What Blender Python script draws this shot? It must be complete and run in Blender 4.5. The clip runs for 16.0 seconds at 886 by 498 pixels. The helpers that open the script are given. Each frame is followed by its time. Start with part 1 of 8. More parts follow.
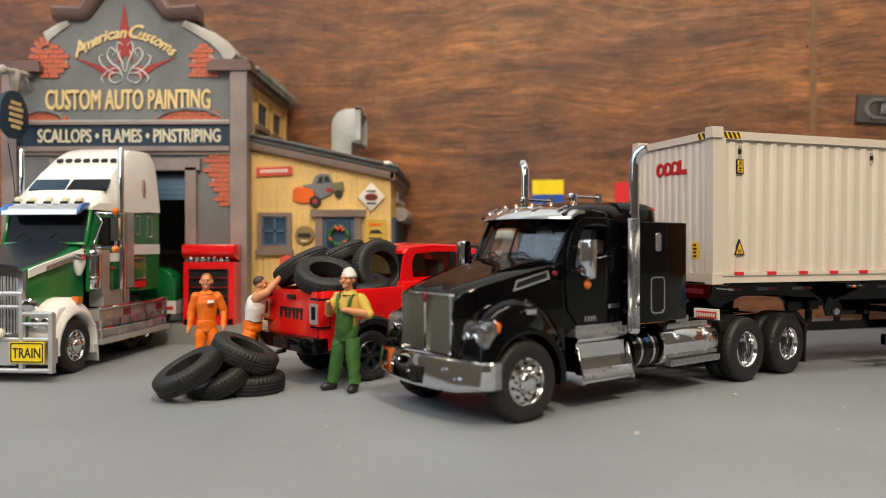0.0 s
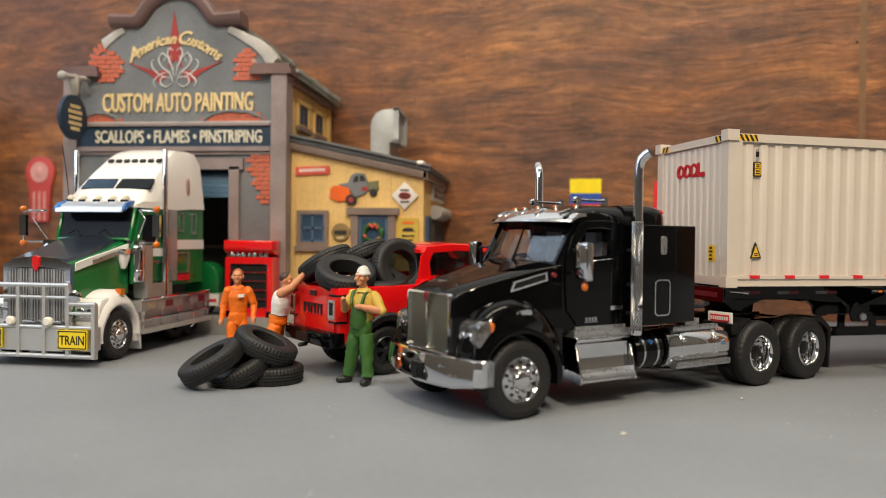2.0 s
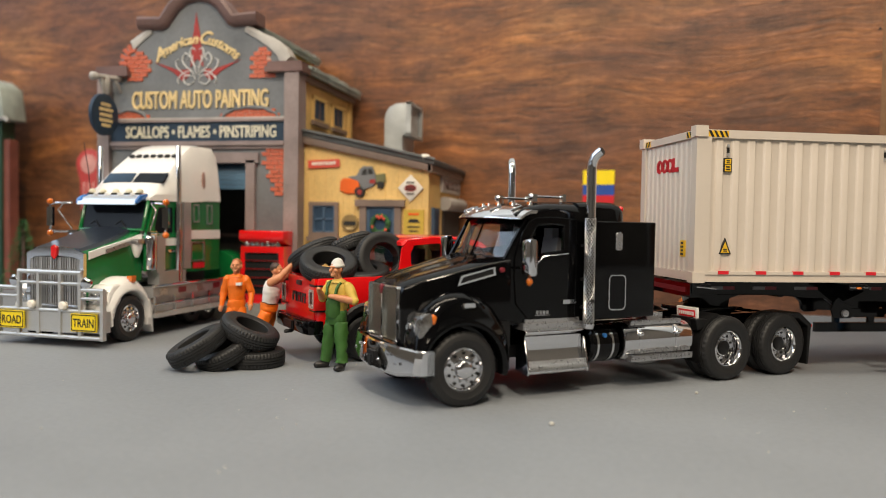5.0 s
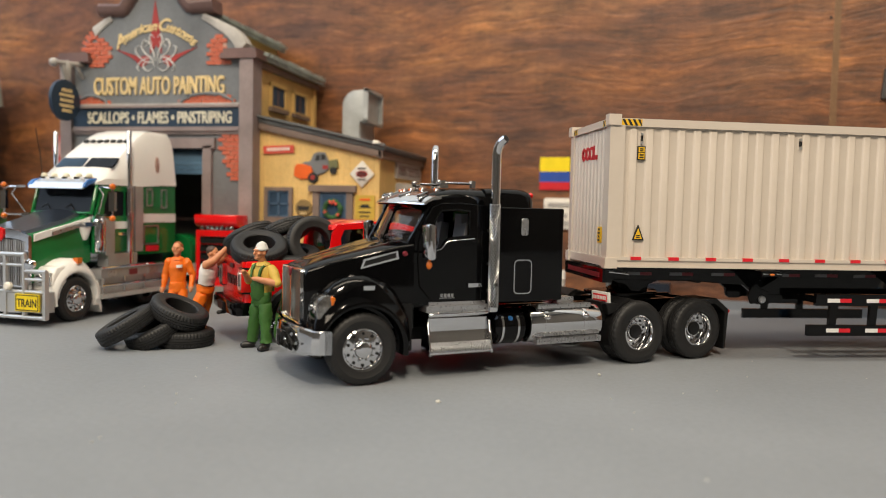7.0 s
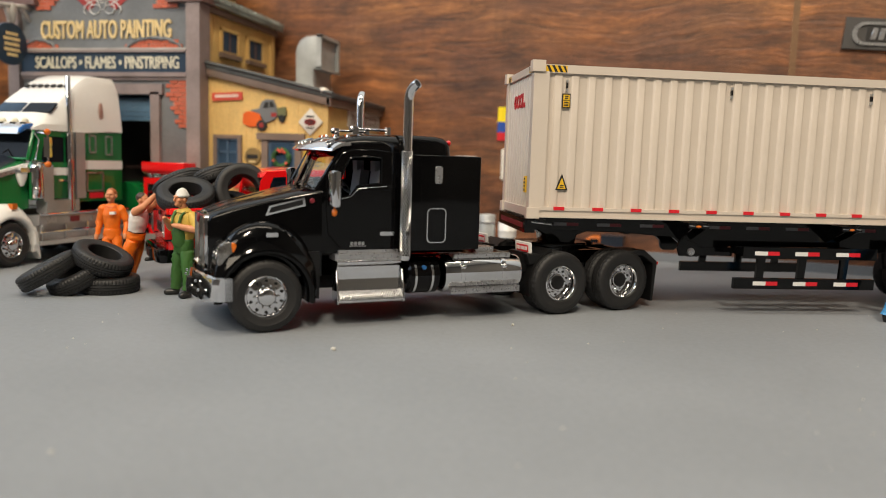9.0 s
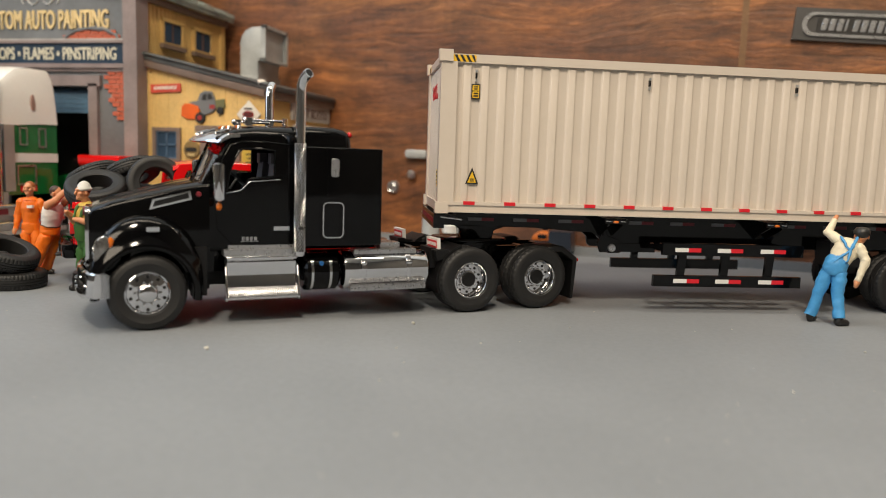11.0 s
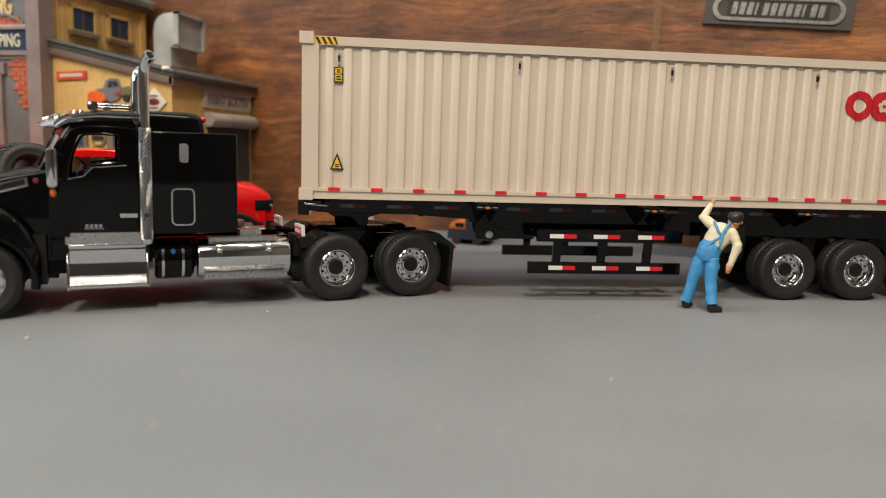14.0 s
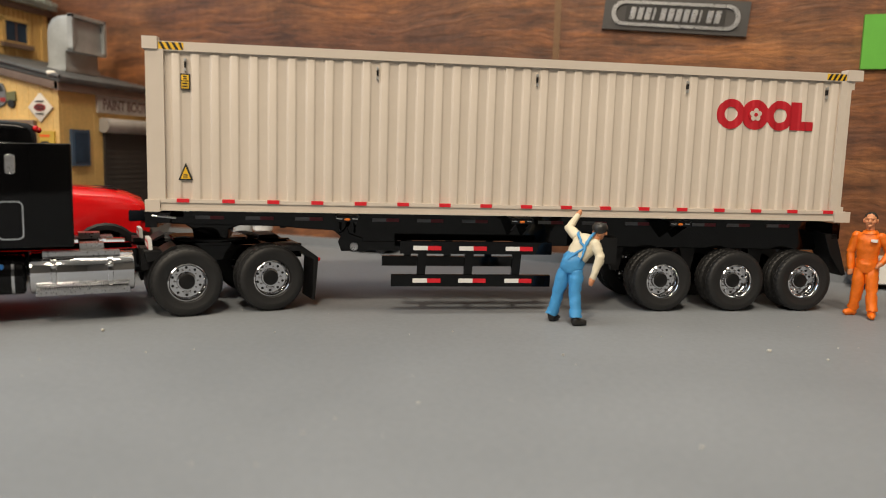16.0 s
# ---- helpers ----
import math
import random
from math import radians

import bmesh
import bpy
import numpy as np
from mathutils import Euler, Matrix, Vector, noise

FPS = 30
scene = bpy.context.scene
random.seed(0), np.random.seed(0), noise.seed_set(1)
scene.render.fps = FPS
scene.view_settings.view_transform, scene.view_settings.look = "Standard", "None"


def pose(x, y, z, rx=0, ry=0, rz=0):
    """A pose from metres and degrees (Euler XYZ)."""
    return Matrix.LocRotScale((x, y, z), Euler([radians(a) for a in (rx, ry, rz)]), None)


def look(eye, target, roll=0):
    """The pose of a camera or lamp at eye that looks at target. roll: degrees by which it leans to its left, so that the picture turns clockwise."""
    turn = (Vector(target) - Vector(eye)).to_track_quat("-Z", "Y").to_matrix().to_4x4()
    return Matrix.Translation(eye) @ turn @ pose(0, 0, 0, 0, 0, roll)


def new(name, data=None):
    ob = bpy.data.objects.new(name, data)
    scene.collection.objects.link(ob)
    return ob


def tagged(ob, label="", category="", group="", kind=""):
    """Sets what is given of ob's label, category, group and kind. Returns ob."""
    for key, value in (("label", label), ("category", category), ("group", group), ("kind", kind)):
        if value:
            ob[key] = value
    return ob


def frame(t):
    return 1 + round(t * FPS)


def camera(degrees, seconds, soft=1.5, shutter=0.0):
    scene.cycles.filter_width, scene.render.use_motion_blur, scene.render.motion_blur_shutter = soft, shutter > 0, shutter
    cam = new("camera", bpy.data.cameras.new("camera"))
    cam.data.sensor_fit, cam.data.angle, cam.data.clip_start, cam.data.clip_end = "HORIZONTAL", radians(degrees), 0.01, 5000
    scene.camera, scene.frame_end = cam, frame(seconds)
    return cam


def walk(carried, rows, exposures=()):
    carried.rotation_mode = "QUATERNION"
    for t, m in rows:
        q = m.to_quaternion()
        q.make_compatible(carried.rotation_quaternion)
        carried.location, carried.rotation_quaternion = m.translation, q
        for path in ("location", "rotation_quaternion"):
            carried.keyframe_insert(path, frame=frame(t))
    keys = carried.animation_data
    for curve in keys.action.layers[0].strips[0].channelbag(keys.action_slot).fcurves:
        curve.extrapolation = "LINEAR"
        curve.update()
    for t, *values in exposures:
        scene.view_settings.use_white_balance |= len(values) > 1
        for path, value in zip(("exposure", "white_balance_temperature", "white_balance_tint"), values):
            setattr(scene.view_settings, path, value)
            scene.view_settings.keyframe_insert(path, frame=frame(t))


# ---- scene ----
cam = camera(61.0, 16.0, soft=1.0)
# seconds; the eye in millimetres; yaw, pitch and roll in degrees
PATH = [
    (0, 44.8, 52.52, 48.4, 1.413, -0.255, 0.008),
    (0.5, 49.75, 52.36, 49.79, 2.679, -0.155, 0.025),
    (1, 55.41, 50.7, 50.72, 3.938, -0.207, 0.136),
    (1.5, 60.49, 48.22, 50.86, 5.389, -0.389, 0.35),
    (2, 64.98, 45.65, 50.72, 6.677, -0.751, 0.633),
    (2.5, 71.35, 42.66, 51.64, 7.833, -1.108, 0.768),
    (3, 76.87, 41.18, 51.65, 8.699, -1.409, 0.759),
    (5.5, 110.87, 40.0, 54.94, 12.807, -2.104, 0.967),
    (6, 119.95, 39.11, 55.12, 13.183, -2.326, 1.01),
    (6.5, 129.09, 38.94, 55.42, 13.176, -2.596, 1.058),
    (7, 137.4, 40.67, 54.82, 13.045, -3.02, 1.291),
    (7.5, 146.11, 42.04, 54.18, 12.985, -3.74, 1.592),
    (8, 153.68, 44.04, 52.85, 12.977, -4.77, 1.818),
    (8.5, 158.69, 47.88, 51.68, 13.108, -5.853, 1.863),
    (9, 166.35, 50.54, 53.52, 13.284, -6.53, 1.823),
    (9.5, 176.28, 55.54, 54.26, 13.409, -6.766, 1.859),
    (12, 209.04, 70.76, 53.3, 13.97, -7.063, 1.78),
    (12.5, 214.66, 72.52, 52.83, 14.071, -7.224, 1.668),
    (13, 221.77, 75.5, 52.2, 13.972, -7.339, 1.687),
    (13.5, 232.71, 78.69, 52.52, 13.659, -7.467, 1.718),
    (14, 239.93, 82.37, 52.98, 13.244, -7.534, 1.686),
    (14.5, 246.23, 86.09, 53.89, 12.851, -7.503, 1.675),
    (15, 256.41, 91.62, 55.75, 12.471, -7.287, 1.694),
    (15.5, 266.16, 95.08, 56.49, 12.043, -7.299, 1.736),
    (16, 277.27, 99.83, 56.56, 11.49, -7.319, 1.641),
]
walk(cam, [(t, pose(x / 1000, y / 1000, z / 1000, 90 + pitch, 0, yaw) @ pose(0, 0, 0, 0, 0, roll)) for t, x, y, z, yaw, pitch, roll in PATH],
     [(0.0, 0.0), (7.0, 0.0), (12.0, -0.04), (16.0, -0.10)])
cam.data.dof.use_dof = True
cam.data.dof.focus_distance = 0.275
cam.data.dof.aperture_fstop = 10.8

# ---- light ----
world = bpy.data.worlds.new("room")
world.use_nodes = True
world.node_tree.nodes["Background"].inputs[0].default_value = (1.0, 0.93, 0.85, 1)
world.node_tree.nodes["Background"].inputs[1].default_value = 0.05
scene.world = world


def area_lamp(name, eye, target, sx, sy, watts, colour):
    data = bpy.data.lights.new(name, "AREA")
    data.shape, data.size, data.size_y = "RECTANGLE", sx, sy
    data.energy, data.color = watts, colour
    ob = new(name, data)
    ob.matrix_world = look(eye, target)
    return ob


# the room's lights: a compact one in front on the right, a strip overhead, and the daylight of a window on the left;
# the broad one in front is an added fill
area_lamp("work_lamp", (0.40, -0.62, 1.20), (0.12, 0.32, 0.02), 0.16, 0.12, 13.5, (1.0, 0.86, 0.675))
area_lamp("wide_lamp", (0.10, 0.05, 1.45), (0.08, 0.20, 0.0), 1.5, 0.20, 10.5, (1.0, 0.865, 0.685))
# broad fill added in front, well below the ceiling, to brighten the garage side
area_lamp("wide_lamp", (-0.22, -0.98, 0.98), (-0.10, 0.40, 0.05), 0.8, 0.5, 12.6, (1.0, 0.86, 0.675))
area_lamp("window_lamp", (-1.36, -0.10, 0.85), (0.0, 0.28, 0.05), 1.8, 1.3, 18.5, (0.68, 0.82, 1.0))

# ---- materials ----
MM = 0.001


def nodes_of(name):
    m = bpy.data.materials.new(name)
    m.use_nodes = True
    t = m.node_tree
    return m, t, t.nodes["Principled BSDF"]


def link(t, a, ai, b, bi):
    t.links.new(a.outputs[ai], b.inputs[bi])


def coords(t, scale):
    tc = t.nodes.new("ShaderNodeTexCoord")
    mp = t.nodes.new("ShaderNodeMapping")
    mp.inputs["Scale"].default_value = scale
    link(t, tc, "Object", mp, "Vector")
    return mp


def noise_of(t, vec, scale, detail=4.0, rough=0.55, distortion=0.0):
    n = t.nodes.new("ShaderNodeTexNoise")
    n.inputs["Scale"].default_value = scale
    n.inputs["Detail"].default_value = detail
    n.inputs["Roughness"].default_value = rough
    n.inputs["Distortion"].default_value = distortion
    link(t, vec, 0, n, "Vector")
    return n


def ramp_of(t, src, stops):
    r = t.nodes.new("ShaderNodeValToRGB")
    e = r.color_ramp.elements
    while len(e) < len(stops):
        e.new(0.5)
    for el, (p, c) in zip(e, stops):
        el.position, el.color = p, (*c, 1)
    link(t, src, 0, r, "Fac")
    return r


def mix_of(t, kind, fac, a, b):
    m = t.nodes.new("ShaderNodeMix")
    m.data_type, m.blend_type = "RGBA", kind
    for slot, v in ((0, fac), (6, a), (7, b)):
        if isinstance(v, (int, float)):
            m.inputs[slot].default_value = v
        elif isinstance(v, tuple):
            m.inputs[slot].default_value = (*v, 1)
        else:
            t.links.new(v, m.inputs[slot])
    return m


def grey(v):
    return (v, v, v)


def mat(name, col, rough=0.5, metal=0.0, var=0.12, scale=0.5, bump=0.0, coat=0.0, spec=0.5, fine=6.0):
    """A painted, moulded or metal surface: colour varied at two scales, uneven gloss, fine relief. scale: per millimetre."""
    m, t, b = nodes_of(name)
    v = coords(t, (1000, 1000, 1000))
    big = noise_of(t, v, scale * 0.12, 3)
    small = noise_of(t, v, scale * 2.0, 5)
    lo, hi = tuple(c * (1 - var) for c in col), tuple(min(1, c * (1 + var)) for c in col)
    r1 = ramp_of(t, big, [(0.3, lo), (0.7, hi)])
    r2 = ramp_of(t, small, [(0.35, grey(1 - var * 0.6)), (0.65, grey(1.0))])
    mx = mix_of(t, "MULTIPLY", 1.0, r1.outputs[0], r2.outputs[0])
    t.links.new(mx.outputs[2], b.inputs["Base Color"])
    rr = t.nodes.new("ShaderNodeMapRange")
    rr.inputs["To Min"].default_value, rr.inputs["To Max"].default_value = max(0.02, rough * 0.8), min(1, rough * 1.25)
    link(t, small, 0, rr, "Value")
    t.links.new(rr.outputs[0], b.inputs["Roughness"])
    b.inputs["Metallic"].default_value = metal
    b.inputs["Coat Weight"].default_value = coat
    b.inputs["Coat Roughness"].default_value = 0.04
    b.inputs["Specular IOR Level"].default_value = spec
    if bump:
        f = noise_of(t, v, fine, 4)
        bp = t.nodes.new("ShaderNodeBump")
        bp.inputs["Strength"].default_value = 0.6
        bp.inputs["Distance"].default_value = bump * MM
        link(t, f, 0, bp, "Height")
        link(t, bp, 0, b, "Normal")
    return m


def glass(name, col, rough=0.02):
    m, t, b = nodes_of(name)
    b.inputs["Base Color"].default_value = (*col, 1)
    b.inputs["Transmission Weight"].default_value = 1.0
    b.inputs["Roughness"].default_value = rough
    b.inputs["IOR"].default_value = 1.45
    return m


def wood_wall():
    """Rough-sawn brown board: thin horizontal fibres and broken dark lines over brown and orange patches, with faint saw marks across."""
    m, t, b = nodes_of("brown wood panel")
    v = coords(t, (1, 1, 1))

    def shifted(base, sx, sz, amount, detail):
        w = noise_of(t, coords(t, (sx, 1, sz)), 1.0, detail)
        add = t.nodes.new("ShaderNodeVectorMath")
        add.operation = "MULTIPLY_ADD"
        link(t, w, "Color", add, 0)
        add.inputs[1].default_value = (amount * 2, 0.0, amount)
        link(t, base, 0, add, 2)
        return add
    warped = shifted(shifted(v, 5, 8, 0.050, 2), 34, 60, 0.007, 3)

    def layer(src, sx, sz, detail, rough=0.6):
        mp = t.nodes.new("ShaderNodeMapping")
        mp.inputs["Scale"].default_value = (sx, 1, sz)
        link(t, src, 0, mp, "Vector")
        return noise_of(t, mp, 1.0, detail, rough)
    broad = layer(v, 7, 24, 6, 0.66)
    tint = layer(v, 14, 30, 4, 0.6)
    grain = layer(warped, 13, 105, 7, 0.70)
    line = layer(warped, 26, 330, 5, 0.62)
    fibre = layer(warped, 110, 1150, 5, 0.7)
    saw = layer(v, 420, 60, 4, 0.6)
    patch = layer(v, 42, 95, 6, 0.7)
    base = ramp_of(t, broad, [(0.36, (0.088, 0.036, 0.019)), (0.46, (0.150, 0.059, 0.025)), (0.55, (0.205, 0.080, 0.027)), (0.66, (0.285, 0.115, 0.034))])
    hue = ramp_of(t, tint, [(0.38, (0.92, 0.98, 1.12)), (0.62, (1.08, 1.0, 0.86))])
    g = ramp_of(t, grain, [(0.32, grey(0.46)), (0.43, grey(0.84)), (0.56, grey(1.10)), (0.68, grey(1.65))])
    d = ramp_of(t, line, [(0.34, grey(0.42)), (0.43, grey(0.94)), (0.55, grey(1.0)), (0.66, grey(1.42))])
    f = ramp_of(t, fibre, [(0.34, grey(0.62)), (0.50, grey(1.0)), (0.66, grey(1.40))])
    k = ramp_of(t, saw, [(0.36, grey(0.92)), (0.62, grey(1.06))])
    p = ramp_of(t, patch, [(0.36, grey(0.58)), (0.48, grey(1.0)), (0.64, grey(1.36))])
    out = base.outputs[0]
    for r, fac in ((hue, 1.0), (g, 0.95), (d, 0.9), (f, 0.9), (k, 0.9), (p, 0.9)):
        out = mix_of(t, "MULTIPLY", fac, out, r.outputs[0]).outputs[2]
    t.links.new(out, b.inputs["Base Color"])
    b.inputs["Roughness"].default_value = 0.5
    relief = mix_of(t, "MIX", 0.45, grain.outputs[0], line.outputs[0])
    bp = t.nodes.new("ShaderNodeBump")
    bp.inputs["Strength"].default_value, bp.inputs["Distance"].default_value = 0.8, 0.0009
    t.links.new(relief.outputs[2], bp.inputs["Height"])
    link(t, bp, 0, b, "Normal")
    return m


def table_top():
    m, t, b = nodes_of("grey painted tabletop")
    v = coords(t, (1000, 1000, 1000))
    big = noise_of(t, v, 0.012, 3)
    small = noise_of(t, v, 0.5, 6)
    dust = noise_of(t, v, 1.4, 2)
    r1 = ramp_of(t, big, [(0.3, (0.200, 0.216, 0.235)), (0.7, (0.239, 0.257, 0.279))])
    r2 = ramp_of(t, small, [(0.3, grey(0.94)), (0.7, grey(1.04))])
    mx = mix_of(t, "MULTIPLY", 1.0, r1.outputs[0], r2.outputs[0])
    d = ramp_of(t, dust, [(0.80, grey(0.0)), (0.86, grey(0.35))])
    mx2 = mix_of(t, "MIX", d.outputs[0], mx.outputs[2], (0.5, 0.5, 0.48))
    t.links.new(mx2.outputs[2], b.inputs["Base Color"])
    rr = t.nodes.new("ShaderNodeMapRange")
    rr.inputs["To Min"].default_value, rr.inputs["To Max"].default_value = 0.44, 0.56
    b.inputs["Specular IOR Level"].default_value = 0.08
    link(t, big, 0, rr, "Value")
    t.links.new(rr.outputs[0], b.inputs["Roughness"])
    bp = t.nodes.new("ShaderNodeBump")
    bp.inputs["Strength"].default_value, bp.inputs["Distance"].default_value = 0.2, 0.00006
    link(t, small, 0, bp, "Height")
    link(t, bp, 0, b, "Normal")
    return m


def dotted(name, metal_col, hole_col, per_mm, rough=0.2):
    """Metal sheet with a regular lattice of dark holes."""
    m, t, b = nodes_of(name)
    v = coords(t, (1000 * per_mm, 1000 * per_mm, 1000 * per_mm))
    vo = t.nodes.new("ShaderNodeTexVoronoi")
    vo.inputs["Randomness"].default_value = 0.0
    vo.inputs["Scale"].default_value = 1.0
    link(t, v, 0, vo, "Vector")
    r = ramp_of(t, vo, [(0.34, hole_col), (0.42, metal_col)])
    link(t, r, 0, b, "Base Color")
    k = ramp_of(t, vo, [(0.34, grey(0.0)), (0.42, grey(1.0))])
    link(t, k, 0, b, "Metallic")
    b.inputs["Roughness"].default_value = rough
    return m


M_WALL, M_TABLE = wood_wall(), table_top()
M_BAR = mat("bright silver bar", (0.60, 0.60, 0.59), 0.38, metal=0.75, var=0.06)
M_CEIL = mat("pale ceiling", (0.7, 0.68, 0.64), 0.9, var=0.03, scale=0.01)
M_PLASTER = mat("pale blue grey plaster", (0.50, 0.56, 0.62), 0.9, var=0.05, scale=0.01)
M_JOINT = mat("tan joint strip", (0.19, 0.098, 0.040), 0.55, var=0.25, scale=0.3, bump=0.04)
M_ROOM = mat("plain room wall", (0.15, 0.136, 0.118), 0.9, var=0.04, scale=0.01)
M_BLACK = mat("gloss black paint", (0.002, 0.002, 0.0023), 0.08, spec=0.27, var=0.1)
M_FRAME = mat("gloss black frame", (0.002, 0.002, 0.0023), 0.08, spec=0.30, var=0.15)
M_MATT = mat("matt black plastic", (0.007, 0.007, 0.0075), 0.42, spec=0.35, var=0.15, bump=0.03)
M_CHROME = mat("chrome", (0.74, 0.74, 0.755), 0.06, metal=1.0, var=0.03)
M_SATIN = mat("satin silver", (0.54, 0.54, 0.55), 0.28, metal=0.9, var=0.06)
M_VISOR = mat("polished visor", (0.80, 0.81, 0.84), 0.09, metal=0.92, var=0.04)
M_VISOR_G = mat("satin polished visor", (0.62, 0.63, 0.65), 0.30, metal=0.8, var=0.05)
M_STEEL = mat("worn plated steel", (0.44, 0.44, 0.45), 0.36, metal=0.65, var=0.12)
M_RUBBER = mat("black rubber", (0.014, 0.014, 0.0145), 0.52, spec=0.45, var=0.2, bump=0.05, scale=0.8)
M_WHITE = mat("off-white moulded container", (0.61, 0.536, 0.458), 0.30, var=0.03, bump=0.015, scale=0.2)
M_MARK_R = mat("red marking", (0.62, 0.014, 0.025), 0.35, var=0.08)
M_MARK_W = mat("white marking", (0.74, 0.74, 0.72), 0.4, var=0.05)
M_SHADE_W = mat("white tape darkened as in shade", (0.16, 0.16, 0.17), 0.4, var=0.1)
M_DIMR = mat("dull red and shaded red tape", (0.16, 0.012, 0.02), 0.4, var=0.1)
M_YEL = mat("warning yellow", (0.78, 0.47, 0.02), 0.45, var=0.06)
M_INK = mat("black print", (0.015, 0.014, 0.012), 0.5, var=0.1)
M_LOGO = mat("red print", (0.48, 0.012, 0.022), 0.45, var=0.08)
M_AMBER = mat("amber lens", (0.62, 0.14, 0.008), 0.2, coat=0.5, var=0.1)
M_LENS_R = mat("red lens", (0.6, 0.01, 0.01), 0.2, coat=0.5, var=0.1)
M_GLASS = glass("clear window", (0.86, 0.88, 0.88))
M_TINT = mat("dark tinted window", (0.010, 0.012, 0.016), 0.10, spec=0.10, var=0.1)
M_LAMP = mat("silver lamp reflector", (0.72, 0.72, 0.70), 0.22, metal=0.7, var=0.3, scale=2.0)
M_LENS = mat("clear lamp lens", (0.22, 0.215, 0.21), 0.12, metal=0.6, coat=1.0, var=0.8, scale=2.4)
M_BLUEPANE = mat("dark blue window", (0.012, 0.03, 0.10), 0.12, spec=0.4, var=0.1)
M_BLUEGLINT = mat("blue reflection colour", (0.02, 0.13, 0.42), 0.2, coat=0.5, var=0.1)
M_GRILLE = dotted("grille mesh", (0.36, 0.35, 0.29), (0.010, 0.010, 0.009), 2.6, 0.30)
M_SEAT = mat("grey seat", (0.14, 0.14, 0.15), 0.7, var=0.15)
M_RED = mat("bright red paint", (0.72, 0.006, 0.008), 0.2, coat=0.7, var=0.05)
M_GREEN = mat("green truck paint", (0.006, 0.15, 0.035), 0.2, coat=0.6, var=0.08)
M_NAVY = mat("dark blue grey bonnet", (0.018, 0.024, 0.036), 0.3, coat=0.3, var=0.1)
M_CREAM = mat("white truck paint", (0.80, 0.79, 0.76), 0.25, coat=0.4, var=0.03)
M_SIGN_Y = mat("yellow sign", (0.80, 0.60, 0.01), 0.45, var=0.05)

# ---- shapes, in millimetres ----


class Shape:
    """One mesh in the making; all lengths in millimetres."""

    def __init__(self):
        self.bm = bmesh.new()
        self.index = 0

    def _paint(self, faces):
        for f in faces:
            f.material_index = self.index

    def _round(self, faces, r, seg):
        if r > 0:
            edges = {e for f in faces for e in f.edges if len(e.link_faces) == 2 and e.calc_face_angle(0) > 0.6}
            out = bmesh.ops.bevel(self.bm, geom=list(edges), offset=r, segments=seg, profile=0.5, affect="EDGES", clamp_overlap=True)
            self._paint(out["faces"])

    def box(self, x0, x1, y0, y1, z0, z1, r=0.0, seg=2, m=None):
        v = [self.bm.verts.new((x, y, z)) for z in (z0, z1) for x, y in ((x0, y0), (x1, y0), (x1, y1), (x0, y1))]
        if m is not None:
            for q in v:
                q.co = m @ q.co
        idx = ((3, 2, 1, 0), (4, 5, 6, 7), (0, 1, 5, 4), (1, 2, 6, 5), (2, 3, 7, 6), (3, 0, 4, 7))
        faces = [self.bm.faces.new([v[i] for i in f]) for f in idx]
        self._paint(faces)
        self._round(faces, r, seg)
        return self

    def prism(self, pts, axis, lo, hi, r=0.0, seg=2, m=None):
        """A polygon drawn in the two other axes (in x, y, z order) and drawn out along axis from lo to hi."""
        def at(p, h):
            a, b = p
            c = {"x": (h, a, b), "y": (a, h, b), "z": (a, b, h)}[axis]
            return m @ Vector(c) if m is not None else c
        lower = [self.bm.verts.new(at(p, lo)) for p in pts]
        upper = [self.bm.verts.new(at(p, hi)) for p in pts]
        n = len(pts)
        faces = [self.bm.faces.new(lower), self.bm.faces.new(upper[::-1])]
        faces += [self.bm.faces.new((lower[(i + 1) % n], lower[i], upper[i], upper[(i + 1) % n])) for i in range(n)]
        bmesh.ops.recalc_face_normals(self.bm, faces=faces)
        self._paint(faces)
        self._round(faces, r, seg)
        return self

    def loft(self, rings, caps=True, closed=True):
        """Skins a row of rings with the same number of points."""
        vs = [[self.bm.verts.new(p) for p in ring] for ring in rings]
        n = len(rings[0])
        faces = []
        for a, b in zip(vs, vs[1:]):
            for i in range(n if closed else n - 1):
                faces.append(self.bm.faces.new((a[i], a[(i + 1) % n], b[(i + 1) % n], b[i])))
        if caps and closed:
            faces += [self.bm.faces.new(vs[0][::-1]), self.bm.faces.new(vs[-1])]
        bmesh.ops.recalc_face_normals(self.bm, faces=faces)
        self._paint(faces)
        return self

    def lathe(self, prof, axis, c, seg=32, m=None, caps=True):
        """Turns a profile of (radius, height) round an axis through c."""
        def at(r, h, a):
            u, w = r * math.cos(a), r * math.sin(a)
            p = {"x": (h, u, w), "y": (u, h, w), "z": (u, w, h)}[axis]
            p = Vector(p) + Vector(c)
            return m @ p if m is not None else p
        rings = []
        for r, h in prof:
            k = 1 if r < 1e-6 else seg
            rings.append([self.bm.verts.new(at(r, h, 2 * math.pi * i / seg)) for i in range(k)])
        faces = []
        for a, b in zip(rings, rings[1:]):
            for i in range(seg):
                j = (i + 1) % seg
                loop = [a[i % len(a)], a[j % len(a)], b[j % len(b)], b[i % len(b)]]
                loop = list(dict.fromkeys(loop))
                if len(loop) > 2:
                    faces.append(self.bm.faces.new(loop))
        for ring, flip in ((rings[0], True), (rings[-1], False)):
            if caps and len(ring) > 2:
                faces.append(self.bm.faces.new(ring[::-1] if flip else ring))
        bmesh.ops.recalc_face_normals(self.bm, faces=faces)
        self._paint(faces)
        return self

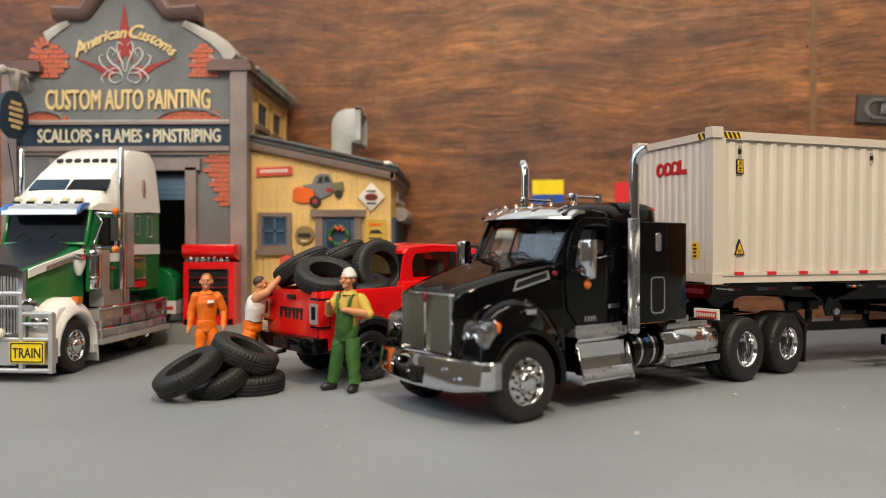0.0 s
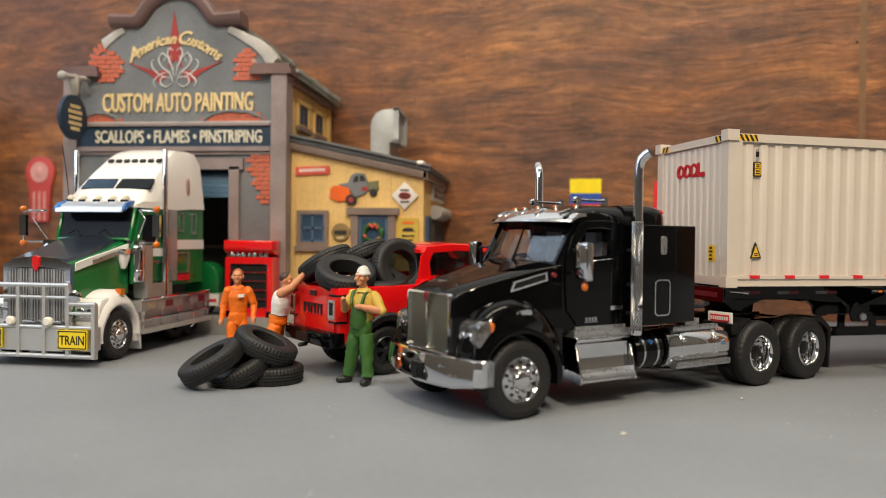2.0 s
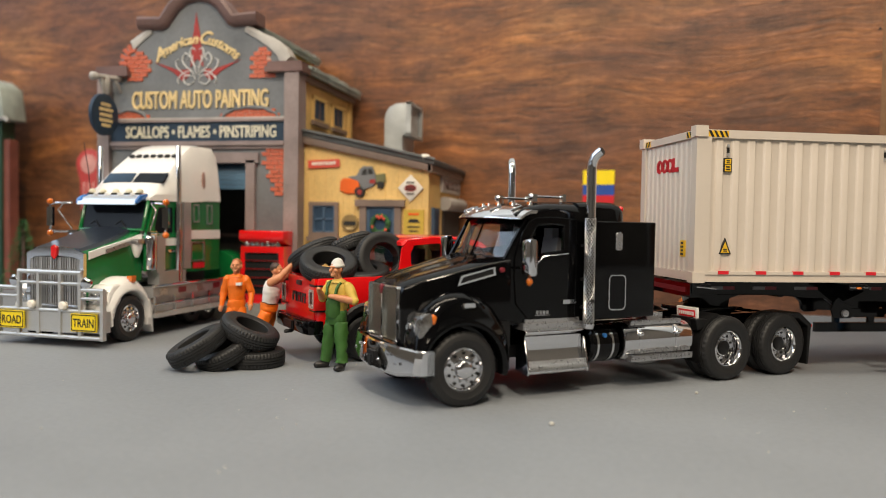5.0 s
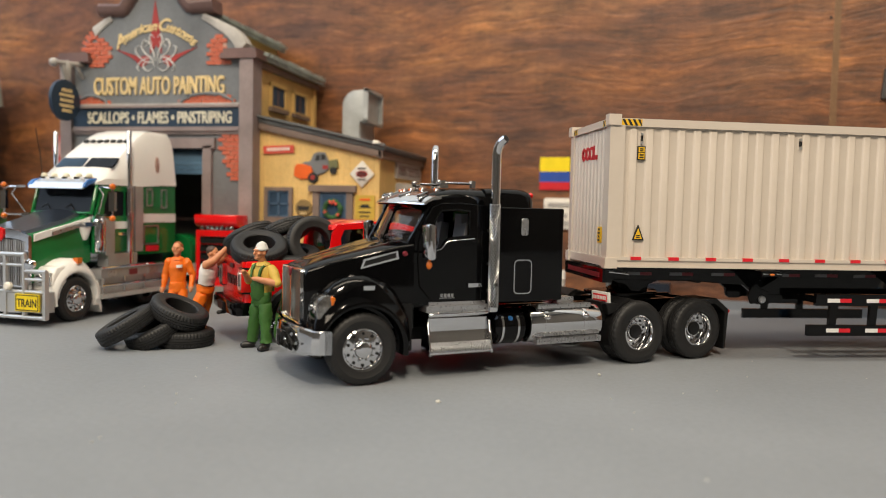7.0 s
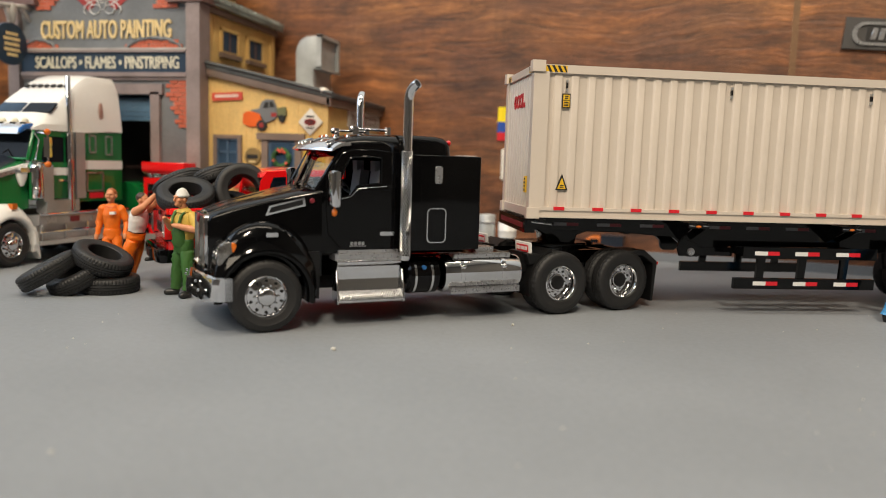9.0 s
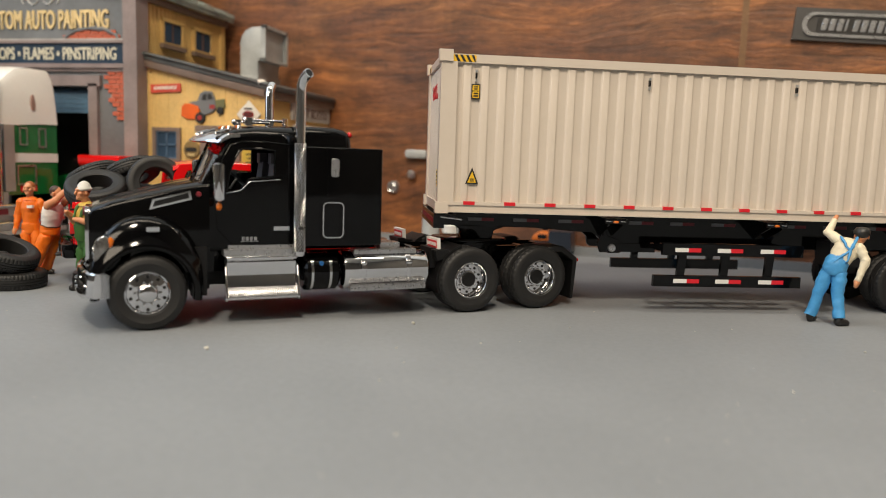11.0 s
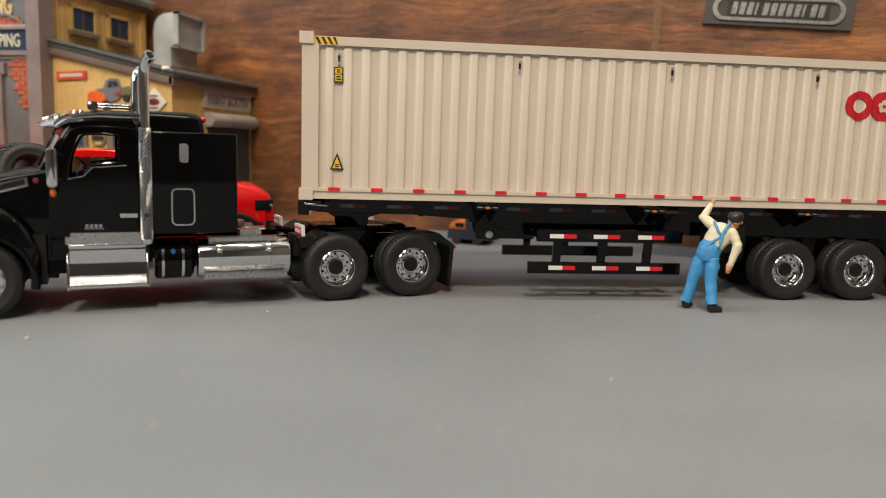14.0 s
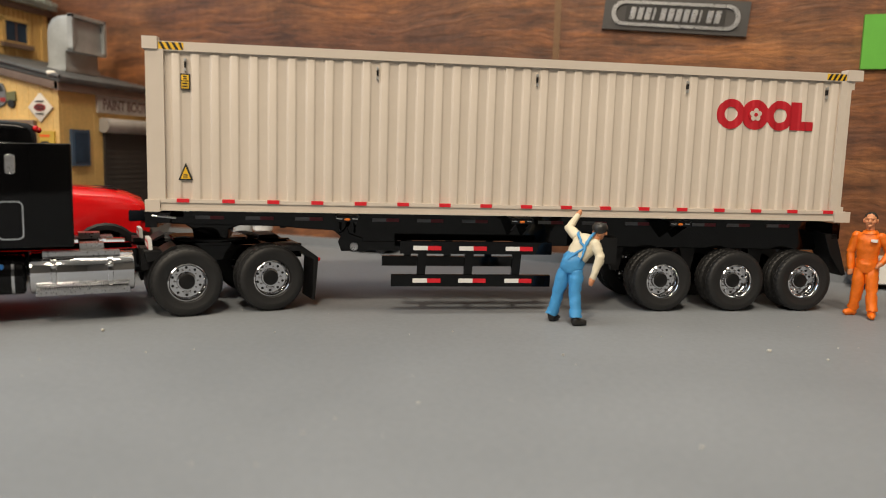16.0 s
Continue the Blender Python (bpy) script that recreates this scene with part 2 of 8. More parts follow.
    def tube(self, pts, r, seg=10, radii=None):
        pts = [Vector(p) for p in pts]
        rings = []
        side = None
        for i, p in enumerate(pts):
            d = (pts[min(i + 1, len(pts) - 1)] - pts[max(i - 1, 0)]).normalized()
            if side is None:
                side = d.orthogonal().normalized()
            side = (side - d * side.dot(d)).normalized()
            up = d.cross(side)
            k = radii[i] if radii else r
            rings.append([p + (side * math.cos(2 * math.pi * j / seg) + up * math.sin(2 * math.pi * j / seg)) * k for j in range(seg)])
        return self.loft(rings)

    def ball(self, c, rad, seg=14, rows=9, m=None):
        rx, ry, rz = (rad, rad, rad) if isinstance(rad, (int, float)) else rad
        prof = [(math.sin(math.pi * i / rows), -math.cos(math.pi * i / rows)) for i in range(rows + 1)]
        prof[0], prof[-1] = (0, -1), (0, 1)
        k = Matrix.Translation(c) @ (m if m is not None else Matrix()) @ Matrix.Diagonal((rx, ry, rz, 1))
        return self.lathe(prof, "z", (0, 0, 0), seg, k)

    def limb(self, p, q, r0, r1, seg=12):
        """A tapered rod with round ends."""
        p, q = Vector(p), Vector(q)
        d = (q - p)
        n = d.length
        turn = d.to_track_quat("Z", "Y").to_matrix().to_4x4()
        prof = [(0, -r0), (r0 * 0.7, -r0 * 0.7), (r0, 0)]
        prof += [(r0 + (r1 - r0) * 0.5, n * 0.5), (r1, n), (r1 * 0.7, n + r1 * 0.7), (0, n + r1)]
        return self.lathe(prof, "z", (0, 0, 0), seg, Matrix.Translation(p) @ turn)

    def plate(self, outer, inner, y0, y1):
        """An upright panel (x, z) with an opening; both outlines have the same number of points."""
        n = len(outer)
        rows = [[self.bm.verts.new((a, y, b)) for a, b in o] for o, y in ((outer, y0), (inner, y0), (inner, y1), (outer, y1))]
        faces = []
        for k in range(4):
            a, b = rows[k], rows[(k + 1) % 4]
            for i in range(n):
                faces.append(self.bm.faces.new((a[i], a[(i + 1) % n], b[(i + 1) % n], b[i])))
        bmesh.ops.recalc_face_normals(self.bm, faces=faces)
        self._paint(faces)
        return self

    def use(self, index):
        self.index = index
        return self

    def mesh(self, name, mats, angle=38):
        data = bpy.data.meshes.new(name)
        for v in self.bm.verts:
            v.co *= MM
        self.bm.to_mesh(data)
        self.bm.free()
        for k in mats if isinstance(mats, (list, tuple)) else [mats]:
            data.materials.append(k)
        data.shade_smooth()
        data.set_sharp_from_angle(angle=radians(angle))
        return data


def place(x, y, z=0.0, turn=0.0):
    return pose(x * MM, y * MM, z * MM, 0, 0, turn)


def thing(name, label, category, m, group="", kind=""):
    ob = new(name)
    ob.empty_display_size = 0.005
    ob.matrix_world = m
    return tagged(ob, label, category, group, kind)


def part(name, shape, mats, parent, label="", m=None, angle=38):
    data = shape.mesh(name, mats, angle) if isinstance(shape, Shape) else shape
    ob = new(name, data)
    ob.parent = parent
    if m is not None:
        ob.matrix_local = m
    return tagged(ob, label)


def solid(name, shape, mats, m, label, category, group="", kind="", angle=38):
    ob = new(name, shape.mesh(name, mats, angle))
    ob.matrix_world = m
    return tagged(ob, label, category, group, kind)


def at(x, y, z, rx=0, ry=0, rz=0):
    return pose(x * MM, y * MM, z * MM, rx, ry, rz)


def letters(body, size, depth, align="CENTER", shear=0.0, width=1.0, bold=0.0):
    """Raised letters as a mesh standing in the x-z plane and facing -y, their baseline at the origin; size in millimetres."""
    cu = bpy.data.curves.new("letters", "FONT")
    cu.body, cu.size, cu.extrude, cu.align_x, cu.shear = body, size * MM, depth * MM, align, shear
    cu.resolution_u = 3
    ob = new("letters", cu)
    data = bpy.data.meshes.new_from_object(ob.evaluated_get(bpy.context.evaluated_depsgraph_get()))
    bpy.data.objects.remove(ob)
    data.transform(pose(0, 0, 0, 90) @ Matrix.Diagonal((width, 1, 1, 1)))
    if bold:
        # heavier strokes: the letters again, moved a little to each side
        bm = bmesh.new()
        for k, (dx, dz) in enumerate(((0, 0), (-bold, 0), (bold, 0), (0, bold), (0, -bold))):
            once = data.copy()
            once.transform(Matrix.Translation((dx * MM, k * 0.02 * MM, dz * MM)))
            bm.from_mesh(once)
            bpy.data.meshes.remove(once)
        bm.to_mesh(data)
        bm.free()
    return data


def text_part(body, size, material, parent, m, label="", depth=0.15, **kw):
    data = letters(body, size, depth, **kw)
    data.materials.clear()
    data.materials.append(material)
    ob = new("lettering", data)
    ob.parent, ob.matrix_local = parent, m
    return tagged(ob, label)


def ring_outline(x0, x1, z0, z1, r, n=4):
    """A rectangle with rounded corners as (a, b) points."""
    pts = []
    for cx, cz, a0 in ((x1 - r, z1 - r, 0), (x0 + r, z1 - r, 90), (x0 + r, z0 + r, 180), (x1 - r, z0 + r, 270)):
        for i in range(n + 1):
            a = radians(a0 + 90 * i / n)
            pts.append((cx + r * math.cos(a), cz + r * math.sin(a)))
    return pts


# ---- the setting ----
W_POSE = place(252.0, 502.0, 0, -5.6)


def setting():
    s = Shape()
    s.prism([(-1100, -360), (1300, -360), (1300, 418), (-1100, 655)], "z", -30, 0, r=2, seg=1)
    solid("table", s, M_TABLE, Matrix(), "grey painted tabletop with dust specks", "table", kind="structure")
    s = Shape()
    s.box(-1360, -0.06, 0, 14, 5.0, 240, r=0.3, seg=1)
    solid("wall_north", s, M_WALL, W_POSE, "brown wooden panel wall with horizontal grain", "wall", kind="structure")
    s = Shape()
    s.box(0.06, 1060, 0, 14, 5.0, 240, r=0.3, seg=1)
    solid("wall_east_panel", s, M_WALL, W_POSE, "brown wooden panel beside a narrow joint", "wall", kind="structure")
    s = Shape()
    s.box(-1.5, 1.9, -0.35, 0.2, 5.2, 239.6, r=0.15, seg=1)
    solid("trim_joint", s, M_JOINT, W_POSE, "narrow tan strip over the joint of the panels", "trim", kind="structure")
    s = Shape()
    s.lathe([(0, -0.2), (0.8, -0.1), (0.9, 0.6)], "y", (-3.1, 0, 166.2), 12)
    solid("trim", s, M_MATT, W_POSE, "dark screw head in the wooden panel", "screw", kind="structure")
    s = Shape()
    s.box(-1360, 1060, -1.5, 14, 0.0, 5.2, r=0.4, seg=1)
    solid("baseboard", s, M_TABLE, W_POSE, "low grey strip under the wooden wall", "baseboard", kind="structure")
    s = Shape()
    s.box(-1740, 1340, 16, 60, -900, 1600)
    solid("wall_back", s, M_PLASTER, W_POSE, "plain room wall behind the panels", "wall", kind="structure")
    s = Shape()
    s.box(-1500, 1600, -1460, -1400, -900, 1600)
    solid("wall_south", s, M_ROOM, Matrix(), "plain room wall", "wall", kind="structure")
    for n, a, b in (("wall_west", -1560, -1500), ("wall_east", 1600, 1660)):
        s = Shape()
        s.box(a, b, -1460, 690 if a < 0 else 380, -900, 1600)
        solid(n, s, M_ROOM, Matrix(), "plain room wall", "wall", kind="structure")
    s = Shape()
    s.prism([(-1560, -1460), (1660, -1460), (1660, 430), (-1560, 745)], "z", 1600, 1650)
    solid("ceiling", s, M_CEIL, Matrix(), "plain ceiling", "ceiling", kind="structure")
    s = Shape()
    s.prism([(-1560, -1460), (1660, -1460), (1660, 430), (-1560, 745)], "z", -950, -900)
    solid("floor", s, M_ROOM, Matrix(), "plain room floor", "floor", kind="structure")


setting()

# ---- wheels ----
def tyre_mesh(r, w, rim, teeth=30, name="tyre", groove=0.32):
    """A tyre round the y axis, its outer face at y = 0 and its inner face at y = w."""
    s = Shape()
    prof = [(rim, 1.1, 0), (rim, 0.45, 0), (rim + 0.35, 0.12, 0), (rim + (r - rim) * 0.45, -0.12, 0), (rim + (r - rim) * 0.5, -0.22, 0), (r - 1.3, 0.0, 0), (r - 0.55, 0.35, 0.35),
            (r - 0.1, 1.0, 1), (r, w * 0.28, 1), (r, w * 0.30, 0), (r - groove, w * 0.31, 0), (r - groove, w * 0.36, 0), (r, w * 0.37, 0), (r + 0.03, w * 0.48, 0),
            (r - groove, w * 0.49, 0), (r - groove, w * 0.53, 0), (r + 0.03, w * 0.54, 0), (r, w * 0.63, 0), (r - groove, w * 0.64, 0), (r - groove, w * 0.69, 0), (r, w * 0.70, 0), (r, w * 0.72, 1),
            (r - 0.1, w - 1.0, 1), (r - 0.55, w - 0.35, 0.35), (r - 1.3, w, 0), (rim + 0.35, w - 0.12, 0), (rim, w - 0.45, 0), (rim, w - 1.1, 0)]
    seg = teeth * 3
    rings = []
    for i in range(seg):
        a = 2 * math.pi * i / seg
        rings.append([((q - (groove * k if i % 3 == 0 else 0)) * math.cos(a), y, (q - (groove * k if i % 3 == 0 else 0)) * math.sin(a)) for q, y, k in prof])
    vs = [[s.bm.verts.new(p) for p in ring] for ring in rings]
    faces = []
    for i in range(seg):
        a, b = vs[i], vs[(i + 1) % seg]
        for j in range(len(prof)):
            k = (j + 1) % len(prof)
            faces.append(s.bm.faces.new((a[j], a[k], b[k], b[j])))
    bmesh.ops.recalc_face_normals(s.bm, faces=faces)
    return s.mesh(name, M_RUBBER, 32)


def rim_front(rim):
    s = Shape()
    s.lathe([(rim, 1.6), (rim, 0.35), (rim - 0.35, 0.1), (rim - 0.7, 0.5), (rim - 0.8, 1.0), (rim * 0.62, 0.75), (rim * 0.45, 0.55), (rim * 0.43, -0.4), (rim * 0.36, -0.9), (rim * 0.2, -1.15), (0, -1.2)], "y", (0, 0, 0), 40, caps=False)
    for i in range(10):
        a = 2 * math.pi * (i + 0.5) / 10
        s.use(1).lathe([(0, 0.55), (0.5, 0.55), (0.5, 1.2)], "y", (rim * 0.76 * math.cos(a), 0, rim * 0.76 * math.sin(a)), 10)
        a = 2 * math.pi * i / 10
        s.use(0).lathe([(0, -0.45), (0.36, -0.35), (0.46, 0.8)], "y", (rim * 0.56 * math.cos(a), 0, rim * 0.56 * math.sin(a)), 8)
    return s.mesh("wheel", [M_CHROME, M_MATT])


def rim_deep(rim, depth, hub=M_CHROME):
    s = Shape()
    s.lathe([(rim, 1.6), (rim, 0.35), (rim - 0.35, 0.1), (rim - 0.75, 0.6), (rim - 0.95, depth), (rim * 0.50, depth + 0.2), (rim * 0.46, depth - 0.6), (rim * 0.40, depth - 0.7)], "y", (0, 0, 0), 40, caps=False)
    s.use(1).lathe([(rim * 0.41, depth - 0.6), (rim * 0.40, depth - 1.3), (rim * 0.30, depth - 1.6), (0, depth - 1.5)], "y", (0, 0, 0), 24, caps=False)
    for i in range(10):
        a = 2 * math.pi * (i + 0.5) / 10
        s.use(1).lathe([(0, depth - 0.1), (0.45, depth - 0.1), (0.45, depth + 0.6)], "y", (rim * 0.72 * math.cos(a), 0, rim * 0.72 * math.sin(a)), 10)
        a = 2 * math.pi * i / 10
        s.use(0).lathe([(0, depth - 0.6), (0.28, depth - 0.5), (0.34, depth + 0.2)], "y", (rim * 0.58 * math.cos(a), 0, rim * 0.58 * math.sin(a)), 8)
    return s.mesh("wheel", [hub, M_MATT])


TYRE_STEER, TYRE_DUAL = tyre_mesh(11.3, 6.0, 6.5, 34), tyre_mesh(11.5, 5.6, 6.4, 34)
RIM_STEER, RIM_DUAL = rim_front(6.5), rim_deep(6.4, 3.6)


def wheel(parent, x, y, z, far, rim, tyres, label=""):
    """A wheel with its outer face at y; far: it faces the other way. tyres: (mesh, distance from the outer face)."""
    m = at(x, y, z, 0, 0, 180 if far else 0)
    hub = part("wheel", rim, None, parent, label, m)
    for data, d in tyres:
        part("tyre", data, None, hub, "", at(0, d, 0))
    return hub


DUAL = [(TYRE_DUAL, 0), (TYRE_DUAL, 6.3)]


# ---- shipping container ----
C_POSE = place(145.3, 324.7, 0, 20.1)


def corrugated(s, a0, a1, period, z0, z1, flat, deep, axis, sign):
    """A corrugated sheet: trapezoid ribs from a0 to a1; flat and deep are the outer and inner planes."""
    n = round((a1 - a0) / period)
    p = (a1 - a0) / n
    pts = []
    for i in range(n):
        b = a0 + i * p
        for f, k in ((0.0, 0), (0.325, 0), (0.355, 0.06), (0.375, 0.16), (0.435, 0.84), (0.455, 0.94), (0.485, 1), (0.78, 1), (0.81, 0.94), (0.83, 0.84), (0.89, 0.16), (0.91, 0.06), (0.94, 0)):
            pts.append((b + p * f, deep + (flat - deep) * k))
    pts.append((a1, deep))
    back = deep + sign * 0.8
    top = z1 - 1.6
    rows = []
    for z, k in ((z0, 1), (top, 1), (z1, 0)):
        row = []
        for a, d in pts:
            e = d if k else deep
            row.append((a, e, z) if axis == "x" else (e, a, z))
        rows.append(row)
    s.loft(rows, closed=False)
    s.loft([[(a, back, z) if axis == "x" else (back, a, z) for a, d in pts] for z in (z0, z1)], closed=False)


def bars(parent, x, y, z, w, h, rows, material, turn=0.0, seed=1, name="lettering", axis="x"):
    """Writing too small to read, as plain bars."""
    rnd = random.Random(seed)
    s = Shape()
    for i in range(rows):
        zz = z + h / 2 - (i + 0.5) * h / rows
        k = w * rnd.uniform(0.7, 1.0) / 2
        t = h / rows * 0.28
        if axis == "x":
            s.box(x - k, x + k, y - 0.08, y, zz - t, zz + t)
        else:
            s.box(x - 0.08, x, y - k, y + k, zz - t, zz + t)
    return part(name, s, material, parent, "plain bars of small print")


def hazard(parent, a0, a1, z0, z1, plane, axis, lean=1):
    """Yellow tape with slanting black stripes on a rail."""
    def point(a, d, z):
        return (a, d, z) if axis == "x" else (d, a, z)
    s = Shape()
    box = (a0, a1, plane - 0.06, plane + 0.2, z0, z1) if axis == "x" else (plane - 0.06, plane + 0.2, a0, a1, z0, z1)
    s.box(*box)
    tape = part("hazard_tape", s, M_YEL, parent, "yellow and black hazard tape")
    s = Shape()
    h = z1 - z0
    n = max(2, round((a1 - a0) / 2.1))
    step = (a1 - a0) / n
    for i in range(n):
        b = a0 + i * step + step * 0.1
        lo, hi = (b, b + h * 0.55) if lean > 0 else (b + h * 0.55, b)
        q = [(lo, z0), (lo + step * 0.48, z0), (hi + step * 0.48, z1), (hi, z1)]
        q = [(min(max(a, a0), a1), z) for a, z in q]
        ring = [[point(a, plane - 0.14, z) for a, z in q], [point(a, plane - 0.05, z) for a, z in q]]
        s.loft(ring)
    part("stripe", s, M_INK, tape)


def container():
    x0, x1, y0, y1, z0, z1 = -12.6, 239.2, 0.0, 49.5, 35.0, 89.8
    box = thing("shipping_container", "off-white corrugated toy shipping container on the trailer", "container", C_POSE)
    for y, s0 in ((y0, 1), (y1, -1)):
        s = Shape()
        a, b = (0.95, 1.65) if s0 > 0 else (y1 - 0.95, y1 - 1.65)
        corrugated(s, x0 + 5.6, x1 - 7.1, 6.13, z0 + 3.2, z1 - 3.0, a, b, "x", s0)
        part("side_panel", s, M_WHITE, box)
    s = Shape()
    corrugated(s, y0 + 4, y1 - 4, 4.2, z0 + 3.2, z1 - 3.0, x0 + 0.9, x0 + 1.5, "y", 1)
    part("front_panel", s, M_WHITE, box)
    for y in (y0 + 3.5, y1 / 2 + 0.2):
        s = Shape()
        s.box(x1 - 5.4, x1 - 4.2, y, y + y1 / 2 - 3.8, z0 + 3.4, z1 - 3.2, r=0.3)
        for k in (6, 15):
            s.lathe([(0.5, z0 + 3), (0.5, z1 - 3)], "z", (x1 - 3.8, y + k, 0), 8)
        part("door", s, M_WHITE, box)
    s = Shape()
    s.box(x0 + 2, x1 - 2, y0 + 1.2, y1 - 1.2, z1 - 1.6, z1 - 0.8)
    part("roof", s, M_WHITE, box)
    s = Shape()
    s.box(x0 + 2, x1 - 2, y0 + 1.2, y1 - 1.2, z0 + 0.8, z0 + 2.2)
    part("floor", s, M_WHITE, box)
    for y in (y0 + 0.35, y1 - 2.35):
        s = Shape()
        s.box(x0 + 3, x1 - 3, y, y + 2.0, z1 - 3.4, z1 - 0.5, r=0.35)
        part("top_rail", s, M_WHITE, box)
        s = Shape()
        s.box(x0 + 3, x1 - 3, y + 0.25 if y < 5 else y, y + 2.0 if y < 5 else y + 1.75, z0 + 0.2, z0 + 2.9, r=0.2)
        rail = part("bottom_rail", s, M_WHITE, box)
        s = Shape()
        s.box(x0 + 3, x1 - 3, y - 0.3 if y < 5 else y + 1.0, y + 1.0 if y < 5 else y + 2.3, z0 + 0.1, z0 + 0.8, r=0.25)
        part("lower_lip", s, M_WHITE, rail)
        s = Shape()
        s.box(x0 + 3.5, x1 - 3.5, y - 0.25 if y < 5 else y + 1.0, y + 1.3 if y < 5 else y + 2.3, z0 + 2.7, z0 + 3.9, r=0.3)
        part("upper_lip", s, M_WHITE, rail)
    for x in (x0 + 0.4, x1 - 2.4):
        s = Shape()
        s.box(x, x + 2.0, y0 + 3, y1 - 3, z1 - 3.2, z1 - 0.5, r=0.35)
        part("top_rail", s, M_WHITE, box)
        s = Shape()
        s.box(x, x + 2.0, y0 + 3, y1 - 3, z0 + 0.2, z0 + 3.4, r=0.35)
        part("bottom_rail", s, M_WHITE, box)
    for x, long in ((x0 + 0.3, 5.6), (x1 - 7.6, 4.2)):
        for y in (y0 + 0.3, y1 - 4.3):
            s = Shape()
            s.box(x, x + long, y, y + 4.0, z0 + 3, z1 - 3, r=0.5)
            if x > 100:
                s.box(x + 2.6, x + 3.3, y - 0.12, y + 4.12, z0 + 3, z1 - 3, r=0.2, seg=1)
                s.box(x + 3.0, x + 5.4, y + 0.1, y + 3.6, z1 - 6.2, z1 - 2.8, r=0.3, seg=1)
                s.box(x + 3.0, x + 5.4, y + 0.1, y + 3.6, z0 + 2.8, z0 + 5.4, r=0.3, seg=1)
            part("corner_post", s, M_WHITE, box)
    for x, long in ((x0 - 0.5, 4.7), (x1 - 5.8, 6.2)):
        for y in (y0 - 0.4, y1 - 3.6):
            for z in (z0 - 0.3, z1 - 3.1):
                s = Shape()
                s.box(x, x + long, y, y + 4.0, z, z + 3.9, r=0.7, seg=3)
                part("corner_casting", s, M_WHITE, box)
    # side markings
    s = Shape()
    s.box(-0.9, 3.1, y0 - 0.15, y0 + 0.9, z0 + 2.85, z0 + 4.05, r=0.2, seg=1)
    data = s.mesh("reflector", M_MARK_R)
    for i in range(17):
        part("reflector", data, None, box, "", at(-2.3 + 14.49 * i, 0, 0))
    s = Shape()
    s.box(-0.26, 0.26, y0 + 0.5, y0 + 1.7, z1 - 8.5, z1 - 6.7, r=0.12, seg=1)
    s.use(1)
    for z in (z1 - 9.2, z1 - 6.0):
        s.box(-0.34, 0.34, y0 + 0.5, y0 + 1.7, z - 0.45, z + 0.45, r=0.18, seg=1)
    data = s.mesh("lashing_bar", [M_MATT, M_BAR])
    for x in (-0.1, 61.8, 116.9, 172.1, 226.4):
        part("lashing_bar", data, None, box, "small black bar between chrome studs", at(x, 0, 0))
    hazard(box, x0 + 4.4, -0.4, z1 - 3.1, z1 - 0.8, y0 + 0.36, "x", -1)
    hazard(box, x1 - 13.6, x1 - 5.8, z1 - 3.1, z1 - 0.8, y0 + 0.36, "x", 1)
    hazard(box, y0 + 3.8, y0 + 8.8, z1 - 3.0, z1 - 0.8, x0 + 0.42, "y", 1)
    hazard(box, y1 - 8.8, y1 - 3.8, z1 - 3.0, z1 - 0.8, x0 + 0.42, "y", -1)
    # labels: a rectangular one and a triangle
    s = Shape()
    s.box(-1.6, 1.3, 0.78, 1.5, 74.3, 79.4)
    lab = part("label", s, M_INK, box, "yellow and black label")
    s = Shape()
    s.box(-1.3, 1.0, 0.7, 0.85, 77.2, 79.0)
    s.box(-1.3, 1.0, 0.7, 0.85, 74.7, 76.9)
    part("field", s, M_YEL, lab)
    bars(lab, -0.15, 0.7, 78.1, 1.7, 1.4, 2, M_INK, seed=4)
    bars(lab, -0.15, 0.7, 75.8, 1.7, 1.8, 2, M_INK, seed=5)
    s = Shape()
    s.prism([(-2.7, 45.1), (1.9, 45.1), (-0.35, 50.8)], "y", 0.78, 1.5)
    tri = part("warning_triangle", s, M_INK, box, "yellow and black warning triangle")
    s = Shape()
    s.prism([(-1.95, 45.55), (1.15, 45.55), (-0.38, 49.5)], "y", 0.68, 0.85)
    part("field", s, M_YEL, tri)
    bars(tri, -0.4, 0.68, 46.5, 1.5, 1.3, 2, M_INK, seed=6)
    # the mark on the side: two rings, an open ring and a corner piece
    start, pitch = x0 + 5.6, (x1 - 7.1 - x0 - 5.6) / round((x1 - 7.1 - x0 - 5.6) / 6.13)

    def skin(x):
        """The outer side of the corrugated sheet at x."""
        f = ((x - start) / pitch) % 1.0
        if f < 0.35 or f > 0.92:
            return 1.29
        if f < 0.46:
            return 1.29 - 0.34 * (f - 0.35) / 0.11
        return 0.95 if f < 0.81 else 0.95 + 0.34 * (f - 0.81) / 0.11
    mark = Shape()
    for cx, a0, a1 in ((189.4, 0, 360), (199.0, 0, 360), (208.6, 0, 360)):
        rings = []
        for i in range(73):
            a = radians(a0 + (a1 - a0) * i / 72)
            ring = []
            for d in (-0.12, 0.25):
                row = []
                for q in (5.25, 4.7, 4.15, 3.6, 3.05, 2.55):
                    x = cx + q * math.cos(a)
                    row.append((x, skin(x) + d, 73.3 + q * 1.02 * math.sin(a)))
                ring += row if d < 0 else row[::-1]
            rings.append(ring)
        mark.loft(rings, caps=a1 - a0 < 360)
    rings = []
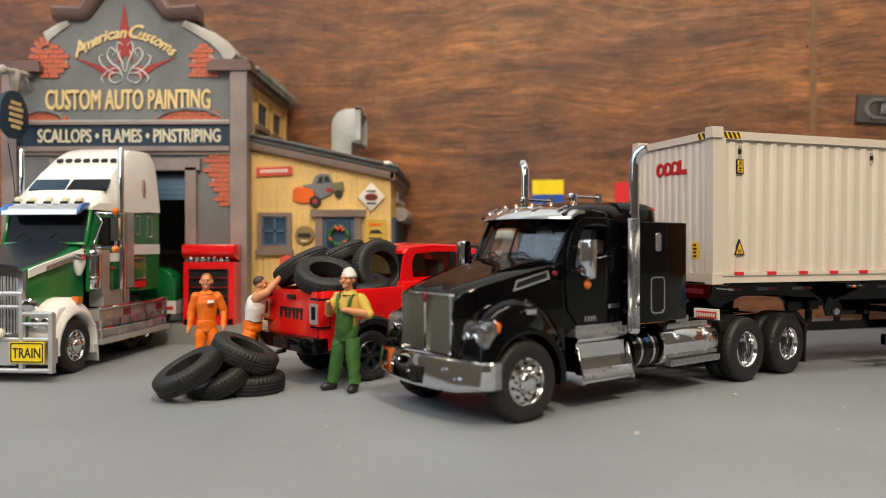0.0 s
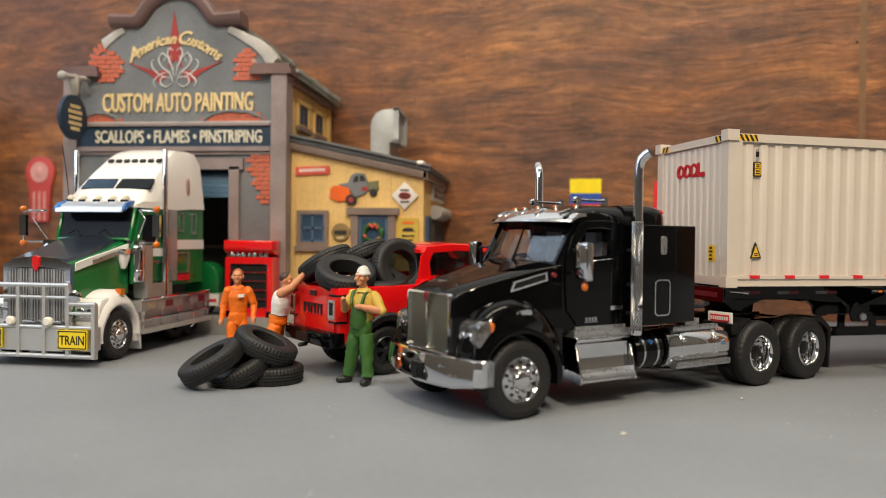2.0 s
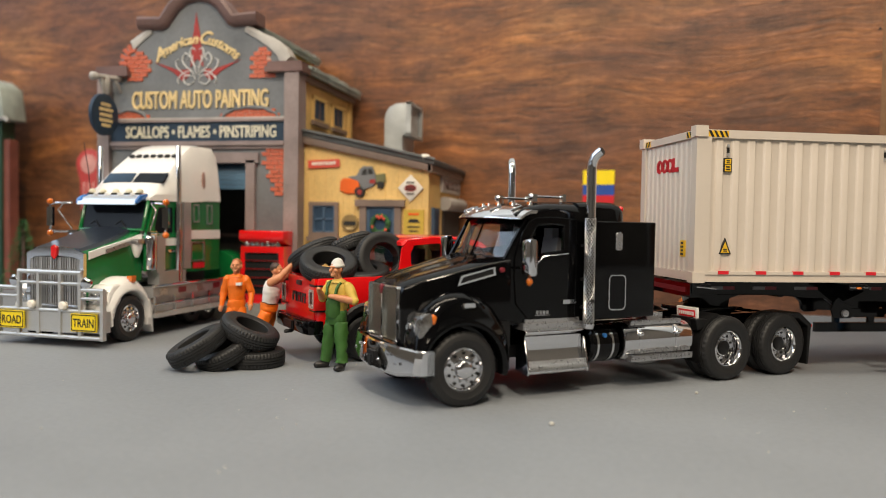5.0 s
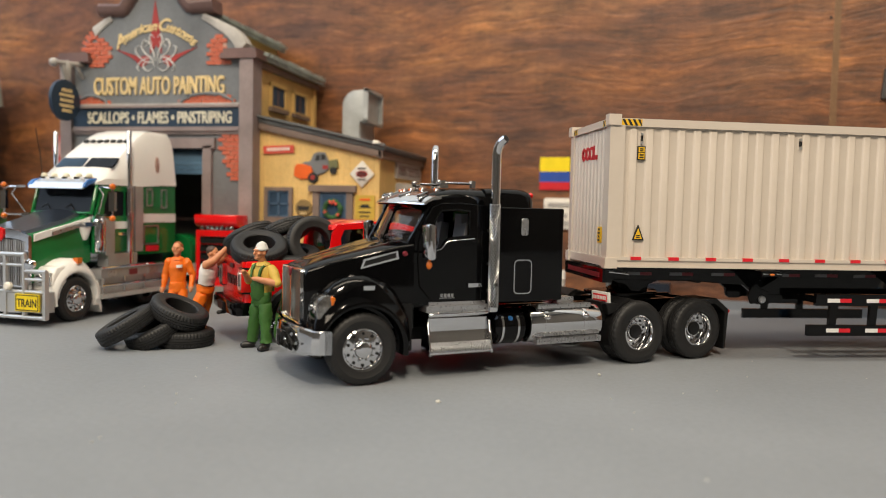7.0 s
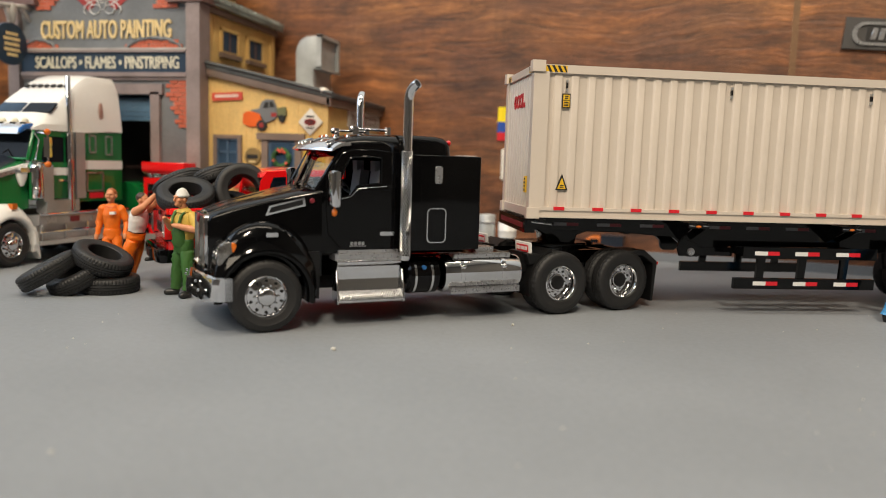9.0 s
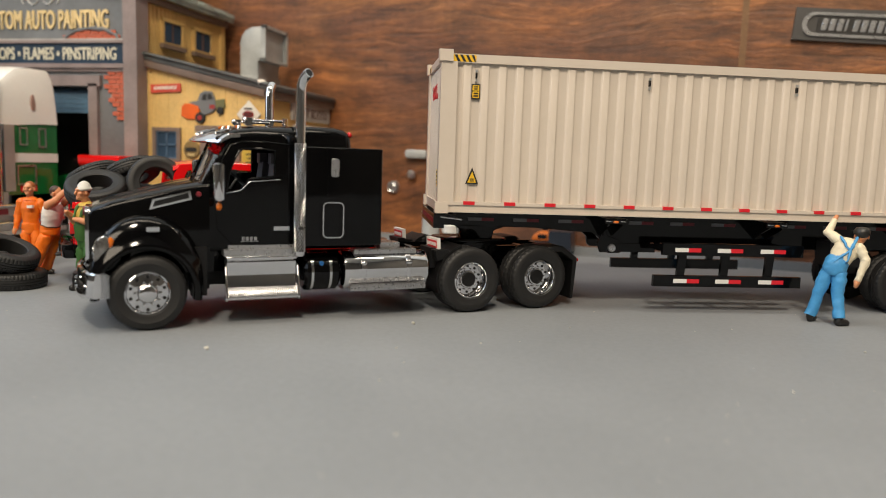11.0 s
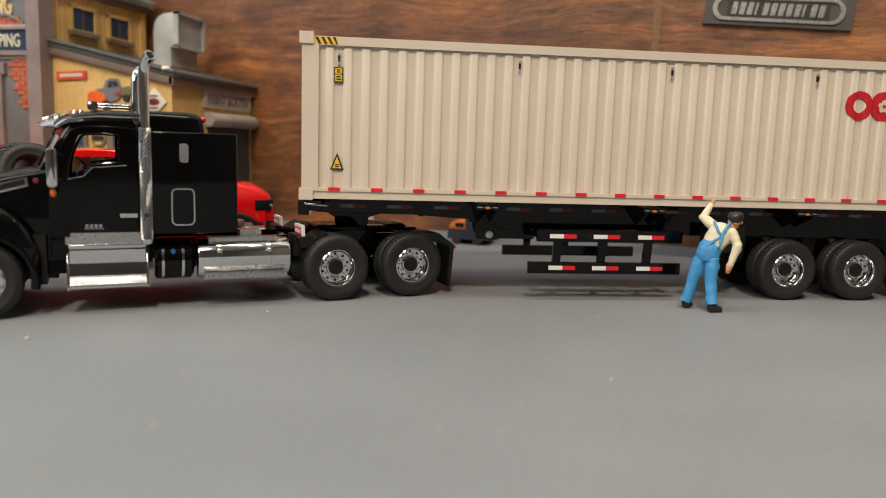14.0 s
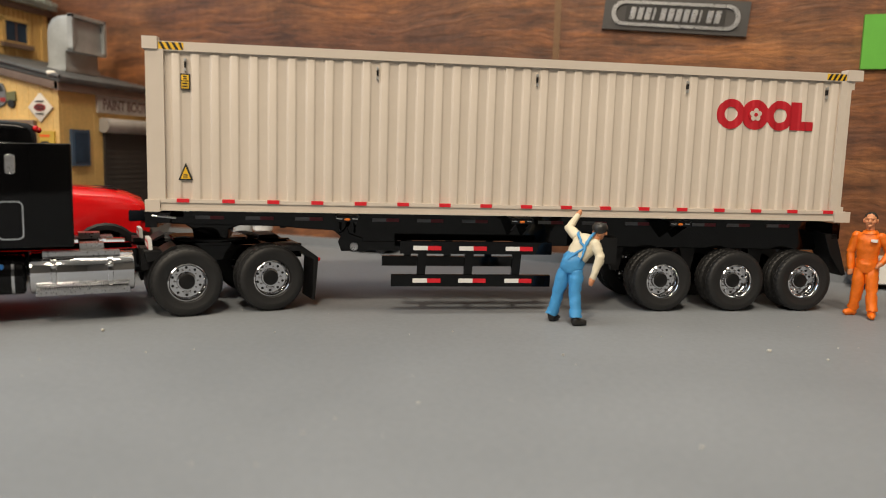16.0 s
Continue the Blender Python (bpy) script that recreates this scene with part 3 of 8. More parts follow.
    for i in range(31):
        x = 212.9 + 9.1 * i / 30
        top = 78.3 if x < 216.9 else 71.4
        rings.append([(x, skin(x) - 0.13, 68.2), (x, skin(x) - 0.13, top), (x, skin(x) + 0.2, top), (x, skin(x) + 0.2, 68.2)])
    mark.loft(rings)
    part("mark", mark, M_LOGO, box, "three red rings and a corner piece")
    s = Shape()
    s.lathe([(0, 0.84), (2.7, 0.84), (2.7, 1.7)], "y", (199.0, 0, 73.3), 32)
    part("disc", s, M_LOGO, box)
    flower = Shape()
    for i in range(5):
        a = radians(90 + 72 * i)
        flower.lathe([(0, 0.74), (0.95, 0.74), (0.95, 1.4)], "y", (199.0 + 1.45 * math.cos(a), 0, 73.3 + 1.45 * math.sin(a)), 12)
    flower.use(1).lathe([(0, 0.66), (0.7, 0.66), (0.7, 1.4)], "y", (199.0, 0, 73.3), 12)
    part("flower", flower, [M_WHITE, M_LOGO], box, "small white flower with a red middle")
    small = Shape()
    for cy in (32.6, 27.9, 23.2):
        rings = []
        for i in range(25):
            a = 2 * math.pi * i / 24
            rings.append([(x, cy + q * math.cos(a), 78.0 + q * math.sin(a)) for q, x in ((2.7, x0 + 0.82), (1.45, x0 + 0.82), (1.45, x0 + 1.5), (2.7, x0 + 1.5))])
        small.loft(rings, caps=False)
    small.prism([(21.0, 75.3), (16.6, 75.3), (16.6, 77.0), (19.0, 77.0), (19.0, 80.7), (21.0, 80.7)], "x", x0 + 0.8, x0 + 1.4)
    part("mark", small, M_LOGO, box, "three red rings and a corner piece")
    s = Shape()
    s.box(x0 + 0.8, x0 + 1.6, 9.4, 12.6, 43.6, 49.6)
    lab = part("label", s, M_YEL, box, "narrow yellow label")
    bars(lab, x0 + 0.8, 11.0, 46.6, 2.2, 5.4, 4, M_INK, seed=8, axis="y")


container()


# ---- trailer ----
def tape(parent, x, y, z, w, h, a, b):
    s = Shape()
    s.box(x, x + w * 0.52, y - 0.12, y + 0.1, z - h / 2, z + h / 2)
    s.use(1).box(x + w * 0.52, x + w, y - 0.12, y + 0.1, z - h / 2, z + h / 2)
    return part("reflective_tape", s, [a, b], parent)


def trailer():
    tr = thing("container_trailer", "black skeletal container trailer with three axles of chrome wheels", "trailer", C_POSE)
    for y in (12.3, 34.4):
        s = Shape()
        s.prism([(-13.0, 30.0), (-8, 29.8), (-4, 29.4), (27, 29.2), (41, 28.2), (47.6, 28.0), (52.3, 24.4), (52.8, 21.2), (54.1, 20.3), (58.4, 20.4), (59.5, 21.1), (70, 20.9), (70.4, 24.6), (112, 24.8), (120, 23.2), (235, 22.6), (238, 30), (238, 34.4), (-13.0, 34.4)], "y", y, y + 2.2, r=0.25, seg=1)
        part("main_rail", s, M_FRAME, tr)
        s = Shape()
        s.box(70, 232, y - 0.7, y + 2.9, 33.6, 34.3, r=0.2, seg=1)
        s.box(72, 111, y - 0.6, y + 2.8, 25.6, 26.2, r=0.2, seg=1)
        part("rail_flange", s, M_FRAME, tr)
    s = Shape()
    s.box(-13.4, -9.6, 0.6, 48.9, 29.4, 34.4, r=0.4)
    s.use(1).box(-13.6, -13.3, 4, 44, 31.0, 32.8)
    part("front_bolster", s, [M_FRAME, M_DIMR], tr, "black cross beam with red reflectors")
    s = Shape()
    s.box(-8, 26, 14, 35, 29.4, 30.6, r=0.3)
    s.lathe([(2.0, 20.5), (2.0, 29.4)], "z", (5, 24.5, 0), 14)
    s.prism([(-5, 29.6), (17, 29.6), (11, 27.4), (10.5, 24.2), (-1, 24.2), (-1.5, 27.4)], "y", 17, 32, r=0.4)
    part("kingpin_plate", s, M_FRAME, tr)
    for x in (30, 50, 72, 96, 121, 146, 171, 196, 221, 235):
        s = Shape()
        s.box(x - 1, x + 1, 14, 35, 28.4, 33.6, r=0.2, seg=1)
        part("cross_member", s, M_FRAME, tr)
    # twist locks and small lamps at the front corners
    for y in (0.2, 46.3):
        s = Shape()
        s.box(-12.8, -5.5, y, y + 2.6, 31.0, 34.2, r=0.5)
        s.use(1).tube([(-11, y + 0.2, 33.3), (-7, y - 0.1, 33.0), (-3.5, y + 0.2, 32.6)], 0.35, 8)
        part("twist_lock", s, [M_FRAME, M_CHROME], tr)
    for x in (52.4, 113.5, 172.6):
        s = Shape()
        s.box(x - 4.0, x + 4.2, 0.3, 1.2, 32.3, 33.9, r=0.3)
        bx = part("twist_lock", s, M_FRAME, tr)
        s = Shape()
        s.ball((x, 0.2, 33.0), (1.05, 0.55, 0.5))
        part("side_lamp", s, M_AMBER, bx, "small amber side lamp")
        s = Shape()
        s.limb((x - 3.6, 0.1, 33.3), (x - 1.8, 0.1, 33.2), 0.22, 0.22, 6)
        s.limb((x + 1.8, 0.1, 33.3), (x + 3.4, 0.1, 33.2), 0.22, 0.22, 6)
        part("pin", s, M_CHROME, bx)
    # outriggers from the rails to the side locks
    for x in (52.4, 113.5, 172.6):
        for ya, yb in ((1.0, 12.4), (47.9, 36.5)):
            s = Shape()
            s.box(x - 3.6, x + 3.8, min(ya, yb), max(ya, yb), 33.0, 34.2, r=0.2, seg=1)
            for dx in (-2.6, 2.4):
                s.prism([(ya, 32.0), (ya, 33.2), (yb, 33.2), (yb, 27.0)], "x", x + dx, x + dx + 0.7)
            part("outrigger", s, M_FRAME, tr)
    # the step in the neck with its pivot
    s = Shape()
    s.prism([(49.2, 31.5), (51.8, 31.5), (53.4, 27.0), (58.2, 25.4), (58.2, 20.8), (50.6, 20.6), (49.4, 24), (51.0, 27.6)], "y", 11.6, 12.5, r=0.2, seg=1)
    s.box(56, 72, 11.4, 13.6, 21.0, 24.2, r=0.5)
    neck = part("neck_bracket", s, M_FRAME, tr)
    s = Shape()
    s.lathe([(0, -0.9), (1.35, -0.8), (1.5, -0.3), (1.5, 1.2)], "y", (55.1, 11.5, 22.4), 18)
    part("pivot_pin", s, M_SATIN, neck)
    s = Shape()
    s.limb((53.2, 11.9, 31.0), (51.2, 11.9, 27.2), 0.6, 0.6, 8)
    part("strut", s, M_FRAME, neck)
    # side guards
    for y, yy in ((0.0, -0.2), (47.2, 47.0)):
        g = part("upper_guard", Shape().box(70.5, 124.6, y, y + 1.8, 21.5, 25.8, r=0.25, seg=1), M_FRAME, tr)
        low = part("lower_guard", Shape().box(67.6, 124.4, y, y + 1.8, 10.0, 14.1, r=0.25, seg=1), M_FRAME, tr)
        for x in (78.3, 94.9, 112.1):
            s = Shape()
            s.prism([(x - 1.7, 14.0), (x + 1.2, 14.0), (x + 2.0, 25.6), (x - 1.2, 25.6)], "y", y + 0.8, y + 2.2)
            part("guard_post", s, M_FRAME, tr)
        if y < 10:
            for x in (75.1, 91.2, 107.8):
                tape(low, x, y, 12.1, 9.8, 1.5, M_MARK_W, M_MARK_R)
                tape(g, x, y, 23.5, 9.8, 1.5, M_MARK_W, M_MARK_R)
        for x in (73, 84, 105, 122):
            s = Shape()
            s.box(x - 1, x + 1, 0.9 if y < 10 else 36.2, 13.0 if y < 10 else 48.4, 22.2, 24.6, r=0.2, seg=1)
            part("guard_bracket", s, M_FRAME, tr)
    s = Shape()
    s.box(137, 150, 3, 12, 18.0, 27.5, r=0.8)
    part("tool_box", s, M_MATT, tr)
    # rail tape under the container: shade is put into its darker grey and red
    for x in (0.5, 17.4, 34.4, 61.5, 77.6, 94.0, 122.6, 139.5, 156.3, 183.2, 197.3, 213.9):
        tape(tr, x, 12.3, 31.9, 9.6, 1.2, M_SHADE_W, M_DIMR)
    # axles
    for x in (168.8, 197.8, 225.6):
        s = Shape()
        s.lathe([(1.6, 6), (1.6, 43)], "y", (x, 0, 11.1), 12)
        part("axle", s, M_MATT, tr)
        wheel(tr, x, 3.0, 11.5, False, RIM_DUAL, DUAL)
        wheel(tr, x, 46.5, 11.5, True, RIM_DUAL, DUAL)
    for x in (154, 183, 211):
        for y in (14, 33):
            s = Shape()
            s.prism([(x - 4, 27), (x + 4, 27), (x + 1.5, 14), (x - 1.5, 14)], "y", y, y + 2)
            part("axle_hanger", s, M_MATT, tr)
    for y in (4.0, 36):
        s = Shape()
        s.prism([(233, 30), (238, 30), (243.4, 14.2), (241.8, 13.6), (236, 22)], "y", y, y + 11, r=0.2, seg=1)
        part("mud_flap", s, M_MATT, tr)
    s = Shape()
    s.box(236, 239, 4, 46, 28, 34, r=0.4)
    part("rear_bumper", s, M_FRAME, tr)


trailer()


# ---- black tractor ----
T_POSE = place(61.4, 259.0, 0, 38.2)
TC = 23.0


def mirrored(pts):
    """Ring of a cross-section from its near half: (y from the middle, z), bottom to top."""
    return [(-a, b) for a, b in pts] + [(a, b) for a, b in reversed(pts)]


def tractor():
    tk = thing("tractor_truck", "glossy black toy semi tractor with chrome trim", "truck", T_POSE)
    # frame
    for y in (TC - 9.5, TC + 7.5):
        s = Shape()
        s.prism([(-8, 15), (92, 15), (96, 16.5), (149, 16.5), (149, 21.5), (-8, 21.5)], "y", y, y + 2)
        part("frame_rail", s, M_FRAME, tk)
    for x in (80, 92, 117, 137, 148):
        s = Shape()
        s.box(x - 1, x + 1, TC - 9, TC + 9, 16.8, 21.2, r=0.2, seg=1)
        part("cross_member", s, M_FRAME, tk)
    # bonnet
    s = Shape()
    rings = []
    for x, hw, zt, zs in ((-15.2, 12.6, 34.8, 33.8), (-14.0, 13.4, 36.0, 35.0), (-8, 15.0, 38.2, 37.2), (2, 17.4, 40.9, 39.8), (10, 19.0, 43.0, 41.8), (18.5, 20.2, 44.8, 43.4)):
        half = [(hw + 0.4, 16.5), (hw + 0.3, 28), (hw, zs - 0.8), (hw - 0.2, zs - 0.1), (hw - 0.8, zs + 0.35), (hw * 0.72, zt - 0.25), (hw * 0.62, zt + 0.15), (hw * 0.55, zt - 0.05), (hw * 0.2, zt + 0.4)]
        rings.append([(x, TC + a, b) for a, b in mirrored(half)])
    s.loft(rings)
    bonnet = part("bonnet", s, M_BLACK, tk, "", None, 50)
    for y, sg in ((TC - 19.0, -1), (TC + 19.0, 1)):
        s = Shape()
        outer, inner = [(1.4, 35.5), (13.4, 38.8), (13.0, 41.4), (2.4, 38.6)], [(2.3, 36.3), (12.6, 39.2), (12.4, 40.8), (3.0, 38.1)]

        def on_side(shape):
            for v in shape.bm.verts:
                v.co.y = TC + sg * (16.95 + 0.198 * (v.co.x - 1.2) + v.co.y)
            return shape
        s.plate(outer, inner, 0.0, 0.75)
        vent = part("vent_trim", on_side(s), M_CHROME, bonnet, "chrome vent surround")
        s = Shape()
        s.prism(inner, "y", 0.1, 0.45)
        part("vent", on_side(s), M_MATT, vent)
        s = Shape()
        s.lathe([(0, -1.1), (0.7, -0.9), (0.85, 0)], "y", (15.4, TC + sg * 20.3 + 0.4, 40.4), 12)
        part("badge", s, M_DIMR, bonnet, "small red badge")
    # grille
    s = Shape()
    s.plate([(p, q) for p, q in ring_outline(-12.2, 12.2, 17.6, 35.2, 1.6, 4)], [(p, q) for p, q in ring_outline(-11.6, 11.6, 18.3, 34.6, 1.2, 4)], -0.6, 0.9)
    s.prism(ring_outline(-0.5, 0.5, 18.4, 34.5, 0.2, 2), "y", -0.7, 0.6)
    gr = part("grille_frame", s, M_CHROME, tk, "dull chrome grille surround", at(-15.6, TC, 0, 0, 0, -90))
    s = Shape()
    s.box(-11.6, 11.6, 0.1, 0.6, 18.4, 34.4)
    part("grille", s, M_GRILLE, gr, "fine grey mesh")
    s = Shape()
    s.prism([(-0.7, 34.9), (-0.9, 33.9), (-0.5, 32.7), (0, 32.1), (0.5, 32.7), (0.9, 33.9), (0.7, 34.9), (0, 35.3)], "y", -1.3, -0.5, r=0.15, seg=1)
    part("badge", s, M_DIMR, gr, "small red badge")
    s = Shape()
    for a in (-11.6, 0, 11.6):
        s.lathe([(0, -0.9), (0.4, -0.7), (0.45, 0)], "y", (a, -0.3, 18.6), 8)
    part("bolt", s, M_CHROME, gr)
    # wings
    for sg in (-1, 1):
        s = Shape()
        rings = []
        for i in range(25):
            a = radians(186 - 196 * i / 24)
            ca, sa = math.cos(a), max(0.0, math.sin(a))
            def w(r, y, lift=0.0):
                return (0.4 + r * ca, TC + sg * (TC + 1.3 - y), 11.2 + r * math.sin(a) + lift)
            big = 14.9 + 7.8 * sa ** 1.5
            rings.append([w(13.0, 10), w(13.0, -0.2), w(13.4, -1.0), w(14.4, -1.2), w(15.0, -0.6), w(15.6 + 2.2 * sa, 0.4), w(15.5 + 5.2 * sa ** 1.3, 1.2), w(big - 0.4, 2.6), w(big + 0.3, 5.0), w(big - 0.2, 10.5)])
        s.loft(rings)
        fender = part("fender", s, M_BLACK, tk, "", None, 60)
        s = Shape()
        s.prism([(-13.6, 18.0), (-6.5, 18.0), (-6.0, 28.4), (-10.5, 29.2), (-13.2, 26.6)], "y", *(sorted((TC + sg * (TC - 0.6), TC + sg * (TC - 10.0)))), r=0.9, seg=2)
        part("fender_nose", s, M_BLACK, fender)
        s = Shape()
        y0, y1 = sorted((TC + sg * (TC + 1.0), TC + sg * (TC - 9.4)))
        s.prism([(-14.3, 20.6), (-9.0, 20.4), (-8.0, 27.6), (-11.6, 28.4), (-13.6, 26.8)], "y", y0, y1, r=1.0, seg=2)
        lamp = part("headlight", s, M_LENS, fender, "clear headlight with an amber corner")
        s = Shape()
        y0, y1 = sorted((TC + sg * (TC + 1.35), TC + sg * (TC - 0.9)))
        s.prism([(-9.9, 24.9), (-9.0, 25.1), (-8.3, 27.2), (-9.6, 28.2), (-10.1, 27.2), (-9.8, 26.0)], "y", y0, y1, r=0.5, seg=2)
        part("indicator", s, M_AMBER, lamp, "amber indicator")
        s = Shape()
        for k in (3.6, 7.0):
            s.lathe([(0, -0.1), (1.2, -0.35), (1.5, -0.2), (1.6, 0.6)], "x", (-13.9, TC + sg * (TC - k), 23.4), 14)
        part("reflector", s, M_CHROME, lamp)
        s = Shape()
        y = TC + sg * (TC + 0.8)
        s.box(0.2, 3.8, min(y, y + sg * 0.9), max(y, y + sg * 0.9), 29.6, 30.9, r=0.35)
        part("side_lamp", s, M_CHROME, fender, "small chrome lamp")
        s = Shape()
        s.box(13.2, 17.5, *sorted((TC + sg * (TC - 1.0), TC + sg * (TC - 12))), 9.5, 24.5, r=0.8)
        part("splash_guard", s, M_MATT, tk)
    # bumper
    s = Shape()
    plan = [(-11.4, -2.9), (-13.6, -2.9), (-15.4, -1.6), (-17.3, 7), (-18.4, 15), (-18.9, TC)]
    plan = plan + [(x, 2 * TC - y) for x, y in reversed(plan[:-1])]
    rings = []
    for x, y in plan:
        e = min(1.0, max(0, (8 - min(y, 46 - y)) / 9))
        b = 8.9 + 1.6 * e
        rings.append([(x - 0.2, y, b), (x - 0.8, y, b + 0.9), (x - 0.2, y, 16.0), (x + 0.1, y, 17.3), (x + 0.8, y, 17.7), (x + 1.5, y, 17.2), (x + 1.5, y, b)])
    s.loft(rings)
    bp = part("bumper", s, M_CHROME, tk, "polished chrome bumper", None, 30)
    s = Shape()
    s.box(-20.0, -18.6, TC - 2.6, TC + 2.6, 11.0, 14.6, r=0.4)
    s.box(-20.3, -19.5, TC - 1.2, TC + 1.2, 9.8, 13.2, r=0.3)
    part("tow_hook", s, M_MATT, bp)
    s = Shape()
    for dy, z in ((-12, 15.0), (12, 15.0), (-4.4, 12.4), (4.4, 12.4), (-17, 13.0), (17, 13.0)):
        s.lathe([(0, -0.8), (0.35, -0.6), (0.45, 0)], "x", (-19.0 + abs(dy) * 0.035, TC + dy, z), 8)
    part("bolt", s, M_CHROME, bp)
    s = Shape()
    s.box(-16, 12, TC - 11, TC + 11, 13.5, 17.2, r=0.4)
    part("front_frame", s, M_MATT, tk)
    # cab: two side walls with window openings, floor, rear wall, roof, screen
    out = [(16.5, 24.0), (30, 23.4), (45.4, 23.4), (45.4, 40), (45.4, 57.8), (36, 58.4), (30.5, 58.2), (26.4, 57.0), (22.6, 52.4), (19.6, 47.4), (17.2, 43.6), (16.5, 36)]
    win = [(23.8, 41.3), (28.0, 42.1), (30.4, 45.3), (38.2, 46.3), (38.3, 54.3), (34, 54.8), (28.6, 54.5), (27.4, 53.8), (25.8, 50.8), (24.6, 47.4), (24.0, 44.6), (23.7, 42.4)]
    for y in (3.4, 41.6):
        s = Shape()
        s.plate(out, win, y, y + 1.1)
        side = part("cab_side", s, M_BLACK, tk)
        near = y < TC
        yy = y - 0.45 if near else y + 1.1
        s = Shape()
        door_out = [(21.0, 29.6), (25.4, 24.7), (43.0, 24.7), (43.4, 40), (43.2, 56.3), (36, 56.9), (28.0, 56.7), (24.8, 55.4), (22.6, 51.6), (21.2, 47.4), (20.2, 44.0), (20.2, 38)]
        s.plate(door_out, [(a, b) for a, b in win], yy, yy + 0.45)
        door = part("door", s, M_BLACK, side)
        s = Shape()
        edge = yy + 0.1 if near else yy + 0.35
        for ring, r in ((door_out, 0.22), (win, 0.34)):
            s.tube([(a, edge, b) for a, b in ring] + [(ring[0][0], edge, ring[0][1])], r, 8)
        part("door_edge", s, M_BLACK, door)
        s = Shape()
        path = [(23.6, yy, 40.9), (28.0, yy, 41.8), (30.6, yy, 44.5), (40.2, yy, 45.3)]
        s.tube(path, 0.16, 6)
        part("window_trim", s, M_CHROME, door, "thin chrome window trim")
        s = Shape()
        s.box(38.0, 43.0, yy - 0.7, yy, 29.2, 30.5, r=0.3)
        part("handle", s, M_CHROME, door, "chrome door handle")
        if near:
            s = Shape()
            for i in range(4):
                s.box(28.2 + 1.25 * i, 29.1 + 1.25 * i, yy - 0.1, yy, 26.1, 27.2)
            s.box(27.8, 33.4, yy - 0.1, yy, 25.7, 25.9)
            part("lettering", s, M_SATIN, door, "plain bars of the model mark")
        s = Shape()
        s.plate([(a, b) for a, b in win], [(a * 0.965 + 1.2, b * 0.97 + 1.5) for a, b in win], yy - 0.12, yy + 0.2)
        part("window_seal", s, M_MATT, door)
    s = Shape()
    s.box(16.5, 45.4, 4.2, 41.9, 23.0, 25.0)
    part("cab_floor", s, M_MATT, tk)
    s = Shape()
    s.box(44.6, 46.2, 4.0, 42.0, 24, 58, r=0.3)
    part("cab_back", s, M_BLACK, tk)
    # screen and pillars
    s = Shape()
    lower, upper = [], []
    for k in range(9):
        u = -1 + k / 4
        lower.append((15.2 + 2.0 * u * u, TC + u * 18.2, 43.8))
        upper.append((21.0 + 3.6 * u * u, TC + u * 18.4, 57.0))
    s.loft([lower + [(x + 0.4, y, z) for x, y, z in reversed(lower)], upper + [(x + 0.4, y, z) for x, y, z in reversed(upper)]])
    glass_ob = part("windscreen", s, M_GLASS, tk)
    glass_ob.visible_shadow = False
    for a, b in (((17.3, 4.5, 43.6), (25.0, 4.2, 57.0)), ((17.3, 41.5, 43.6), (25.0, 41.8, 57.0))):
        s = Shape()
        s.limb(a, b, 0.9, 0.9, 8)
        part("pillar", s, M_BLACK, tk)
    s = Shape()
    s.limb((15.0, TC, 44.0), (20.8, TC, 57.0), 0.3, 0.3, 6)
    s.tube([(17.1, 4.8, 43.7), (15.4, TC - 9, 43.8), (14.9, TC, 43.9), (15.4, TC + 9, 43.8), (17.1, 41.2, 43.7)], 0.5, 8)
    part("screen_trim", s, M_BLACK, tk)
    s = Shape()
    for y, e in ((12, 21), (26, 34)):
        s.tube([(14.4, y, 44.4), (15.6, (y + e) / 2, 46.4), (15.4, e, 45.6)], 0.22, 6)
    part("wiper", s, M_MATT, tk)
    # roof
    s = Shape()
    rings = []
    for x, hw, zt, ze in ((20.6, 19.0, 57.9, 57.0), (22.6, 19.4, 59.6, 57.0), (26.5, 19.8, 61.1, 57.2), (33, 19.8, 62.1, 57.5), (47, 19.8, 62.4, 57.5), (48, 19.6, 62.3, 57.2)):
        half = [(hw, 56.2), (hw, ze + 0.6), (hw - 0.9, (ze + zt) / 2 + 0.4), (hw - 3.2, zt - 0.7), (hw * 0.45, zt)]
        rings.append([(x, TC + a, b) for a, b in mirrored(half)])
    s.loft(rings)
    part("roof", s, M_BLACK, tk, "", None, 50)
    s = Shape()
    rings = []
    for k in range(13):
        u = -1 + k / 6
        y = TC + u * 20.6
        back = 6.6 * u * u
        d = 0.5 * u * u
        rings.append([(14.6 + back, y, 56.7 - d), (14.9 + back, y, 57.2 - d), (15.8 + back, y, 58.0 - d), (17.2 + back, y, 58.9 - d), (19.4 + back * 0.9, y, 59.8 - d * 1.6), (23.0 + back * 0.7, y, 60.7 - 1.8 * u * u), (23.0 + back * 0.7, y, 59.9 - 1.8 * u * u), (18.2 + back, y, 58.3 - d), (16.2 + back, y, 57.4 - d), (15.2 + back, y, 56.6 - d)])
    s.loft(rings)
    vis = part("sun_visor", s, M_VISOR, tk, "polished chrome sun visor", None, 60)
    s = Shape()
    for dy in (-16, -8, 0, 8, 16):
        back = 6.6 * (dy / 20.6) ** 2
        s.limb((17.0 + back, TC + dy, 58.9), (20.6 + back, TC + dy, 60.3), 0.45, 0.35, 8)
    part("rib", s, M_CHROME, vis)
    s = Shape()
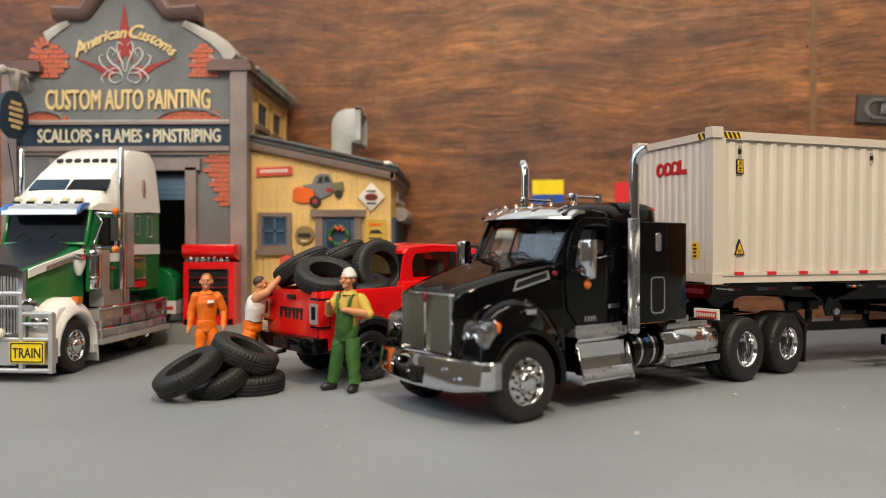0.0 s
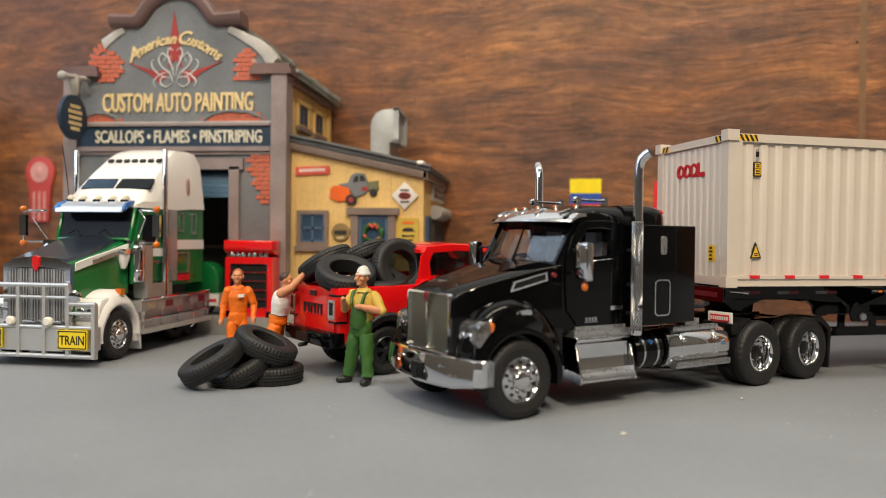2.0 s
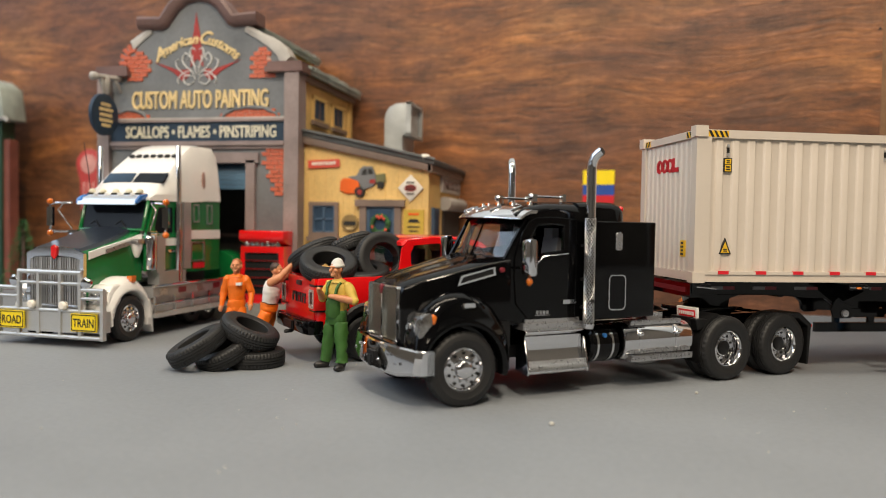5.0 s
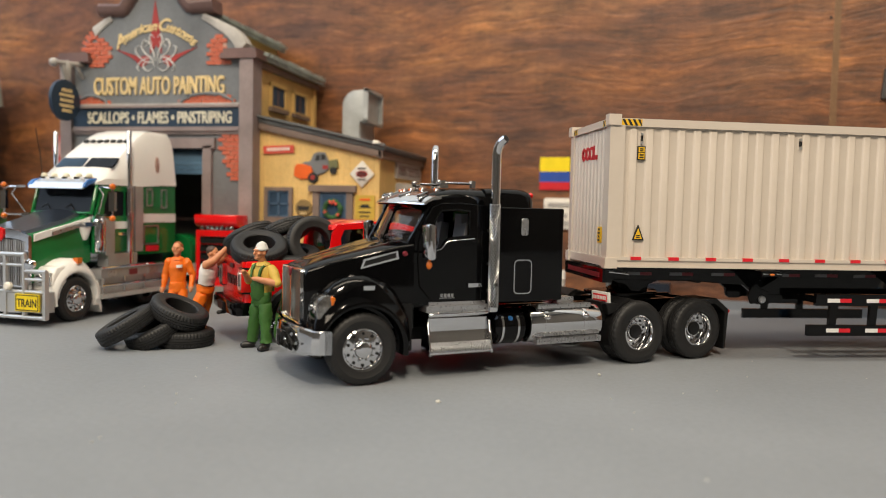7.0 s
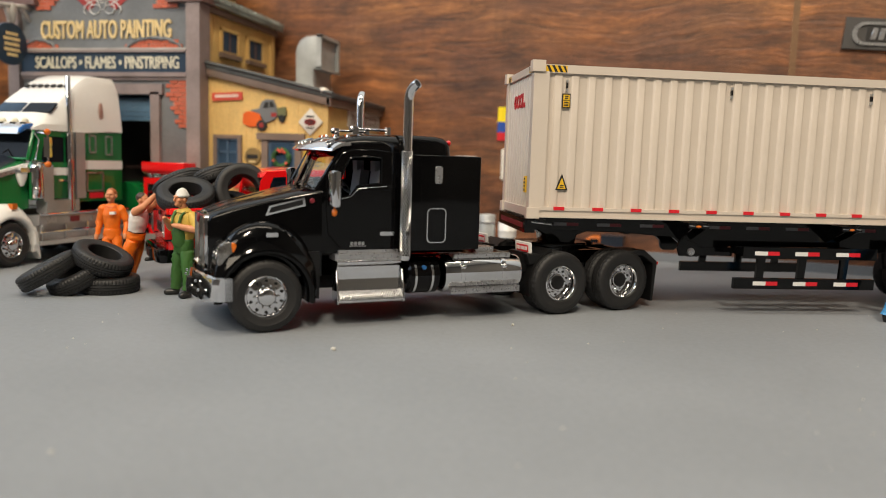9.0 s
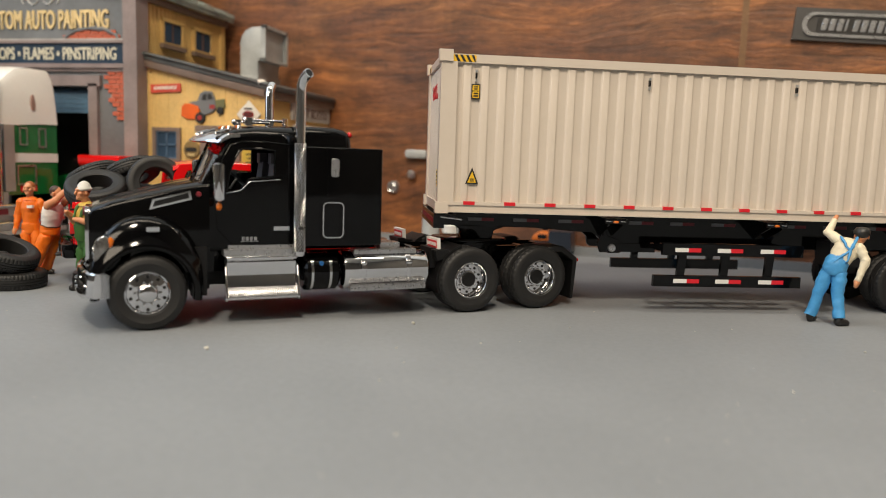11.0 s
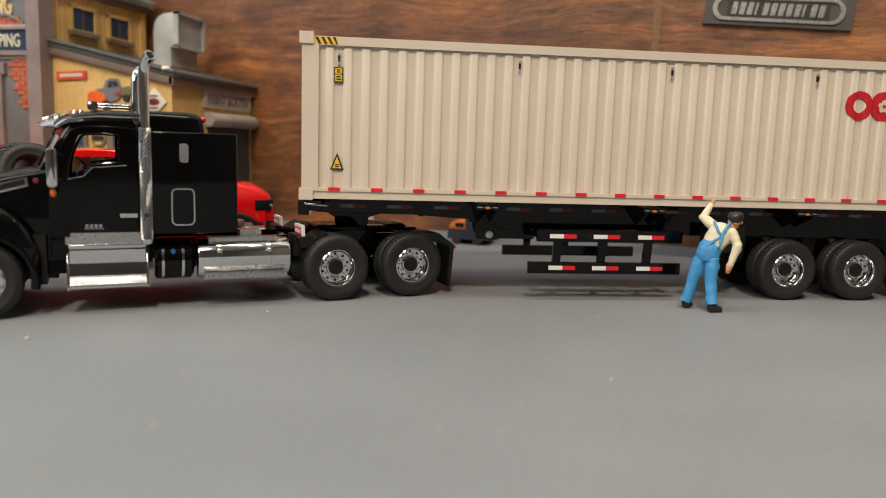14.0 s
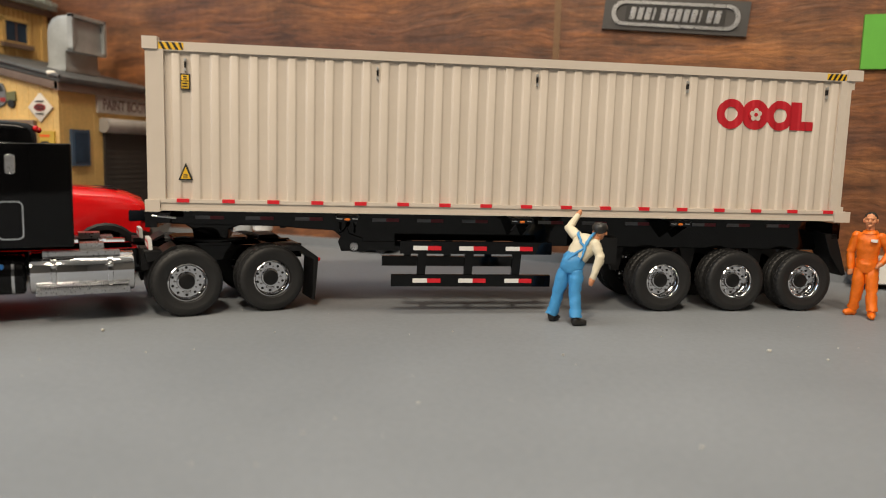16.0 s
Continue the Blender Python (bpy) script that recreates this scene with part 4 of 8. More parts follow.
    for dy in (-15.5, -8, 0, 8, 15.5):
        s.lathe([(0.8, 60.0), (0.75, 60.9), (0.4, 61.4), (0, 61.5)], "z", (25.4 + 0.011 * dy * dy, TC + dy, 0.4), 12)
    base = s.mesh("marker_lamp", M_CHROME)
    part("marker_lamp", base, None, tk, "small chrome marker lamps with amber domes")
    for dy in (-15.5, -8, 0, 8, 15.5):
        s = Shape()
        s.ball((24.7 + 0.011 * dy * dy, TC + dy, 61.3), (0.5, 0.55, 0.5), 10, 6)
        part("lens", s, M_AMBER, tk)
    for y in (TC - 12.0, TC + 9.6):
        s = Shape()
        s.limb((31.5, y, 63.7), (43.0, y, 63.7), 0.4, 0.45, 10)
        s.limb((30.6, y, 63.7), (31.6, y, 63.7), 1.15, 0.5, 12)
        s.box(30.6, 32.6, y - 0.8, y + 0.8, 62.0, 64.5, r=0.3)
        s.box(42.4, 43.8, y - 0.9, y + 0.9, 62.2, 64.7, r=0.35)
        part("air_horn", s, M_CHROME, tk)
    # sleeper
    s = Shape()
    half = [(46.0, -1.0), (47.6, -1.7), (60.6, -2.1), (62.2, -2.02), (72.4, -1.2), (73.0, -0.6)]
    s.prism(half + [(x, 46 - y) for x, y in reversed(half)], "z", 24.4, 55.9, r=0.7, seg=3)
    slp = part("sleeper", s, M_BLACK, tk)
    s = Shape()
    rings = []
    for x, top, inset in ((44.6, 62.2, 0.0), (50.0, 62.5, 0.0), (58.0, 62.4, 0.1), (61.2, 62.0, 0.3), (62.6, 61.2, 0.7), (63.3, 59.8, 1.2), (63.6, 57.6, 1.6), (63.6, 55.4, 1.8)):
        low = 55.2
        span = max(top - low, 0.2)
        side = [(3.2 + inset, low), (3.4 + inset, low + span * 0.62), (4.2 + inset, low + span * 0.86), (6.2 + inset, low + span * 0.98), (14.0, top), (23.0, top + 0.2)]
        rings.append([(x, y, z) for y, z in side] + [(x, 46 - y, z) for y, z in reversed(side[:-1])])
    s.loft(rings)
    part("sleeper_roof", s, M_BLACK, slp, "", None, 50)
    for y in (6.2, 39.8):
        s = Shape()
        s.ball((63.4, y, 60.2), (0.9, 1.3, 1.0))
        part("marker_lamp", s, M_LENS_R, slp, "small red marker lamp")
    for y, sg in ((-1.85, -1), (47.9, 1)):
        ya, yb = sorted((y, y + sg * 0.45))
        s = Shape()
        s.plate(ring_outline(52.6, 59.6, 27.0, 38.6, 1.6), ring_outline(52.98, 59.22, 27.38, 38.22, 1.3), ya, yb)
        part("hatch_trim", s, M_CHROME, slp, "chrome hatch surround")
        s = Shape()
        s.prism(ring_outline(55.2, 57.9, 46.6, 52.4, 0.8), "y", ya, yb, r=0.12, seg=1)
        part("side_window", s, M_SATIN, slp, "small silver sleeper window")
    # exhausts
    for y in (-1.4, 47.4):
        s = Shape()
        s.lathe([(1.5, 22.4), (1.5, 57.0), (1.4, 57.2)], "z", (45.4, y, 0), 24)
        sh = part("exhaust_shield", s, M_MATT, tk, "perforated chrome heat shield")
        s = Shape()
        for way in (-1, 1):
            for i in range(11):
                pts = []
                for k in range(61):
                    a = 2 * math.pi * (i / 11 + way * 2.4 * k / 60)
                    pts.append((45.4 + 1.66 * math.cos(a), y + 1.66 * math.sin(a), 22.6 + 34.2 * k / 60))
                s.tube(pts, 0.115, 4)
        tagged(part("lattice", s, M_SATIN, sh, "crossing silver wires of the shield"), kind="stuff")
        s = Shape()
        s.lathe([(0, -0.3), (0.6, -0.3), (0.62, 0.3)], "y", (45.4, y + (-1.75 if y < TC else 1.75), 30.4), 12)
        part("hole", s, M_INK, sh)
        s = Shape()
        s.lathe([(0.95, 21.2), (1.5, 21.4), (1.85, 22.2), (1.85, 22.9)], "z", (45.4, y, 0), 20)
        part("collar", s, M_CHROME, sh)
        s = Shape()
        k = -1 if y < TC else 1
        s.tube([(45.4, y, 56.5), (45.4, y, 73.0), (45.55, y + k * 0.25, 74.8), (45.9, y + k * 0.9, 76.4), (46.5, y + k * 2.0, 77.6), (47.1, y + k * 3.1, 78.3)], 1.55, 20)
        part("exhaust_pipe", s, M_CHROME, sh, "polished chrome exhaust stack")
        s = Shape()
        s.lathe([(1.2, 0), (1.25, 0.08), (0, 0.08)], "z", (0, 0, 0), 16, Matrix.Translation((47.1, y + k * 3.1, 78.3)) @ Vector((0.44, 0.81 * k, 0.51)).to_track_quat("Z", "Y").to_matrix().to_4x4())
        part("exhaust_mouth", s, M_MATT, sh)
        s = Shape()
        for z in (28, 37, 48):
            s.box(44.8, 46.0, *((y, y + 4) if y < TC else (y - 4, y)), z - 0.5, z + 0.5)
        part("exhaust_bracket", s, M_MATT, sh)
    # mirrors
    for sg in (-1, 1):
        y = TC + sg * 28.3
        s = Shape()
        s.prism([(p + 19.6, q) for p, q in ring_outline(-1.0, 2.0, 38.9, 50.2, 1.0)], "y", y - 2.4, y + 2.4, r=0.7, seg=2)
        mir = part("mirror", s, M_CHROME, tk, "chrome door mirror")
        s = Shape()
        s.prism([(p, q) for p, q in ring_outline(-2.0, 2.0, 39.9, 49.2, 0.6)], "x", 21.55, 21.75, m=Matrix.Translation((0, y, 0)))
        part("mirror_glass", s, M_TINT, mir)
        s = Shape()
        s.tube([(20.6, y, 48.4), (21.6, TC + sg * 24, 48.2), (23.0, TC + sg * 19.4, 47.8)], 0.4, 8)
        s.tube([(20.6, y, 40.8), (21.8, TC + sg * 24, 40.8), (22.4, TC + sg * 19.4, 41.0)], 0.4, 8)
        part("mirror_arm", s, M_MATT, mir)
        s = Shape()
        s.ball((20.2, TC + sg * 28.4, 37.3), (0.9, 1.2, 1.3))
        part("indicator", s, M_AMBER, mir, "amber indicator")
    # inside the cab
    for y in (12.5, 32.0):
        s = Shape()
        s.box(30, 39, y - 4.4, y + 4.4, 33, 36.5, r=1.2)
        s.box(37.4, 40.6, y - 4.4, y + 4.4, 35, 50.5, r=1.2, m=Matrix.Translation((38, 0, 35)) @ pose(0, 0, 0, 0, 8, 0) @ Matrix.Translation((-38, 0, -35)))
        s.box(38.6, 41.2, y - 2.4, y + 2.4, 50.0, 53.4, r=0.9)
        part("seat", s, M_SEAT, tk)
    s = Shape()
    s.prism([(17.6, 36), (17.6, 43.6), (21.0, 43.2), (23.0, 40), (22.0, 36)], "y", 5, 41, r=0.5)
    part("dashboard", s, M_SEAT, tk)
    s = Shape()
    s.tube([(0, 3.6 * math.cos(2 * math.pi * i / 20), 3.6 * math.sin(2 * math.pi * i / 20)) for i in range(21)], 0.4, 6)
    s.limb((0, -3.4, 0), (0, 3.4, 0), 0.35, 0.35, 6)
    s.limb((0, 0, 0), (-4, 0, -1), 0.5, 0.5, 6)
    part("steering_wheel", s, M_MATT, tk, "", at(28.3, 12.5, 45.2, 0, -43, 0) @ Matrix.Scale(0.9, 4))
    # steps
    for sg in (-1, 1):
        def yb(a, b):
            return sorted((TC + sg * (TC - a), TC + sg * (TC - b)))
        def out(d):
            return TC + sg * (TC + d)
        s = Shape()
        s.prism([(out(-7), 21.4), (out(-1.2), 21.4), (out(-0.9), 20.9), (out(-1.2), 19.9), (out(-2.0), 19.3), (out(-1.8), 14.4), (out(-1.0), 10.9), (out(1.2), 9.4), (out(1.5), 8.6), (out(1.1), 7.9), (out(-7), 7.9)], "x", 23.4, 45.2, r=0.15, seg=1)
        st = part("step_box", s, M_CHROME, tk, "polished chrome step box", None, 40)
        s = Shape()
        for i in range(36):
            x = 23.8 + 21.0 * i / 35
            s.prism([(out(-0.9), 11.2), (out(1.2), 9.7), (out(1.7), 8.8), (out(1.85), 9.3), (out(1.4), 10.2), (out(-0.7), 11.7)], "x", x - 0.19, x + 0.19)
            s.box(x - 0.2, x + 0.2, *yb(0.8, 3.4), 21.3, 21.8, r=0.1, seg=1)
        tagged(part("tread", s, M_SATIN, st), kind="stuff")
        for x in (22.8, 45.2):
            s = Shape()
            s.prism([(out(-1.5), 18.6), (out(-0.6), 18.2), (out(1.7), 8.4), (out(1.3), 7.5), (out(-2.0), 7.5)], "x", x, x + 0.6, r=0.15, seg=1)
            part("step_side", s, M_CHROME, st)
        s = Shape()
        s.box(22.6, 45.6, *yb(1.4, 8), 21.4, 23.4, r=0.5)
        s.box(24.0, 44.6, *yb(2.6, 8), 23.2, 24.6, r=0.4)
        part("sill", s, M_SATIN, tk)
        # air tank and fuel tank
        yc = TC + sg * (TC - 5.2)
        s = Shape()
        s.lathe([(0, 47.4), (5.2, 47.6), (6.1, 48.4), (6.1, 58.6), (5.2, 59.4), (0, 59.6)], "x", (0, yc, 15.4), 32)
        air = part("air_tank", s, M_BLACK, tk, "black tank with chrome bands")
        for x in (50.0, 56.0):
            s = Shape()
            s.lathe([(6.15, x - 0.45), (6.35, x - 0.4), (6.35, x + 0.4), (6.15, x + 0.45)], "x", (0, yc, 15.4), 32)
            part("band", s, M_CHROME, air)
        s = Shape()
        s.lathe([(0, -0.5), (0.7, -0.4), (0.8, 0.6)], "y", (53.0, TC + sg * (TC + 0.3), 18.6), 10)
        part("cap", s, mat("blue plastic", (0.02, 0.12, 0.35), 0.3), air)
        s = Shape()
        yy = yb(-1.8, 10.6)
        s.prism(ring_outline(yy[0], yy[1], 9.4, 22.0, 5.6, 9), "x", 60.4, 90.2, r=0.7, seg=2)
        fuel = part("fuel_tank", s, M_CHROME, tk, "polished chrome fuel tank", None, 30)
        for x in (67.0, 83.0):
            s = Shape()
            o = ring_outline(yy[0] - 0.25, yy[1] + 0.25, 9.15, 22.25, 5.8, 9)
            s.prism(o, "x", x - 0.8, x + 0.8, r=0.15, seg=1)
            part("strap", s, M_CHROME, fuel)
            s = Shape()
            s.ball((x, TC + sg * (TC + 1.7), 18.6), (1.1, 0.9, 0.8), 10, 6)
            part("strap_bolt", s, M_CHROME, fuel)
        s = Shape()
        s.box(62.0, 88.5, *yb(-3.0, -0.6), 9.6, 11.0, r=0.3)
        for i in range(42):
            x = 62.4 + 25.7 * i / 41
            s.box(x - 0.18, x + 0.18, *yb(-3.4, -0.9), 10.2, 11.6)
            s.box(x - 0.18, x + 0.18, *yb(-2.15, -1.5), 12.2, 13.2)
        part("tank_step", s, M_SATIN, fuel)
        s = Shape()
        s.box(64, 86, *yb(0.2, 4.2), 21.3, 22.5, r=0.25)
        for i in range(34):
            x = 64.4 + 21.2 * i / 33
            s.box(x - 0.18, x + 0.18, *yb(0.0, 2.0), 22.0, 22.9)
        part("tread_plate", s, M_SATIN, fuel)
        s = Shape()
        s.box(74.5, 81.5, *yb(4.4, 10.4), 22.4, 24.6, r=0.4)
        part("deck_plate", s, M_SATIN, tk, "silver deck plate")
        # quarter fender with a plate on top, mud flap
        s = Shape()
        rings = []
        for i in range(9):
            a = radians(200 - 92 * i / 8)
            rings.append([(107.0 + r * math.cos(a), y, 11.4 + r * math.sin(a)) for r, y in ((12.2, yb(-0.3, 13)[0]), (13.1, yb(-0.3, 13)[0]), (13.1, yb(-0.3, 13)[1]), (12.2, yb(-0.3, 13)[1]))])
        s.loft(rings)
        s.box(92.4, 95.2, *yb(3, 12), 15.4, 22.6, r=0.5)
        s.prism([(92.8, 22.4), (98.6, 22.0), (99.2, 19.6), (94.0, 18.0)], "y", *yb(0.0, 12.0), r=0.3, seg=1)
        qf = part("quarter_fender", s, M_MATT, tk)
        s = Shape()
        s.box(94.7, 95.9, *yb(1.6, 11.2), 22.2, 25.9, r=0.55, m=Matrix.Translation((95, 0, 22)) @ pose(0, 0, 0, 0, -4, 0) @ Matrix.Translation((-95, 0, -22)))
        pl = part("name_plate", s, M_MARK_W, qf, "white plate with a red field")
        s = Shape()
        s.box(94.55, 94.75, *yb(2.2, 10.2), 22.6, 25.1, m=Matrix.Translation((95, 0, 22)) @ pose(0, 0, 0, 0, -4, 0) @ Matrix.Translation((-95, 0, -22)))
        s.use(1)
        for i in range(8):
            k = 2.7 + 0.95 * i
            s.box(94.45, 94.6, *yb(k, k + 0.6), 23.2, 24.5, m=Matrix.Translation((95, 0, 22)) @ pose(0, 0, 0, 0, -4, 0) @ Matrix.Translation((-95, 0, -22)))
        part("lettering", s, [M_MARK_R, M_MARK_W], pl, "plain bars on red")
        s = Shape()
        s.prism([(138, 22.5), (144.6, 22.8), (150.6, 18.6), (151.2, 18.0), (150.0, 2.8), (148.8, 2.8), (149.4, 17.2), (144, 20.6), (138, 20.4)], "y", *yb(-1.0, 11.5), r=0.2, seg=1)
        fl = part("mud_flap", s, M_MATT, tk)
        s = Shape()
        s.ball((151.4, TC + sg * (TC + 0.4), 17.4), (0.6, 0.6, 0.7))
        part("marker_lamp", s, M_LENS_R, fl)
    # unseen engine, gearbox and shaft shapes under the cab, added to block red bounce
    s = Shape()
    s.box(-10, 20, TC - 7.4, TC + 7.4, 9.0, 24, r=1.2)
    s.box(20, 44, TC - 5.5, TC + 5.5, 10.0, 22, r=1.5)
    s.limb((44, TC, 15), (104, TC, 13), 1.6, 1.6, 12)
    for k in (60, 82):
        s.box(k, k + 8, TC - 13.6, TC + 13.6, 12.0, 16.6, r=0.6)
    part("bounce_blocker", s, M_MATT, tk)
    # fifth wheel
    s = Shape()
    s.prism(ring_outline(104, 130, TC - 10, TC + 10, 5), "z", 22.6, 24.2, r=0.3)
    s.prism([(108, 21), (126, 21), (122, 23), (112, 23)], "y", TC - 9, TC + 9)
    part("fifth_wheel", s, M_FRAME, tk)
    # axles and wheels
    for x in (0.4, 106.2, 134.2):
        s = Shape()
        s.lathe([(1.5, 2), (1.5, 44)], "y", (x, 0, 11.4), 10)
        part("axle", s, M_MATT, tk)
    wheel(tk, 0.4, -1.9, 11.3, False, RIM_STEER, [(TYRE_STEER, 0)])
    wheel(tk, 0.4, 47.9, 11.3, True, RIM_STEER, [(TYRE_STEER, 0)])
    for x in (106.2, 134.2):
        wheel(tk, x, -2.9, 11.5, False, RIM_DUAL, DUAL)
        wheel(tk, x, 48.9, 11.5, True, RIM_DUAL, DUAL)


tractor()


# ---- toy garage ----
M_STUCCO = mat("grey painted stucco", (0.165, 0.175, 0.185), 0.6, var=0.22, scale=0.25, bump=0.12, fine=2.5)
M_BRICK = mat("orange red brick", (0.56, 0.13, 0.065), 0.6, var=0.22, scale=0.7, bump=0.12, fine=3.0)
M_MORTAR = mat("pale mortar", (0.50, 0.30, 0.24), 0.7, var=0.15)
M_MAUVE = mat("mauve grey trim", (0.27, 0.215, 0.205), 0.55, var=0.2, scale=0.4, bump=0.08)
M_UMBER = mat("dark brown coping", (0.15, 0.088, 0.078), 0.5, var=0.25, scale=0.4, bump=0.06)
M_STONE = mat("pale grey stone trim", (0.42, 0.40, 0.37), 0.55, var=0.2, scale=0.5, bump=0.1)
M_OCHRE = mat("yellow ochre boards", (0.70, 0.465, 0.165), 0.55, var=0.2, scale=0.35, bump=0.06)
M_SLATE = mat("grey green roofing", (0.31, 0.355, 0.325), 0.55, var=0.3, scale=0.5, bump=0.25, fine=1.6)
M_FELT = mat("dark grey roofing", (0.085, 0.088, 0.088), 0.6, var=0.3, scale=0.5, bump=0.15)
M_NAVYSIGN = mat("navy blue sign", (0.012, 0.032, 0.062), 0.45, var=0.2)
M_LETTER = mat("cream letters", (0.72, 0.55, 0.27), 0.5, var=0.12)
M_PALE = mat("pale cream letters", (0.66, 0.62, 0.48), 0.5, var=0.12)
M_BLUEPANE = mat("dark blue window", (0.030, 0.060, 0.105), 0.5, spec=0.2, var=0.3)
M_BROWN = mat("brown painted trim", (0.20, 0.142, 0.112), 0.55, var=0.2, scale=0.4, bump=0.08)
M_POSTER = mat("aged yellow poster", (0.56, 0.38, 0.05), 0.5, var=0.15)
M_GOLD = mat("dull gold paint", (0.26, 0.17, 0.06), 0.5, var=0.2)
M_BLUETRIM = mat("slate blue trim", (0.055, 0.10, 0.165), 0.5, var=0.2)
M_ROLLER = mat("faded blue roller door", (0.10, 0.19, 0.28), 0.45, var=0.25)
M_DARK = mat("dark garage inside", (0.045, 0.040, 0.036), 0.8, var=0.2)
M_DUCT = mat("painted silver duct", (0.46, 0.48, 0.48), 0.45, metal=0.2, var=0.2, scale=0.6, bump=0.05)
M_CONCRETE = mat("grey concrete slab", (0.20, 0.195, 0.185), 0.7, var=0.22, scale=0.2, bump=0.15, fine=1.5)
M_SIGNRED = mat("faded red sign", (0.60, 0.075, 0.045), 0.5, var=0.15)
M_SIGNWHITE = mat("cream white sign", (0.74, 0.70, 0.62), 0.5, var=0.08)
M_STRIPE = mat("pinstripe red", (0.33, 0.028, 0.022), 0.5, var=0.15)
M_CURL = mat("pinstripe grey", (0.55, 0.55, 0.54), 0.5, var=0.1)
M_ORANGE = mat("hot orange paint", (0.80, 0.13, 0.012), 0.4, var=0.1)
M_OLIVE = mat("olive paint", (0.17, 0.17, 0.07), 0.5, var=0.15)
M_LEAF = mat("green needles", (0.035, 0.12, 0.03), 0.7, var=0.4, scale=1.5)
M_GREYPAINT = mat("matt grey paint", (0.17, 0.175, 0.18), 0.45, var=0.12)

B_POSE = place(-126.0, 432.0)


def brick_patch(parent, data, inside, u0, u1, z0, z1, v, backing):
    """Rows of single bricks wherever inside(u, z) holds."""
    part("mortar", backing, M_MORTAR, parent)
    row, z = 0, z0
    while z < z1:
        u = u0 - (2.6 if row % 2 else 0.0)
        while u < u1:
            if inside(u + 2.4, z + 1.05):
                part("brick", data, None, parent, "", at(u + random.uniform(-0.15, 0.15), v - random.uniform(0.0, 0.35), z))
            u += 5.2
        z += 2.45
        row += 1


def garage():
    g = thing("toy_garage", "painted resin model garage with brick, stucco and ochre boards", "building", B_POSE)
    s = Shape()
    s.box(-76, 142, -15, 94, 0, 9.4, r=1.0)
    part("base_slab", s, M_CONCRETE, g, "grey stone base slab", at(0, 0, 0))
    # front wall: piers beside the doorway, and the shaped parapet
    for u0, u1 in ((-61, -31), (31, 61.5)):
        s = Shape()
        s.box(u0, u1, 0, 7, 9.4, 98, r=0.4)
        part("front_pier", s, M_STUCCO, g)
    half = [(61.5, 86.5), (61.5, 138), (51, 140), (50.2, 144), (48.5, 149), (44, 154), (37.5, 158.4), (31, 161), (31, 166), (20.5, 167), (17.0, 172.5), (12.5, 177), (7, 180), (2.5, 181)]
    outline = half + [(-a, b) for a, b in reversed(half)]
    s = Shape()
    s.prism(outline, "y", 0.3, 7, r=0.35, seg=1)
    front = part("parapet", s, M_STUCCO, g, "grey stucco parapet")
    # coping over the arch and on the shoulders
    s = Shape()
    rise = [(37.2, 163.8), (22.5, 163.0), (18.8, 164.6), (15.8, 168.4), (11.8, 173.6), (6.6, 177.2), (0, 178.6)]
    arch = [(-a, b) for a, b in rise] + rise[-2::-1]
    rings = []
    for i, (a, b) in enumerate(arch):
        p, q = arch[max(i - 1, 0)], arch[min(i + 1, len(arch) - 1)]
        d = Vector((q[0] - p[0], q[1] - p[1])).normalized()
        n = Vector((-d.y, d.x))
        rings.append([(a + n.x * k, v, b + n.y * k) for k, v in ((-0.4, -0.4), (0.6, -2.4), (2.4, -3.4), (5.0, -3.8), (6.6, -2.6), (6.6, 8.4), (-0.4, 8.4))])
    s.loft(rings)
    part("coping", s, M_UMBER, front, "dark brown moulded coping")
    for sg in (-1, 1):
        s = Shape()
        way = [(29.0, 161.6), (33.5, 159.4), (38.5, 156.6), (43.5, 153.8), (48.0, 150.0), (50.8, 146.0), (52.4, 142.0)] if sg > 0 else [(29.0, 162.6), (33.0, 160.4), (37.0, 157.6), (40.5, 154.8)]
        wide = [2.0, 2.3, 2.7, 3.2, 3.8, 4.4, 5.0]
        s.loft([[(sg * q, -0.6, z - wide[i] * 0.9), (sg * (q + wide[i] * 0.4), -1.0, z + wide[i] * 0.2), (sg * (q + wide[i] * 0.8), 0.2, z + wide[i] * 0.75), (sg * (q + wide[i] * 0.8), 7.6, z + wide[i] * 0.75), (sg * (q - wide[i] * 0.2), 7.6, z - wide[i] * 0.9)] for i, (q, z) in enumerate(way)])
        part("scroll", s, M_STONE, front, "pale stone scroll")
        s = Shape()
        u0, u1 = sorted((sg * 42.6, sg * 65.0))
        s.box(u0, u1, -4.2, 9, 136.6, 139.8, r=0.7)
        s.box(u0 + 1.2, u1 - 1.2, -3.0, 8, 139.4, 142.4, r=0.8)
        part("cap", s, M_UMBER, front, "dark brown cap stone")
        s = Shape()
        u0, u1 = (54.2, 62.6) if sg > 0 else (-62.6, -55.0)
        s.box(u0, u1, -3.2, 7.4, 9.4, 136.8, r=0.7)
        part("pilaster", s, M_MAUVE, g, "mauve grey corner pilaster")
    # sign band and its mouldings
    s = Shape()
    s.box(-54.9, 53.5, -1.4, 0.5, 98.6, 110.2, r=0.3)
    band = part("sign_band", s, M_NAVYSIGN, g, "navy sign band")
    text_part("SCALLOPS • FLAMES • PINSTRIPING", 9.4, M_PALE, band, at(2.0, -1.5, 101.0), "pale raised letters", width=0.645, bold=0.2)
    for z0, z1, d in ((109.8, 111.2, -2.6), (111.0, 112.3, -1.6), (96.4, 98.8, -2.4), (94.6, 96.6, -1.2)):
        s = Shape()
        s.box(-54.9, 53.5, d, 0.6, z0, z1, r=0.35)
